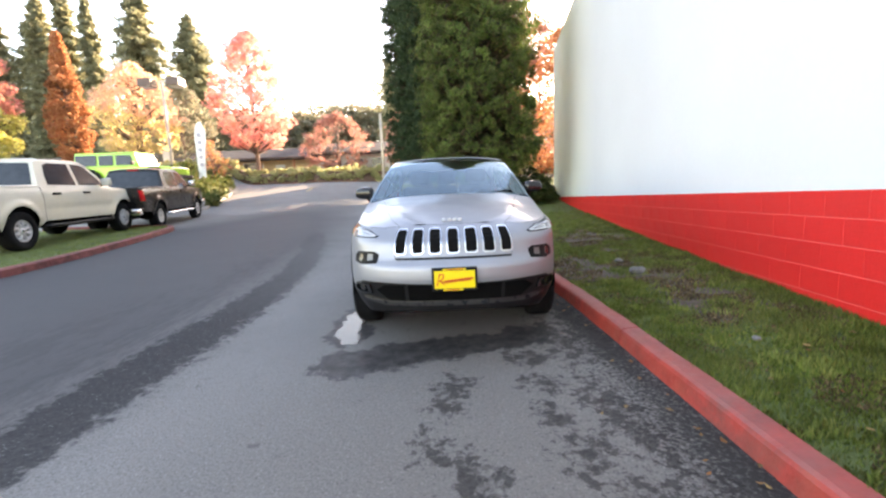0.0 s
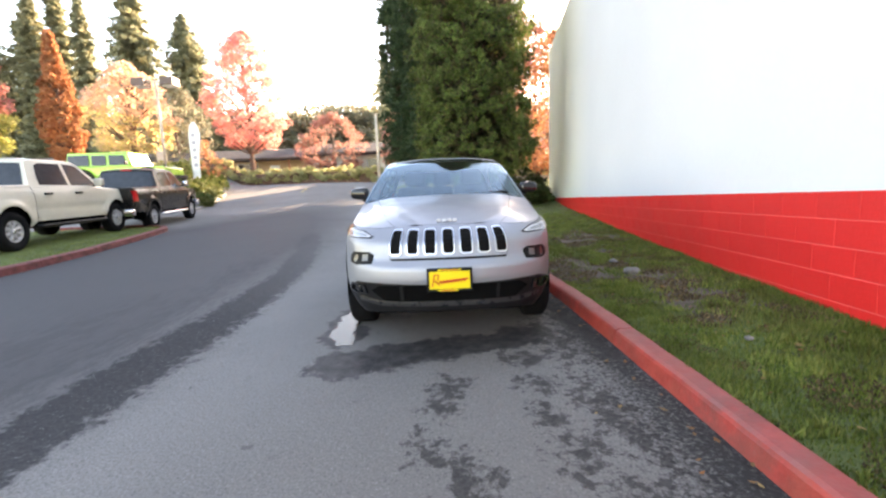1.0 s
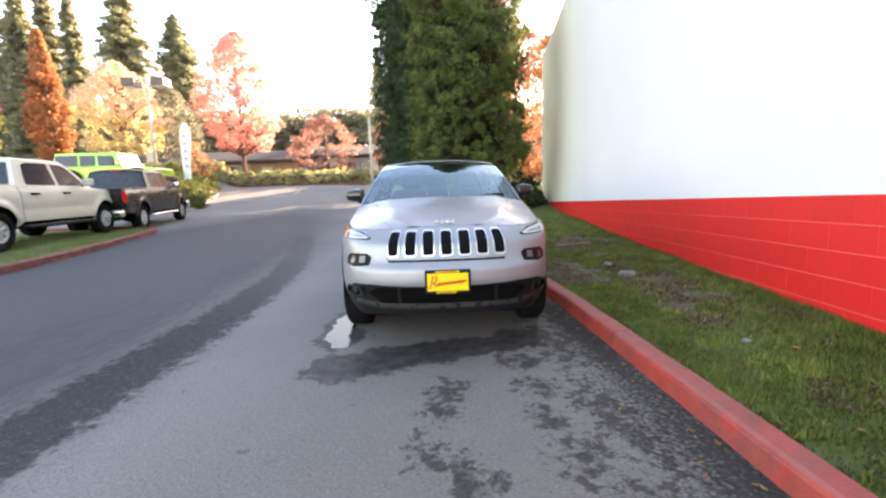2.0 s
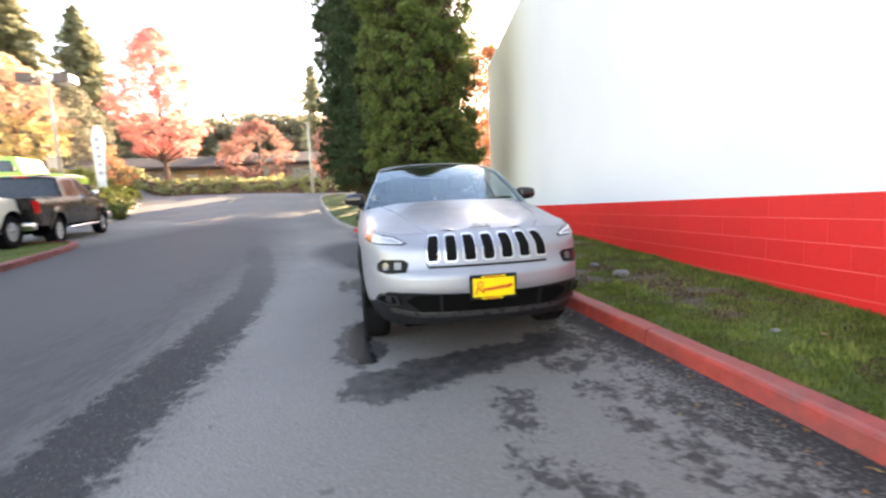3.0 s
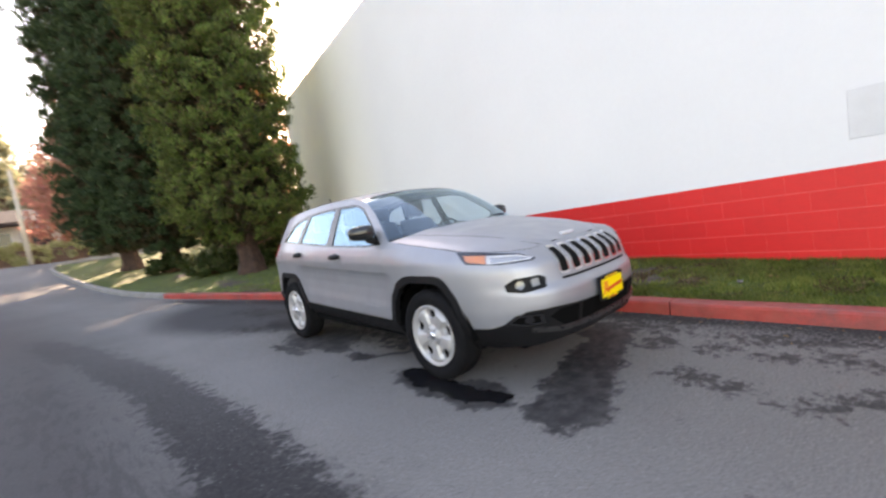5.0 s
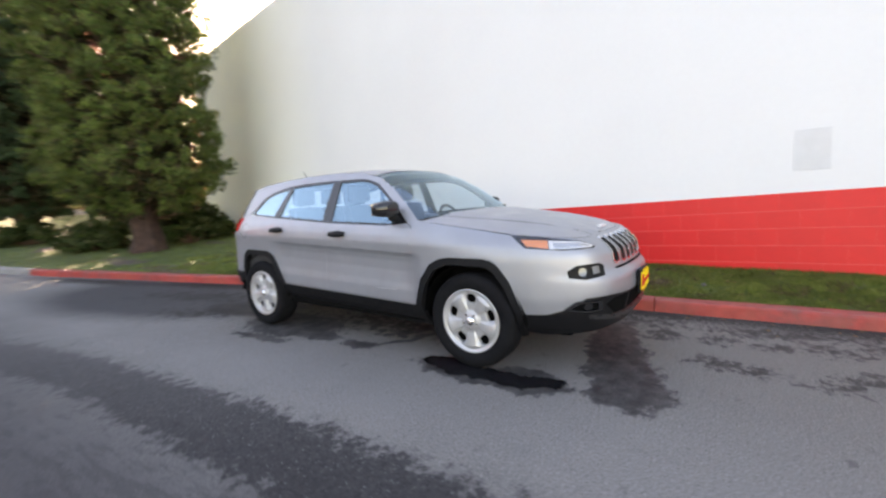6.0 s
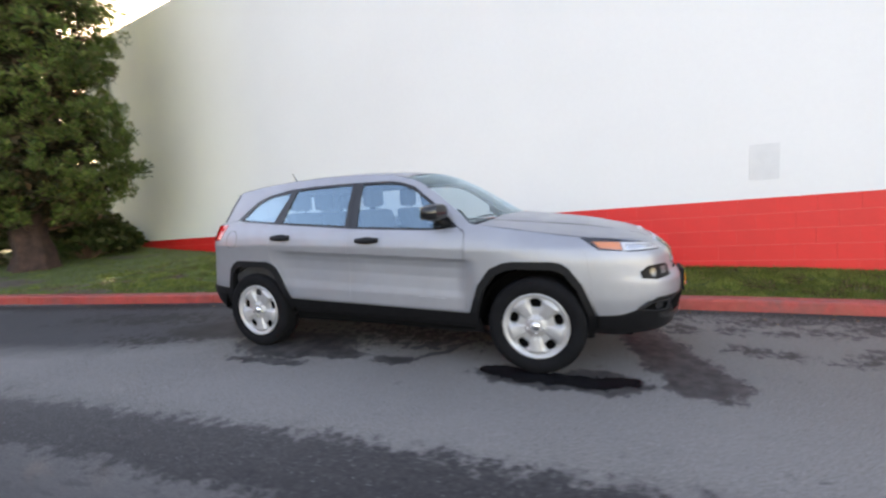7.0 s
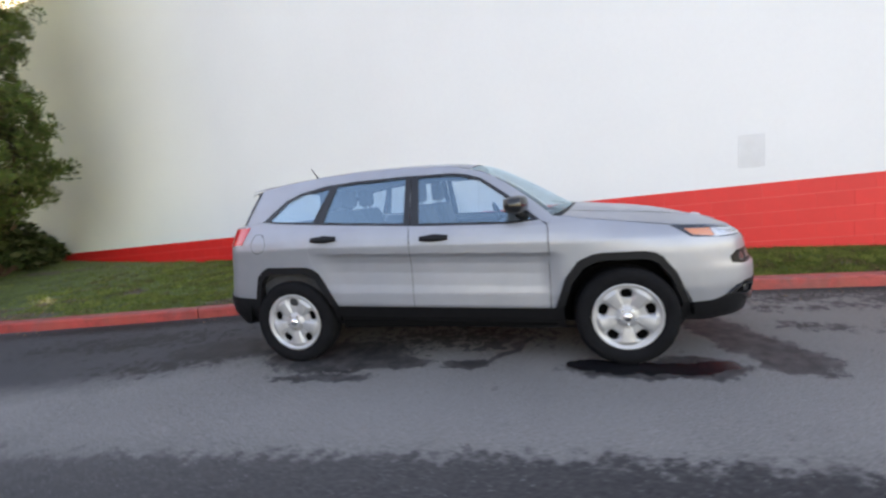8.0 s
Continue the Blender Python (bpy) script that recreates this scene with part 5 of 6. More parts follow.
for bx in (-0.36, 0.36):
    panel("intake_bar", [(UX(abs(bx)) * (1 if bx > 0 else -1) - 0.012, 0.545), (UX(abs(bx)) * (1 if bx > 0 else -1) + 0.012, 0.545), (UX(abs(bx)) * (1 if bx > 0 else -1) + 0.012, 0.425), (UX(abs(bx)) * (1 if bx > 0 else -1) - 0.012, 0.425)], M_BLACK, car, 0.02, (0,), 0.012)
panel("skid_lip", [(-UP(0.70, 0.19), 0.442), (-UX(0.52), 0.418), (0.0, 0.412), (UX(0.52), 0.418), (UP(0.70, 0.19), 0.442), (UP(0.70, 0.19), 0.418), (UX(0.52), 0.390), (0.0, 0.384), (-UX(0.52), 0.390), (-UP(0.70, 0.19), 0.418)], M_LIP, car, 0.026, (0,), 0.03, "satin lip under the intake")
for sg in (1, -1):
    vent = [(UP(0.64, 0.13), 0.545), (UP(0.76, 0.26), 0.545), (UP(0.79, 0.33), 0.49), (UP(0.72, 0.21), 0.465), (UP(0.63, 0.13), 0.475)]
    panel("lamp_pocket", vent, M_DARK, car, 0.008, (sg,), 0.006)
    ring_panel("lamp_bezel", vent, [(sum(p[0] for p in vent) / 5 + (u - sum(p[0] for p in vent) / 5) * 0.72, 0.505 + (z - 0.505) * 0.68) for u, z in vent], M_GLOSSBLACK, 0.022, (sg,), 0.016, raw_u=True)
    vu = sum(p[0] for p in vent) / 5
    panel("fog_lamp", [(vu - 0.01 + 0.032 * math.cos(q * math.tau / 14), 0.506 + 0.024 * math.sin(q * math.tau / 14)) for q in range(14)], M_GLOSSBLACK, car, 0.016, (sg,), 0.006)
panel("grille_panel", [(-UX(0.45), 0.742), (UX(0.45), 0.742), (UX(0.463), 0.90), (UX(0.465), 0.972), (-UX(0.465), 0.972), (-UX(0.463), 0.90)], M_PAINT, car, -0.002, (0,), 0.02, da=0.04, db=0.02)
# Dark strip laid on the surface as the shade line below the grille.
panel("grille_shade_strip", [(-UX(0.45), 0.745), (UX(0.45), 0.745), (UX(0.44), 0.731), (-UX(0.44), 0.731)], M_DARK, car, 0.004, (0,), 0.004)


def slot_shape(cx, w, z0, z1, r):
    pts = []
    for ax, az, a0 in ((cx + w - r, z1 - r, 0), (cx - w + r, z1 - r, 90), (cx - w + r, z0 + r, 180), (cx + w - r, z0 + r, 270)):
        for k in range(4):
            t = radians(a0 + k * 30)
            pts.append((ax + r * math.cos(t), az + r * math.sin(t)))
    return pts


for k in range(7):
    cx = (k - 3) * 0.1365
    sg = -1 if cx < -1e-6 else 1
    cu = UX(abs(cx))
    panel("grille_slot", [(u * sg, z) for u, z in slot_shape(cu, 0.042, 0.776, 0.946, 0.02)], M_MESH, car, 0.003, (0,), 0.0, da=0.03, db=0.02)
    o, i = slot_shape(cu, 0.050, 0.766, 0.956, 0.024), slot_shape(cu, 0.041, 0.778, 0.944, 0.018)
    ring_panel("slot_surround", [(u * sg, z) for u, z in o], [(u * sg, z) for u, z in i], M_SATIN, 0.010, (0,), 0.010, raw_u=True)
    for zz in (0.80, 0.825, 0.85, 0.875, 0.90, 0.925):
        part("slot_bar", tube([belt(sg * (cu - 0.036), zz, 0.005), belt(sg * (cu + 0.036), zz, 0.005)], 0.0025, 4), M_MESH, car)

# lamps
for sg in (1, -1):
    hl = [(UP(0.82, 0.70), 1.000), (UP(0.79, 0.598), 0.912), (UP(0.69, 0.399), 0.893), (UP(0.56, 0.23), 0.893), (UP(0.545, 0.22), 0.905), (UP(0.62, 0.29), 0.948), (UP(0.75, 0.50), 0.984)]
    lamp = panel("headlight", hl, M_GLOSSBLACK, car, 0.003, (sg,), 0.01)[0]
    c = (sum(p[0] for p in hl) / 7, sum(p[1] for p in hl) / 7)
    inn = [(c[0] + (u - c[0]) * 0.92, c[1] + (z - c[1]) * 0.78) for u, z in hl]
    sp2 = UP(0.73, 0.45)
    panel("turn_signal", [(UP(0.80, 0.625), 0.970), (UP(0.79, 0.585), 0.926), (sp2, 0.908), (sp2 + 0.01, 0.960)], M_AMBER, lamp, 0.008, (sg,), 0.004, "amber turn signal")
    panel("reflector", [(sp2 - 0.004, 0.902), inn[2], inn[3], inn[4], inn[5], (sp2 + 0.006, 0.960)], M_REFLECT, lamp, 0.007, (sg,), 0.004, "bright headlight reflector")
    refl = [(sp2 - 0.004, 0.902), inn[2], inn[3], inn[4], inn[5], (sp2 + 0.006, 0.960)]
    rc = (sum(p[0] for p in refl) / 6, sum(p[1] for p in refl) / 6)
    ring_panel("light_strip", [(rc[0] + (u - rc[0]) * 0.97, rc[1] + (z - rc[1]) * 0.95) for u, z in refl], [(rc[0] + (u - rc[0]) * 0.80, rc[1] + (z - rc[1]) * 0.58) for u, z in refl], M_STRIP, 0.010, (sg,), 0.004, lamp, True)
    panel("lens", hl, M_LENS, lamp, 0.014, (sg,), 0.0)
    fog = [(UP(0.785, 0.300), 0.706), (UP(0.785, 0.312), 0.750), (UP(0.745, 0.260), 0.788), (UP(0.60, 0.15), 0.792), (UP(0.565, 0.135), 0.770), (UP(0.57, 0.137), 0.708), (UP(0.70, 0.22), 0.690)]
    fl = panel("daytime_lamp", fog, M_POD, car, 0.003, (sg,), 0.006)[0]
    fc = (sum(p[0] for p in fog) / 7, sum(p[1] for p in fog) / 7)
    panel("reflector", [(fc[0] - 0.096, 0.728), (fc[0] - 0.040, 0.722), (fc[0] - 0.034, 0.772), (fc[0] - 0.092, 0.776)], M_PODSILVER, fl, 0.006, (sg,), 0.003)
    panel("projector", [(fc[0] + 0.045 + 0.030 * math.cos(q * math.tau / 14), 0.742 + 0.030 * math.sin(q * math.tau / 14)) for q in range(14)], M_SMOKE, fl, 0.007, (sg,), 0.003)
    tail = [(U(4.10), 1.20), (U(4.16), 1.055), (U(4.42), 1.04), (UP(0.5, 4.5), 1.05), (UP(0.5, 4.5), 1.16), (U(4.40), 1.19)]
    panel("tail_light", tail, M_REDLENS, car, 0.006, (sg,), 0.02, "red tail light")
    fuel = [(U(3.99) + 0.075 * math.cos(t * math.tau / 20), 1.055 + 0.085 * math.sin(t * math.tau / 20)) for t in range(20)]
    if sg < 0:
        ring_panel("fuel_door_gap", fuel, [(U(3.99) + (u - U(3.99)) * 0.96, 1.055 + (z - 1.055) * 0.96) for u, z in fuel], M_BLACK, 0.0012, (sg,), 0.004, raw_u=True)

    panel("rear_window_trim", sz([(4.045, 1.497), (4.10, 1.36), (4.155, 1.222), (4.185, 1.222), (4.13, 1.37), (4.075, 1.497)]), M_GLOSSBLACK, car, 0.003, (sg,), 0.004)

# rear
REND = UU[-1]
rear = [(U(4.40), 1.03), (U(4.465), 0.605), (REND, 0.605), (REND, 1.2), (UP(0.6, 4.48), 1.2)]
panel("tailgate", [(U(4.41), 1.03), (U(4.475), 0.605), (REND - 0.001, 0.605), (REND - 0.001, 1.20), (U(4.20), 1.208), (U(4.24), 1.06)], M_PAINT, car, -0.003)
panel("rear_bumper", [(U(4.065), 0.57), (U(4.30), 0.58), (U(4.47), 0.60), (REND - 0.001, 0.60), (REND - 0.001, 0.30), (U(4.35), 0.30), (U(4.12), 0.33), (U(4.10), 0.46)], M_BLACK, car, 0.012, rim=0.03)

# bonnet, screen, roof: lofted between the two upper edges
def row(ue, ze, yc, zc):
    return (ue, ze, yc, zc)


def loft(name, rows, material, powz=1.0, n=22, crease=0.0, label=""):
    """A crowned skin across the car between mirrored edges on the flanks. rows: flank place and height of the edge, then y and z on the middle line."""
    fine_rows, steps = [], 8
    for a, c in zip(rows, rows[1:]):
        for k in range(steps):
            fine_rows.append([a[i] + (c[i] - a[i]) * k / steps for i in range(4)])
    fine_rows.append(list(rows[-1]))
    arr = np.array(fine_rows)
    for _ in range(12):
        arr[1:-1, 2:] = (arr[:-2, 2:] + 2 * arr[1:-1, 2:] + arr[2:, 2:]) / 4
    verts, faces = [], []
    for ue, ze, yc, zc in arr:
        e = belt(ue, ze)
        for k in range(-n, n + 1):
            t = k / n
            w = 1 - abs(t) ** powz
            ridge = crease * math.exp(-((abs(t) - 0.62) / 0.10) ** 2)
            verts.append((t * e.x, e.y + (yc - e.y) * w, e.z + (zc - e.z) * w + ridge))
    m = 2 * n + 1
    for j in range(len(arr) - 1):
        for k in range(m - 1):
            faces.append((j * m + k, j * m + k + 1, (j + 1) * m + k + 1, (j + 1) * m + k))
    return raw(name, verts, faces, material, car, label, smooth=True)


hood_rows = [row(UX(0.466), 0.968, 0.236, 0.974), row(UP(0.62, 0.12), 0.962, 0.31, 1.004), row(UP(0.74, 0.24), 0.968, 0.40, 1.034), row(U(0.5), 0.988, 0.52, 1.070), row(U(0.70), 1.006, 0.68, 1.110), row(U(1.0), 1.048, 0.98, 1.150), row(U(1.3), 1.093, 1.2, 1.178), row(U(1.45), 1.117, 1.29, 1.186)]
loft("bonnet", hood_rows, M_PAINT, 2.6, crease=0.008)
screen_rows = [row(U(1.50), 1.128, 1.31, 1.182), row(U(1.64), 1.248, 1.50, 1.30), row(U(1.82), 1.388, 1.74, 1.445), row(U(2.02), 1.505, 1.98, 1.563), row(U(2.12), 1.535, 2.08, 1.587)]
# shut line of the bonnet: from the grille's corner back to the foot of the screen
for sg in (1, -1):
    line = []
    for (ue, ze, yc, zc), t in zip(hood_rows, (1.0, 0.80, 0.725, 0.67, 0.69, 0.73, 0.78, 0.81)):
        e, w = belt(ue, ze), 1 - t ** 2.6
        line.append((sg * t * e.x, e.y + (yc - e.y) * w, e.z + (zc - e.z) * w + 0.008 * math.exp(-((t - 0.62) / 0.10) ** 2)))
    part("bonnet_gap", tube(line, 0.0015, 5), M_DARK, car)
loft("cowl", [row(U(1.45), 1.110, 1.285, 1.176), row(U(1.52), 1.118, 1.33, 1.178)], M_BLACK, 2.2)
loft("windscreen", screen_rows, M_SCREEN, 2.1)
roof_rows = [row(U(2.12), 1.535, 2.085, 1.590), row(U(2.28), 1.572, 2.28, 1.620), row(U(2.7), 1.594, 2.7, 1.639), row(U(3.1), 1.594, 3.1, 1.639), row(U(3.4), 1.582, 3.4, 1.631), row(U(3.8), 1.551, 3.8, 1.602), row(U(4.05), 1.511, 4.17, 1.565)]
loft("roof_panel", roof_rows, M_PAINT, 2.6)
loft("headliner", [row(u, z - 0.028, y + 0.01, zm - 0.03) for u, z, y, zm in roof_rows], M_LINER, 2.6)
spoiler_rows = [row(U(4.02), 1.518, 4.13, 1.573), row(U(4.10), 1.508, 4.23, 1.562), row(U(4.17), 1.492, 4.32, 1.546)]
loft("roof_spoiler", spoiler_rows, M_PAINT, 2.8)
loft("spoiler_underside", [row(u, z - 0.022, y - 0.004, zm - 0.022) for u, z, y, zm in spoiler_rows], M_GLOSSBLACK, 2.8)
gate_rows = [row(U(4.055), 1.505, 4.13, 1.56), row(U(4.105), 1.36, 4.27, 1.40), row(U(4.17), 1.215, 4.38, 1.205)]
loft("rear_window", gate_rows, M_TINT, 2.2)

part("underbody", box(-0.60, 0.60, 0.35, 4.30, 0.24, 0.55, 0.03), M_DARK, car)
part("floor_pan", box(-0.84, 0.84, 1.50, 3.28, 0.28, 0.52, 0.02), M_DARK, car)
part("engine_bay", box(-0.70, 0.70, 0.28, 1.50, 0.50, 0.86, 0.04), M_DARK, car)
part("cargo_floor", box(-0.72, 0.72, 3.3, 4.30, 0.5, 0.80, 0.04), M_INTERIOR, car)
part("dashboard", box(-0.72, 0.72, 1.42, 1.95, 0.80, 1.10, 0.06), M_INTERIOR, car)
for sg in (1, -1):
    part("door_card", box(sg * 0.86 if sg < 0 else 0.80, -0.80 if sg < 0 else 0.86, 1.55, 4.0, 0.5, 1.07, 0.01), M_INTERIOR, car)
    for nm, ax in (("front", 1.02), ("rear", 3.72)):
        w = bmesh.new()
        prev = None
        for k in range(17):
            t = math.pi * k / 16
            q = [w.verts.new((sg * x, ax + 0.415 * math.cos(t) * 1.06, 0.36 + 0.43 * math.sin(t))) for x in (0.55, 0.885)]
            if prev:
                w.faces.new((prev[0], prev[1], q[1], q[0]))
            prev = q
        part("wheel_well", w, M_DARK, car)
        part("wheel_well_back", box(sg * 0.56 if sg > 0 else -0.58, 0.58 if sg > 0 else sg * 0.56, ax - 0.44, ax + 0.44, 0.25, 0.80), M_DARK, car)


def seat_mesh(x, y, w, parent):
    b = box(x - w / 2, x + w / 2, y - 0.5, y + 0.05, 0.52, 0.72, 0.05)
    back = box(-w / 2, w / 2, -0.07, 0.07, 0.0, 0.62, 0.05)
    for v in back.verts:
        v.co = Vector((v.co.x * (1 - 0.15 * v.co.z), v.co.y + v.co.z * 0.30, v.co.z)) + Vector((x, y, 0.66))
    join(b, back)
    head = box(-0.13, 0.13, -0.05, 0.05, 0, 0.19, 0.04)
    for v in head.verts:
        v.co += Vector((x, y + 0.20, 1.30))
    join(b, head)
    tube([(x - 0.06, y + 0.19, 1.24), (x - 0.06, y + 0.20, 1.34)], 0.008, 6, b)
    tube([(x + 0.06, y + 0.19, 1.24), (x + 0.06, y + 0.20, 1.34)], 0.008, 6, b)
    part("seat", b, M_INTERIOR, parent, smooth=False)


for sx2, sy2, sw in ((-0.37, 2.45, 0.5), (0.37, 2.45, 0.5), (-0.42, 3.30, 0.44), (0.42, 3.30, 0.44), (0.0, 3.32, 0.34)):
    seat_mesh(sx2, sy2, sw, car)
pts = [(0.37 + 0.18 * math.cos(k * math.tau / 24), 2.0 + 0.18 * math.sin(k * math.tau / 24) * 0.35, 1.06 + 0.18 * math.sin(k * math.tau / 24) * 0.9) for k in range(25)]
part("steering_wheel", tube(pts, 0.015, 8, None, False), M_BLACK, car, smooth=True)

# mirrors, handles, wipers, aerial, plate
for sg in (1, -1):
    b = bmesh.new()
    bmesh.ops.create_cube(b, size=1.0)
    bmesh.ops.subdivide_edges(b, edges=b.edges[:], cuts=5, use_grid_fill=True)
    for v in b.verts:
        q = v.co * 2
        l = (abs(q.x) ** 3.2 + abs(q.y) ** 3.2 + abs(q.z) ** 3.2) ** (1 / 3.2)
        q = q / max(l, 1e-6)
        taper_in = 1 - 0.22 * (0.5 + 0.5 * q.x)
        v.co = Vector((sg * (0.945 + q.x * 0.105), 1.765 + q.y * 0.085 * taper_in + 0.02 * q.x, 1.225 + q.z * 0.075 * taper_in))
    if sg < 0:
        bmesh.ops.reverse_faces(b, faces=b.faces[:])
    mir = part("mirror", b, M_GLOSSBLACK, car, "black door mirror", smooth=True)
    part("mirror_arm", tube([(sg * 0.80, 1.70, 1.12), (sg * 0.86, 1.74, 1.145), (sg * 0.90, 1.76, 1.165)], [0.035, 0.03, 0.03], 8), M_BLACK, mir, smooth=True)
    part("mirror_glass", box(sg * 0.945 - 0.075, sg * 0.945 + 0.075, 1.842, 1.850, 1.175, 1.275, 0.003, 1), M_CHROME, mir)
    for hs, hz in ((2.41, 1.02), (3.353, 1.062)):
        b = bmesh.new()
        n0 = 14
        rings = []
        for k in range(n0 + 1):
            t = k / n0
            s2 = hs - 0.115 + 0.23 * t
            lift = 0.030 * math.sin(math.pi * t) ** 0.6 + 0.006
            hh = 0.018 + 0.008 * math.sin(math.pi * t)
            ring = [b.verts.new(belt(sg * U(s2), hz + dz, lift + do)) for dz, do in ((-hh, -0.012), (-hh * 0.8, 0.004), (0, 0.010), (hh * 0.8, 0.004), (hh, -0.012))]
            rings.append(ring)
        for r0, r1 in zip(rings, rings[1:]):
            for k in range(4):
                b.faces.new((r0[k], r0[k + 1], r1[k + 1], r1[k]))
        bmesh.ops.recalc_face_normals(b, faces=b.faces[:])
        part("door_handle", b, M_BLACK, car, smooth=True)
        # Flat black patch: the shade of the handle's hollow, put in as colour.
        panel("handle_shade", [(U(hs) + 0.085 * math.cos(t * math.tau / 16), hz + 0.030 * math.sin(t * math.tau / 16)) for t in range(16)], M_BLACK, car, 0.0015, (sg,), 0.0)
    part("wiper", tube([(sg * 0.05 + 0.25, 1.36, 1.182), (sg * 0.05 + 0.55 if sg > 0 else -0.10, 1.45, 1.195), (sg * 0.05 + 0.62 if sg > 0 else -0.25, 1.47, 1.19)] if sg > 0 else [(-0.05, 1.34, 1.186), (-0.4, 1.40, 1.182), (-0.68, 1.50, 1.172)], [0.012, 0.010, 0.007], 6), M_BLACK, car)
    part("badge_bar", tube([belt(sg * U(1.72), 0.545, 0.003), belt(sg * U(1.95), 0.553, 0.002)], 0.002, 4), M_PAINT, car, "small lettering strip on the door")
part("aerial", tube([(-0.14, 3.74, 1.60), (-0.14, 3.76, 1.63), (-0.14, 3.82, 1.72)], [0.018, 0.007, 0.004], 8), M_BLACK, car)
def pz(z):
    """Heights on the plate, which is a little lower than wide."""
    return 0.679 - (0.672 - z) * 0.897


plate = part("plate_frame", box(-0.166, 0.166, -0.030, -0.008, pz(0.478), pz(0.672), 0.006), M_BLACK, car, "black dealer plate frame")
part("plate", box(-0.148, 0.148, -0.034, -0.030, pz(0.502), pz(0.646), 0.001, 1), M_YELLOW, plate, "yellow dealer plate with red script")
for bx0, bx1, bz0, bz1 in ((-0.085, 0.085, 0.651, 0.664), (-0.085, 0.060, 0.484, 0.497)):
    part("plate_tab", box(bx0, bx1, -0.034, -0.031, pz(bz0), pz(bz1)), M_YELLOW, plate)
    part("tab_bar", box(bx0 + 0.02, bx1 - 0.02, -0.0345, -0.034, pz(bz0) + 0.003, pz(bz1) - 0.003), M_REDINK, plate)
# one tall capital stroke, then a low wavy line for the unreadable script
pts = [(-0.128, -0.037, 0.525), (-0.108, -0.037, 0.622), (-0.078, -0.037, 0.618), (-0.084, -0.037, 0.584), (-0.108, -0.037, 0.572), (-0.074, -0.037, 0.535)]
for k in range(1, 44):
    pts.append((-0.074 + k * 0.0047, -0.037, 0.558 + 0.012 * math.sin(k * 1.25) + k * 0.0005))
part("plate_script", tube([(a, c, pz(z)) for a, c, z in pts], 0.0058, 5), M_REDINK, plate, "red script line")
# name badge on the bonnet's front as plain short bars, chrome's sky reflection painted white
bd = None
for k in range(4):
    bd = box(-0.080 + k * 0.042, -0.048 + k * 0.042, 0.272, 0.304, 0.992, 1.014, 0.003, 1, bd)
part("bonnet_badge", bd, M_STRIP, car, "small chrome badge, coloured pale for the sky it mirrors")


def wheel(parent_car, x, y, z, sg, radius, rim_r, width, holes=6, rim_mat=None, steer=0.0, name="wheel", fine=1):
    """A tyre with rounded shoulders and grooves, and a pressed rim with windows and a hub cap. The outer face looks along sg."""
    w = new(name)
    w.parent = parent_car
    w.matrix_basis = pose(x, y, z, 0, 0, steer)
    hw = width / 2
    prof = [(rim_r * 0.98, sg * hw * 0.80), (rim_r * 1.03, sg * hw * 0.92), (radius * 0.83, sg * hw), (radius * 0.93, sg * hw * 0.97), (radius * 0.985, sg * hw * 0.82), (radius, sg * hw * 0.6), (radius * 0.985, sg * hw * 0.22), (radius, sg * hw * 0.15), (radius, -sg * hw * 0.6), (radius * 0.97, -sg * hw * 0.85), (radius * 0.85, -sg * hw), (rim_r, -sg * hw * 0.8)]
    t = lathe(prof, 48)
    bmesh.ops.recalc_face_normals(t, faces=t.faces[:])
    part("tyre", t, M_TYRE, w, smooth=True)
    b = bmesh.new()
    na, rad = 100 * fine, [0.0, 0.16, 0.26, 0.30, 0.40, 0.48, 0.54, 0.58, 0.62, 0.66, 0.70, 0.74, 0.78, 0.82, 0.86, 0.90, 0.95, 1.0]
    if fine > 1:
        rad = [0.0, 0.16, 0.26, 0.30, 0.40, 0.48] + [0.52 + 0.0125 * q for q in range(29)] + [0.90, 0.95, 1.0]
    rows_v = []
    for q in rad:
        rr = []
        for k in range(na):
            a = math.tau * k / na
            lobe = 0.5 + 0.5 * math.cos((a - math.pi / 2) * holes)
            dish = table(q, (0, 0.16, 0.26, 0.30, 0.5, 0.8, 0.9, 0.95, 1.0), (0.030, 0.030, 0.024, 0.008, 0.012, 0.024, 0.018, 0.034, 0.036))
            dish -= 0.020 * lobe * math.exp(-((q - 0.72) / 0.16) ** 2)
            dish += 0.013 * smooth01((0.62 - lobe) * 3.2) * smooth01((q - 0.27) * 9) * (1 - smooth01((q - 0.76) * 9))
            rr.append(b.verts.new((sg * (hw * 0.62 + dish), rim_r * q * math.cos(a), rim_r * q * math.sin(a))))
        rows_v.append(rr)
    for j in range(len(rad) - 1):
        for k in range(na):
            a = math.tau * (k + 0.5) / na
            ph = (((a - math.pi / 2) * holes / math.tau + 0.5) % 1.0) - 0.5
            q = (rad[j] + rad[j + 1]) / 2
            ang = abs(ph)
            mid = 0.70
            # window: an egg-shaped opening between two spokes
            if (ang * math.tau / holes * q / (1.08 / holes * (0.75 + 0.5 * (q - 0.5)))) ** 2.6 + (abs(q - mid) / 0.145) ** 2.6 < 1:
                continue
            f = (rows_v[j][k], rows_v[j][(k + 1) % na], rows_v[j + 1][(k + 1) % na], rows_v[j + 1][k])
            if j == 0:
                if k == 0:
                    pass
                b.faces.new((rows_v[1][k], rows_v[1][(k + 1) % na], rows_v[0][k])) if len({rows_v[1][k], rows_v[1][(k + 1) % na], rows_v[0][k]}) == 3 else None
            else:
                b.faces.new(f)
    bmesh.ops.remove_doubles(b, verts=b.verts[:], dist=1e-4)
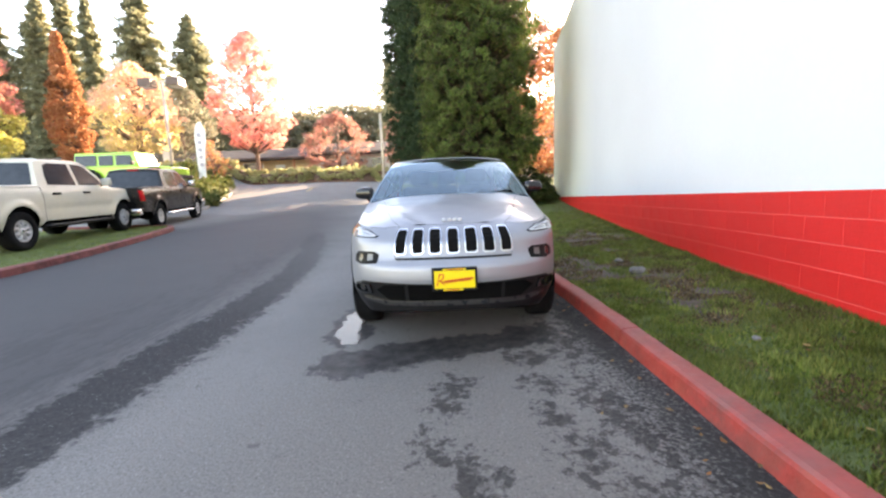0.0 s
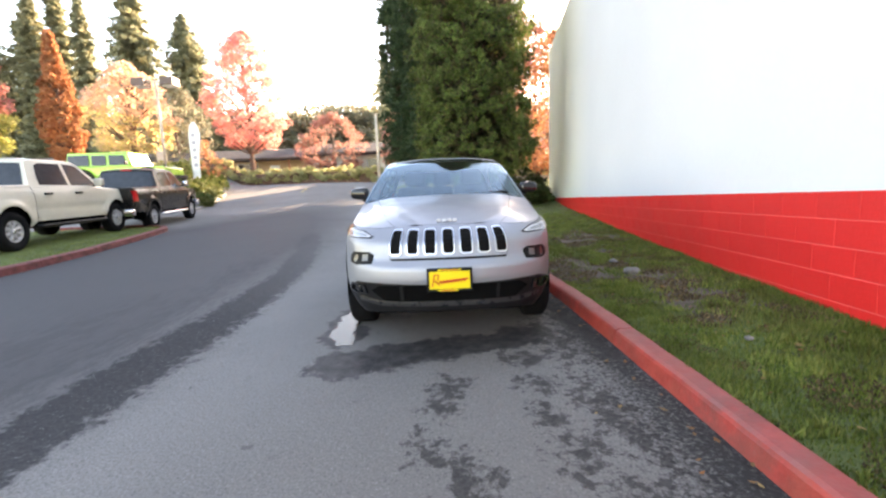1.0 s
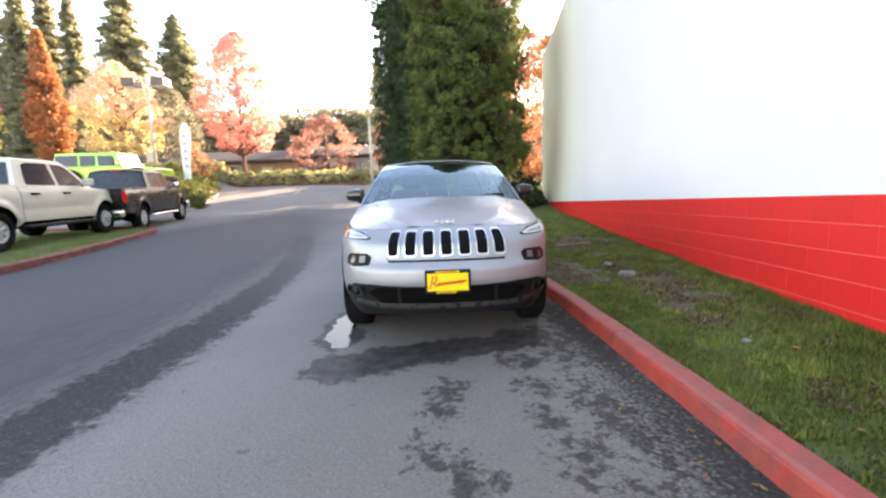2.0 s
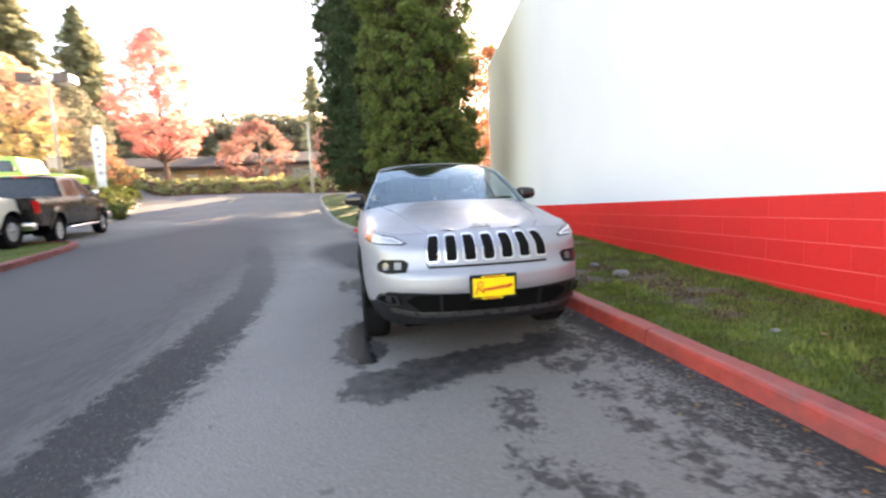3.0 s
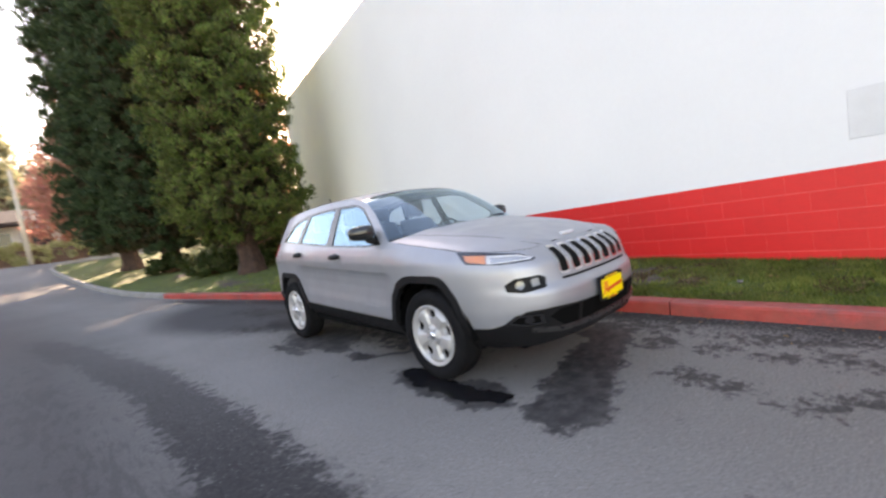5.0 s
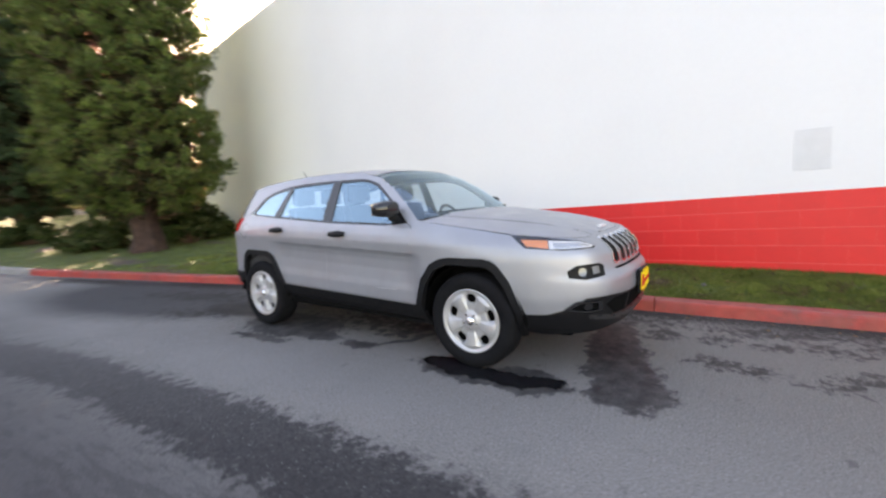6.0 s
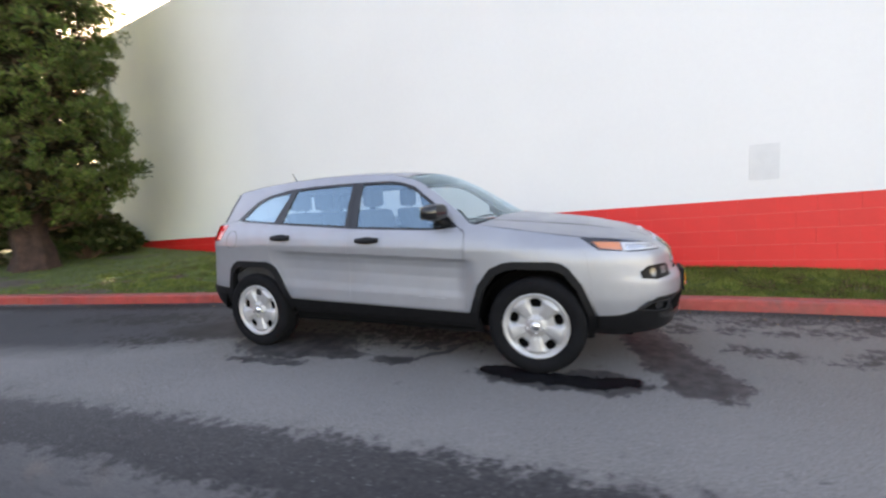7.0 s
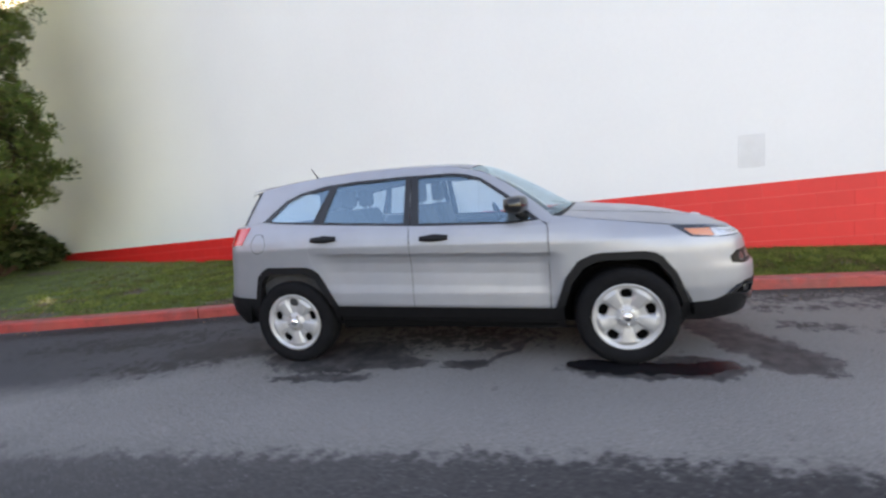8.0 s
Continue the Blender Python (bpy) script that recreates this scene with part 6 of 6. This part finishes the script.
    bmesh.ops.recalc_face_normals(b, faces=b.faces[:])
    edges = [e for e in b.edges if len(e.link_faces) == 1]
    ext = bmesh.ops.extrude_edge_only(b, edges=edges)["geom"]
    for v in ext:
        if isinstance(v, bmesh.types.BMVert):
            v.co.x -= sg * 0.03
    bmesh.ops.recalc_face_normals(b, faces=b.faces[:])
    rim = part("rim", b, rim_mat or M_RIM, w, smooth=True)
    for k in range(5 if fine > 1 else 0):
        la = math.tau * (k + 0.5) / 5 + math.pi / 2
        nut = lathe([(0.001, sg * 0.020), (0.010, sg * 0.018), (0.012, 0.0)], 6)
        for v in nut.verts:
            v.co += Vector((sg * (hw * 0.62 + 0.016), rim_r * 0.235 * math.cos(la), rim_r * 0.235 * math.sin(la)))
        part("wheel_nut", nut, M_CHROME, w)
    # Dark disc added behind the rim so its windows look shaded.
    part("rim_backing", lathe([(0.001, sg * hw * 0.2), (rim_r * 0.97, sg * hw * 0.2), (rim_r * 0.97, -sg * hw * 0.5)], 32), M_DARK, w)
    part("hub_cap", lathe([(0.001, sg * (hw * 0.62 + 0.042)), (0.028, sg * (hw * 0.62 + 0.040)), (0.034, sg * (hw * 0.62 + 0.026))], 20), M_CHROME, w, smooth=True)
    return w


for sg in (1, -1):
    for ax in (1.02, 3.72):
        wheel(car, sg * 0.80, ax, 0.358, sg, 0.362, 0.245, 0.225, 5, fine=2)


# ---- other vehicles ----
def slab(profile, half, bevel=0.03, tumble=None, taper=None, segs=2):
    """A solid cut to a side profile of (y, z), with half width narrowed by height (tumble) and by length (taper)."""
    b = bmesh.new()
    f = b.faces.new([b.verts.new((0, y, z)) for y, z in profile])
    r = bmesh.ops.extrude_face_region(b, geom=[f])
    top = [g for g in r["geom"] if isinstance(g, bmesh.types.BMVert)]
    for v in b.verts:
        v.co.x = 1.0 if v in top else -1.0
    bmesh.ops.recalc_face_normals(b, faces=b.faces[:])
    for v in b.verts:
        w = half
        if tumble:
            w -= table(v.co.z, *tumble)
        if taper:
            w -= table(v.co.y, *taper)
        v.co.x *= w
    if bevel:
        bmesh.ops.bevel(b, geom=b.edges[:], offset=bevel, segments=segs, profile=0.6, affect="EDGES", clamp_overlap=True)
    return b


def side_plate(poly, half_at, off, thick=0.01):
    """A thin plate on one flank; half_at gives the flank's half width by height."""
    b = bmesh.new()
    sg = 1 if off > 0 else -1
    lo = [b.verts.new((sg * (half_at(z) + abs(off)), y, z)) for y, z in poly]
    hi = [b.verts.new((sg * (half_at(z) + abs(off) - thick), y, z)) for y, z in poly]
    b.faces.new(lo)
    n = len(poly)
    for k in range(n):
        b.faces.new((lo[k], hi[k], hi[(k + 1) % n], lo[(k + 1) % n]))
    bmesh.ops.recalc_face_normals(b, faces=b.faces[:])
    return b


def arch_cut(profile_low, ax, r, z, n=8):
    """Points of a wheel arch in a lower edge that runs towards the rear."""
    return [(ax - r * math.cos(math.pi * k / n), z + r * math.sin(math.pi * k / n)) for k in range(n + 1)]


def flank(name, poly, width_at, sg, material, parent, off=0.0, rim=0.012, label=""):
    me = cut_patch(poly, lambda a, c: Vector((sg * (width_at(a, c) + off), a, c)), 0.11, 0.06, rim, (0, 2.8, 0.7))
    me.materials.append(material)
    return part(name, me, material, parent, label)


def skin(name, rows, material, parent, n=9, power=2.4):
    """A crowned skin across a vehicle. rows: y and z of its edges, half width there, y and z on the middle line."""
    fine = []
    for a, c in zip(rows, rows[1:]):
        fine += [[a[i] + (c[i] - a[i]) * k / 5 for i in range(5)] for k in range(5)]
    fine.append(list(rows[-1]))
    verts, faces, m = [], [], 2 * n + 1
    for ye, ze, hw, ym, zm in fine:
        for k in range(-n, n + 1):
            w = 1 - abs(k / n) ** power
            verts.append((hw * k / n, ye + (ym - ye) * w, ze + (zm - ze) * w))
    for j in range(len(fine) - 1):
        for k in range(m - 1):
            faces.append((j * m + k, j * m + k + 1, (j + 1) * m + k + 1, (j + 1) * m + k))
    return raw(name, verts, faces, material, parent, smooth=True)


def pickup(x, y, turn, paint, label, length=5.85, zbase=0.0):
    """A crew-cab pickup; y = 0 at its nose, growing rearwards, as it stands turned."""
    t = thing("pickup_truck", label, "pickup truck", (x, y, zbase), turn, group="pickups parked by the island")
    fa, ra = 1.02, 4.60
    tum = ((0.4, 0.55, 0.75, 0.98, 1.10, 1.20, 1.28, 1.36, 1.90, 1.95), (0.06, 0.022, 0.008, 0.0, 0.006, 0.024, 0.055, 0.085, 0.245, 0.27))

    def width_at(a, c):
        w = 0.985 - soft_table(c, tum, 0.025)
        w -= 0.20 * max(0.0, 1 - a / 0.5) ** 2 + 0.05 * max(0.0, (a - 5.5) / 0.32) ** 2
        for ax in (fa, ra):
            d = math.hypot(a - ax, c - 0.45)
            w += 0.040 * math.exp(-((d - 0.50) / 0.085) ** 2) * smooth01((c - 0.45) / 0.2)
        w -= 0.016 * math.exp(-((c - 0.80) / 0.09) ** 2) * smooth01((a - 1.45) / 0.1) * (1 - smooth01((a - 3.9) / 0.1))
        return w

    def arch(ax, r):
        return [(ax + r * math.cos(radians(q)), 0.45 + r * math.sin(radians(q))) for q in range(0, 181, 20)]

    for sg in (1, -1):
        front, rear_a = arch(fa, 0.475), arch(ra, 0.475)
        flank("fender", [(0.02, 0.60), (0.0, 1.08), (0.10, 1.14), (0.5, 1.19), (1.2, 1.225), (1.44, 1.262), (1.515, 1.262), (1.515, 0.52)] + front, width_at, sg, paint, t)
        flank("front_door", [(1.523, 0.52), (1.523, 1.268), (2.676, 1.283), (2.676, 0.54)], width_at, sg, paint, t)
        flank("rear_door", [(2.684, 0.54), (2.684, 1.283), (3.90, 1.298), (3.90, 0.56)], width_at, sg, paint, t)
        flank("bed_side", [(3.93, 0.56), (3.93, 1.335), (5.80, 1.345), (5.82, 0.62), (5.2, 0.58)] + rear_a, width_at, sg, paint, t)
        flank("cab_frame", [(1.45, 1.268), (1.75, 1.56), (2.06, 1.82), (2.24, 1.90), (2.45, 1.922), (3.40, 1.925), (3.70, 1.885), (3.80, 1.70), (3.925, 1.305)], width_at, sg, paint, t, 0.001)
        for q in ([(1.66, 1.315), (1.88, 1.55), (2.12, 1.77), (2.25, 1.822), (2.60, 1.838), (2.62, 1.33)], [(2.72, 1.332), (2.72, 1.84), (3.36, 1.838), (3.50, 1.79), (3.60, 1.55), (3.63, 1.345)]):
            flank("side_window", q, width_at, sg, M_WINDOW, t, 0.007, 0.006)
        for hy in (2.50, 3.52):
            part("door_handle", box(sg * 0.985 - 0.03, sg * 0.985 + 0.022, hy - 0.11, hy + 0.11, 1.12, 1.17, 0.012), M_BLACK if paint is M_CREAM else paint, t)
        mr = part("mirror", box(sg * 1.09 - 0.10, sg * 1.09 + 0.10, 1.74, 1.90, 1.30, 1.50, 0.05, 3), paint if paint is M_CREAM else M_CHROME, t, smooth=True)
        part("mirror_arm", tube([(sg * 0.88, 1.78, 1.30), (sg * 1.03, 1.80, 1.34)], 0.03, 6), M_BLACK, mr)
        flank("tail_light", [(5.60, 0.93), (5.60, 1.25), (5.81, 1.26), (5.815, 0.93)], width_at, sg, M_REDLENS, t, 0.010, 0.02, "red tail light")
        part("running_board", tube([(sg * 0.97, 1.55, 0.43), (sg * 0.99, 1.7, 0.42), (sg * 0.99, 3.85, 0.44), (sg * 0.97, 4.0, 0.45)], 0.045, 8), M_CHROME if paint is M_BLACKPAINT else M_BLACK, t, smooth=True)
        for ax in (fa, ra):
            wheel(t, sg * 0.84, ax, 0.405, sg, 0.405, 0.225, 0.27, 8, M_RIM)
            part("wheel_well", box(min(sg * 0.55, sg * 0.90), max(sg * 0.55, sg * 0.90), ax - 0.47, ax + 0.47, 0.35, 0.93, 0.02), M_DARK, t)
    skin("bonnet", [(0.0, 1.08, 0.785, -0.05, 1.10), (0.10, 1.14, 0.84, 0.04, 1.20), (0.5, 1.19, 0.965, 0.45, 1.27), (1.2, 1.225, 0.957, 1.1, 1.32), (1.44, 1.262, 0.925, 1.25, 1.33)], paint, t)
    skin("windscreen", [(1.45, 1.268, 0.925, 1.22, 1.32), (1.75, 1.56, 0.84, 1.55, 1.60), (2.06, 1.82, 0.765, 1.93, 1.87)], M_WINDOW, t)
    skin("roof", [(2.06, 1.82, 0.765, 1.93, 1.87), (2.24, 1.90, 0.74, 2.16, 1.945), (2.45, 1.922, 0.73, 2.45, 1.97), (3.40, 1.925, 0.73, 3.40, 1.97), (3.70, 1.885, 0.742, 3.74, 1.93)], paint, t)
    skin("cab_back", [(3.70, 1.885, 0.742, 3.74, 1.93), (3.80, 1.70, 0.80, 3.83, 1.70), (3.925, 1.305, 0.91, 3.93, 1.305), (3.93, 1.20, 0.95, 3.93, 1.20)], paint, t)
    skin("rear_glass", [(3.755, 1.83, 0.69, 3.79, 1.85), (3.825, 1.66, 0.735, 3.85, 1.66), (3.925, 1.36, 0.79, 3.945, 1.36)], M_WINDOW, t)
    part("brake_light", box(-0.16, 0.16, 3.72, 3.80, 1.885, 1.92, 0.008, 1), M_REDLENS, t, "red high brake light")
    part("bed_floor", box(-0.86, 0.86, 3.94, 5.75, 0.80, 0.84), M_DARK, t)
    for sg in (1, -1):
        part("bed_rail", box(min(sg * 0.84, sg * 0.925), max(sg * 0.84, sg * 0.925), 3.94, 5.80, 1.25, 1.348, 0.02), paint, t, smooth=True)
        part("bed_inner_side", box(min(sg * 0.84, sg * 0.87), max(sg * 0.84, sg * 0.87), 3.94, 5.78, 0.80, 1.26), M_DARK, t)
    part("tailgate", box(-0.90, 0.90, 5.74, 5.815, 0.66, 1.35, 0.025), paint, t, smooth=False)
    part("tailgate_badge", box(-0.30, 0.30, 5.814, 5.822, 1.05, 1.09), M_CHROME, t)
    part("rear_bumper", box(-0.95, 0.95, 5.79, 6.0, 0.52, 0.72, 0.05, 3), M_CHROME, t, "chrome rear bumper", smooth=True)
    part("front_bumper", box(-0.93, 0.93, -0.14, 0.15, 0.48, 0.74, 0.06, 3), M_CHROME, t, smooth=True)
    part("grille", box(-0.60, 0.60, -0.06, 0.04, 0.76, 1.07, 0.03), M_GLOSSBLACK, t)
    part("chassis", box(-0.55, 0.55, 0.4, 5.6, 0.38, 0.62, 0.03), M_DARK, t)
    part("cab_floor", box(-0.88, 0.88, 1.5, 3.9, 0.52, 1.20, 0.02), M_DARK, t)
    return t


def place_from_wheels(rear, front, fa, ra, half_track):
    """Nose place and turn of a vehicle from the ground places of the two wheels on its +y-facing right flank."""
    r, f = Vector(rear), Vector(front)
    d = (f - r).normalized()
    ang = math.degrees(math.atan2(d.y, d.x)) + 90  # local -y runs to the nose
    right = Vector((d.y, -d.x))
    axle = r - right * half_track
    nose = axle + d * ra
    return nose, ang


def ride_height(nose, ang, fa, ra):
    d = Vector((math.cos(math.radians(ang - 90)), math.sin(math.radians(ang - 90))))
    a, c = nose - d * fa, nose - d * ra
    return ground_z(a.x, a.y), ground_z(c.x, c.y)


def park(vehicle, nose, ang, fa, ra, lift=0.0):
    zf, zr = ride_height(nose, ang, fa, ra)
    pitch_ = math.degrees(math.atan2(zr - zf, ra - fa))
    z0_ = zf - (zr - zf) / (ra - fa) * fa + lift
    vehicle.matrix_basis = pose(nose.x, nose.y, z0_, 0, 0, ang) @ pose(0, 0, 0, pitch_, 0, 0)


n1, a1_ = place_from_wheels((-8.55, 8.65), (-9.05, 12.15), 1.02, 4.60, 0.97)
white_truck = pickup(0, 0, 0, M_CREAM, "cream crew-cab pickup parked on the grass island")
park(white_truck, n1, a1_, 1.02, 4.60, 0.10)
n2, a2_ = place_from_wheels((-9.0, 13.75), (-9.75, 17.25), 1.02, 4.60, 0.97)
black_truck = pickup(0, 0, 0, M_BLACKPAINT, "black crew-cab pickup parked beyond the grass island")
park(black_truck, n2, a2_, 1.02, 4.60, 0.0)


def offroader(nose, ang):
    t = thing("off_road_car", "lime green boxy off-road car parked behind the pickups", "car")
    half_at = lambda z: 0.82 - table(z, (0, 1.1, 1.8), (0.0, 0.0, 0.06))
    fa, ra = 0.75, 3.70
    low = [(0.1, 0.55)] + arch_cut(None, fa, 0.5, 0.5) + arch_cut(None, ra, 0.5, 0.5) + [(4.35, 0.6)]
    part("body", slab([(0.0, 0.70), (0.02, 1.08), (0.15, 1.14), (1.45, 1.20), (4.38, 1.20), (4.40, 0.7)][::-1] + low, 0.80, 0.03), M_GREENPAINT, t)
    part("cab", slab([(1.42, 1.19), (1.62, 1.78), (2.6, 1.82), (2.66, 1.19)], 0.80, 0.03, ((1.1, 1.85), (0.0, 0.08))), M_GREENPAINT, t)
    part("hard_top", slab([(1.60, 1.76), (1.66, 1.86), (4.30, 1.86), (4.38, 1.20), (2.64, 1.20), (2.60, 1.78)], 0.80, 0.03, ((1.1, 1.85), (0.0, 0.08))), M_GREENPAINT, t)
    for sg in (1, -1):
        for q in ([(1.66, 1.26), (1.80, 1.70), (2.45, 1.72), (2.45, 1.26)], [(2.58, 1.26), (2.58, 1.72), (3.22, 1.72), (3.22, 1.26)], [(3.34, 1.26), (3.34, 1.74), (4.25, 1.74), (4.30, 1.26)]):
            part("side_window", side_plate(q, half_at, sg * 0.006), M_WINDOW, t)
        part("fender_flare", tube([(sg * 0.90, ay, az) for ay, az in arch_cut(None, fa, 0.56, 0.5)], 0.08, 6), M_BLACK, t)
        part("fender_flare", tube([(sg * 0.90, ay, az) for ay, az in arch_cut(None, ra, 0.56, 0.5)], 0.08, 6), M_BLACK, t)
        part("mirror", box(sg * 0.98 - 0.1, sg * 0.98 + 0.1, 1.55, 1.65, 1.25, 1.42, 0.03), M_BLACK, t)
        for ax in (fa, ra):
            wheel(t, sg * 0.80, ax, 0.40, sg, 0.40, 0.22, 0.25, 5)
    part("front_bumper", box(-0.85, 0.85, -0.15, 0.1, 0.55, 0.75, 0.05), M_BLACK, t)
    park(t, Vector(nose), ang, fa, ra, -0.02)
    t.matrix_basis = t.matrix_basis @ Matrix.Scale(1.0, 4)


offroader((-12.4, 20.9), 92)


# ---- shops behind the hedge ----
def shops(x0, x1, y, seed, wall_mat, h, label):
    z = ground_z(-10, y) + 0.15
    t = thing("shop_building", label, "building", (0, 0, z), group="low shops along the street")
    part("wall", box(x0, x1, y, y + 12, -1.0, h, 0.02, 1), wall_mat, t)
    rf = bmesh.new()
    e = 1.3
    lowz, highz = h - 0.15, h + 1.35
    vs = [rf.verts.new(v) for v in ((x0 - 0.5, y - e, lowz), (x1 + 0.5, y - e, lowz), (x1 + 0.5, y - e, lowz + 0.22), (x0 - 0.5, y - e, lowz + 0.22), (x0 - 0.5, y + 3, highz), (x1 + 0.5, y + 3, highz), (x0 - 0.5, y + 12.5, highz), (x1 + 0.5, y + 12.5, highz), (x0 - 0.5, y + 12.5, lowz), (x1 + 0.5, y + 12.5, lowz))]
    for q in ((0, 1, 2, 3), (3, 2, 5, 4), (4, 5, 7, 6), (6, 7, 9, 8), (0, 8, 9, 1), (0, 3, 4, 6, 8), (1, 9, 7, 5, 2)):
        rf.faces.new([vs[i] for i in q])
    part("roof", rf, M_SHINGLE, t, "brown shingled mansard roof")
    rng = random.Random(seed)
    x = x0 + 0.6
    while x < x1 - 2.4:
        w = rng.uniform(1.2, 2.2)
        if rng.random() < 0.75:
            wd = part("window", box(x, x + w, y - 0.06, y - 0.01, 0.7, 2.3, 0.01, 1), M_WINDOW, t)
            part("window_frame", box(x - 0.08, x + w + 0.08, y - 0.04, y - 0.002, 0.6, 2.4), M_PALEWALL, wd)
        else:
            part("door", box(x, x + 0.95, y - 0.06, y - 0.005, 0.0, 2.1, 0.01, 1), M_BRICKRED if rng.random() < 0.5 else M_PALEWALL, t)
        x += w + rng.uniform(0.5, 1.6)
    k = x0 + 1.0
    while k < x1:
        part("post", box(k - 0.08, k + 0.08, y - e + 0.1, y - e + 0.26, -0.9, lowz + 0.05), M_BRICKRED, t)
        k += 3.4


shops(-52, -26, 45.5, 5, M_TAN, 2.7, "low tan shop with a brown shingled roof")
shops(-25.6, -12.2, 45.0, 6, M_TAN, 2.7, "low tan shop with a brown shingled roof and posts")
shops(-12.0, 2.5, 44.0, 7, M_PALEWALL, 2.9, "low pale shop with a brown shingled roof")
shops(4.5, 24, 45.0, 8, M_TAN, 2.7, "low tan shop with a brown shingled roof")


def parked_far(x, y):
    t = thing("parked_car", "dark car parked in front of the shops", "car", (x, y, ground_z(x, y)))
    part("body", slab([(0.0, 0.35), (0.0, 0.75), (1.0, 0.9), (3.6, 0.95), (4.2, 0.8), (4.2, 0.35)], 0.85, 0.06), M_BLACKPAINT, t)
    part("cabin", slab([(0.9, 0.88), (1.6, 1.40), (2.8, 1.42), (3.6, 0.92)], 0.80, 0.06, ((0.9, 1.4), (0.0, 0.15))), M_WINDOW, t)
    for sg in (1, -1):
        for ax in (0.8, 3.4):
            wheel(t, sg * 0.75, ax, 0.32, sg, 0.32, 0.2, 0.2, 5)


parked_far(-14.0, 38.5)


# ---- lamp post, flag, pole ----
def lamp_post(x, y, h):
    z = ground_z(x, y)
    t = thing("lamp_post", "tall pale lamp post with two brown box heads", "lamp post", (x, y, z))
    part("pole", tube([(0, 0, 0), (0, 0, h)], [0.11, 0.08], 12), M_POLE, t, smooth=True)
    part("base", lathe([(0.001, 0.55), (0.26, 0.55), (0.28, 0.0)], 16, "z"), M_KERB_GREY, t)
    part("arm", tube([(-0.75, 0, h - 0.1), (0.75, 0, h - 0.1)], 0.05, 8), M_POLE, t)
    for sg in (1, -1):
        hd = part("lamp_head", box(sg * 0.95 - 0.42, sg * 0.95 + 0.42, -0.45, 0.45, h - 0.42, h + 0.12, 0.05), M_LAMPBROWN, t)
        part("lamp_lens", box(sg * 0.95 - 0.34, sg * 0.95 + 0.34, -0.36, 0.36, h - 0.45, h - 0.423), M_FLAG, hd)


lamp_post(-18.3, 30.0, 6.6)


def feather_flag(x, y, h):
    z = ground_z(x, y)
    t = thing("feather_flag", "tall white feather flag with unreadable dark marks", "flag", (x, y, z))
    part("pole", tube([(0, 0, 0), (0, 0, h * 0.8), (0.12, 0, h * 0.97), (0.3, 0, h)], [0.025, 0.02, 0.012, 0.008], 8), M_POLE, t)
    vs, fs = [], []
    n = 16
    for k in range(n + 1):
        u = k / n
        zz_ = 0.5 + (h - 0.5) * u
        w = 0.75 * (0.55 + 0.45 * u) * (1 - max(0, (u - 0.75) / 0.25) ** 2 * 0.75)
        x0 = 0.02 + 0.25 * max(0, (u - 0.8) / 0.2) ** 2
        for j in range(4):
            q = j / 3
            vs.append((x0 + w * q, 0.06 * math.sin(u * 7 + q * 2) * q, zz_))
    for k in range(n):
        for j in range(3):
            fs.append((k * 4 + j, k * 4 + j + 1, k * 4 + j + 5, k * 4 + j + 4))
    cl_ = raw("cloth", vs, fs, M_FLAG, t, smooth=True)
    for k in range(5):
        zc_ = 1.2 + k * 0.45
        part("mark", box(0.18, 0.42, -0.075, -0.069, zc_, zc_ + 0.22), mat_ink, cl_)


mat_ink = mat("dark_ink", (0.40, 0.38, 0.44), 0.7, vary=0.1)
feather_flag(-14.9, 27.0, 3.9)


def street_pole(x, y, h):
    t = thing("street_pole", "pale slender street pole beside the hedge", "pole", (x, y, ground_z(x, y)))
    part("pole", tube([(0, 0, 0), (0, 0, h)], [0.13, 0.09], 10), M_POLE, t, smooth=True)
    part("pole_cap", lathe([(0.001, h + 0.05), (0.10, h + 0.03), (0.11, h)], 12, "z"), M_POLE, t)


street_pole(-4.1, 33.6, 5.2)
white_post = thing("sign_post", "short white sign board on a post by the shops", "sign", (-22.6, 36.6, ground_z(-22.6, 36.6)))
part("post", box(-0.05, 0.05, -0.05, 0.05, 0, 2.2, 0.01, 1), M_POLE, white_post)
part("board", box(-0.35, 0.35, -0.09, -0.05, 1.0, 2.2, 0.02), M_FLAG, white_post)

# ---- block courses of the red base ----
BLOCK_L, BLOCK_H, JOINT = 0.406, 0.203, 0.007


def block_mesh(length):
    b = box(0.0008, length - 0.0008, -0.30, 0.0, JOINT / 2, BLOCK_H - JOINT / 2, 0.002, 1)
    return mesh_of("block", b, M_RED)


full_block = block_mesh(BLOCK_L)
tilt = math.degrees(math.atan(SLOPE / along))
for c in range(5):
    start = a0 if c % 2 else a0 - BLOCK_L / 2
    n = int((a1 - start) / BLOCK_L)
    for k in range(n):
        ax = start + k * BLOCK_L
        if not (-2.0 < ax < 20.6):
            continue
        ob = new("block", full_block)
        ob.parent = base
        ob.matrix_basis = pose(ax, 0.0, red_top(0) + SLOPE / along * ax - (c + 1) * BLOCK_H, 0, -tilt, 0)
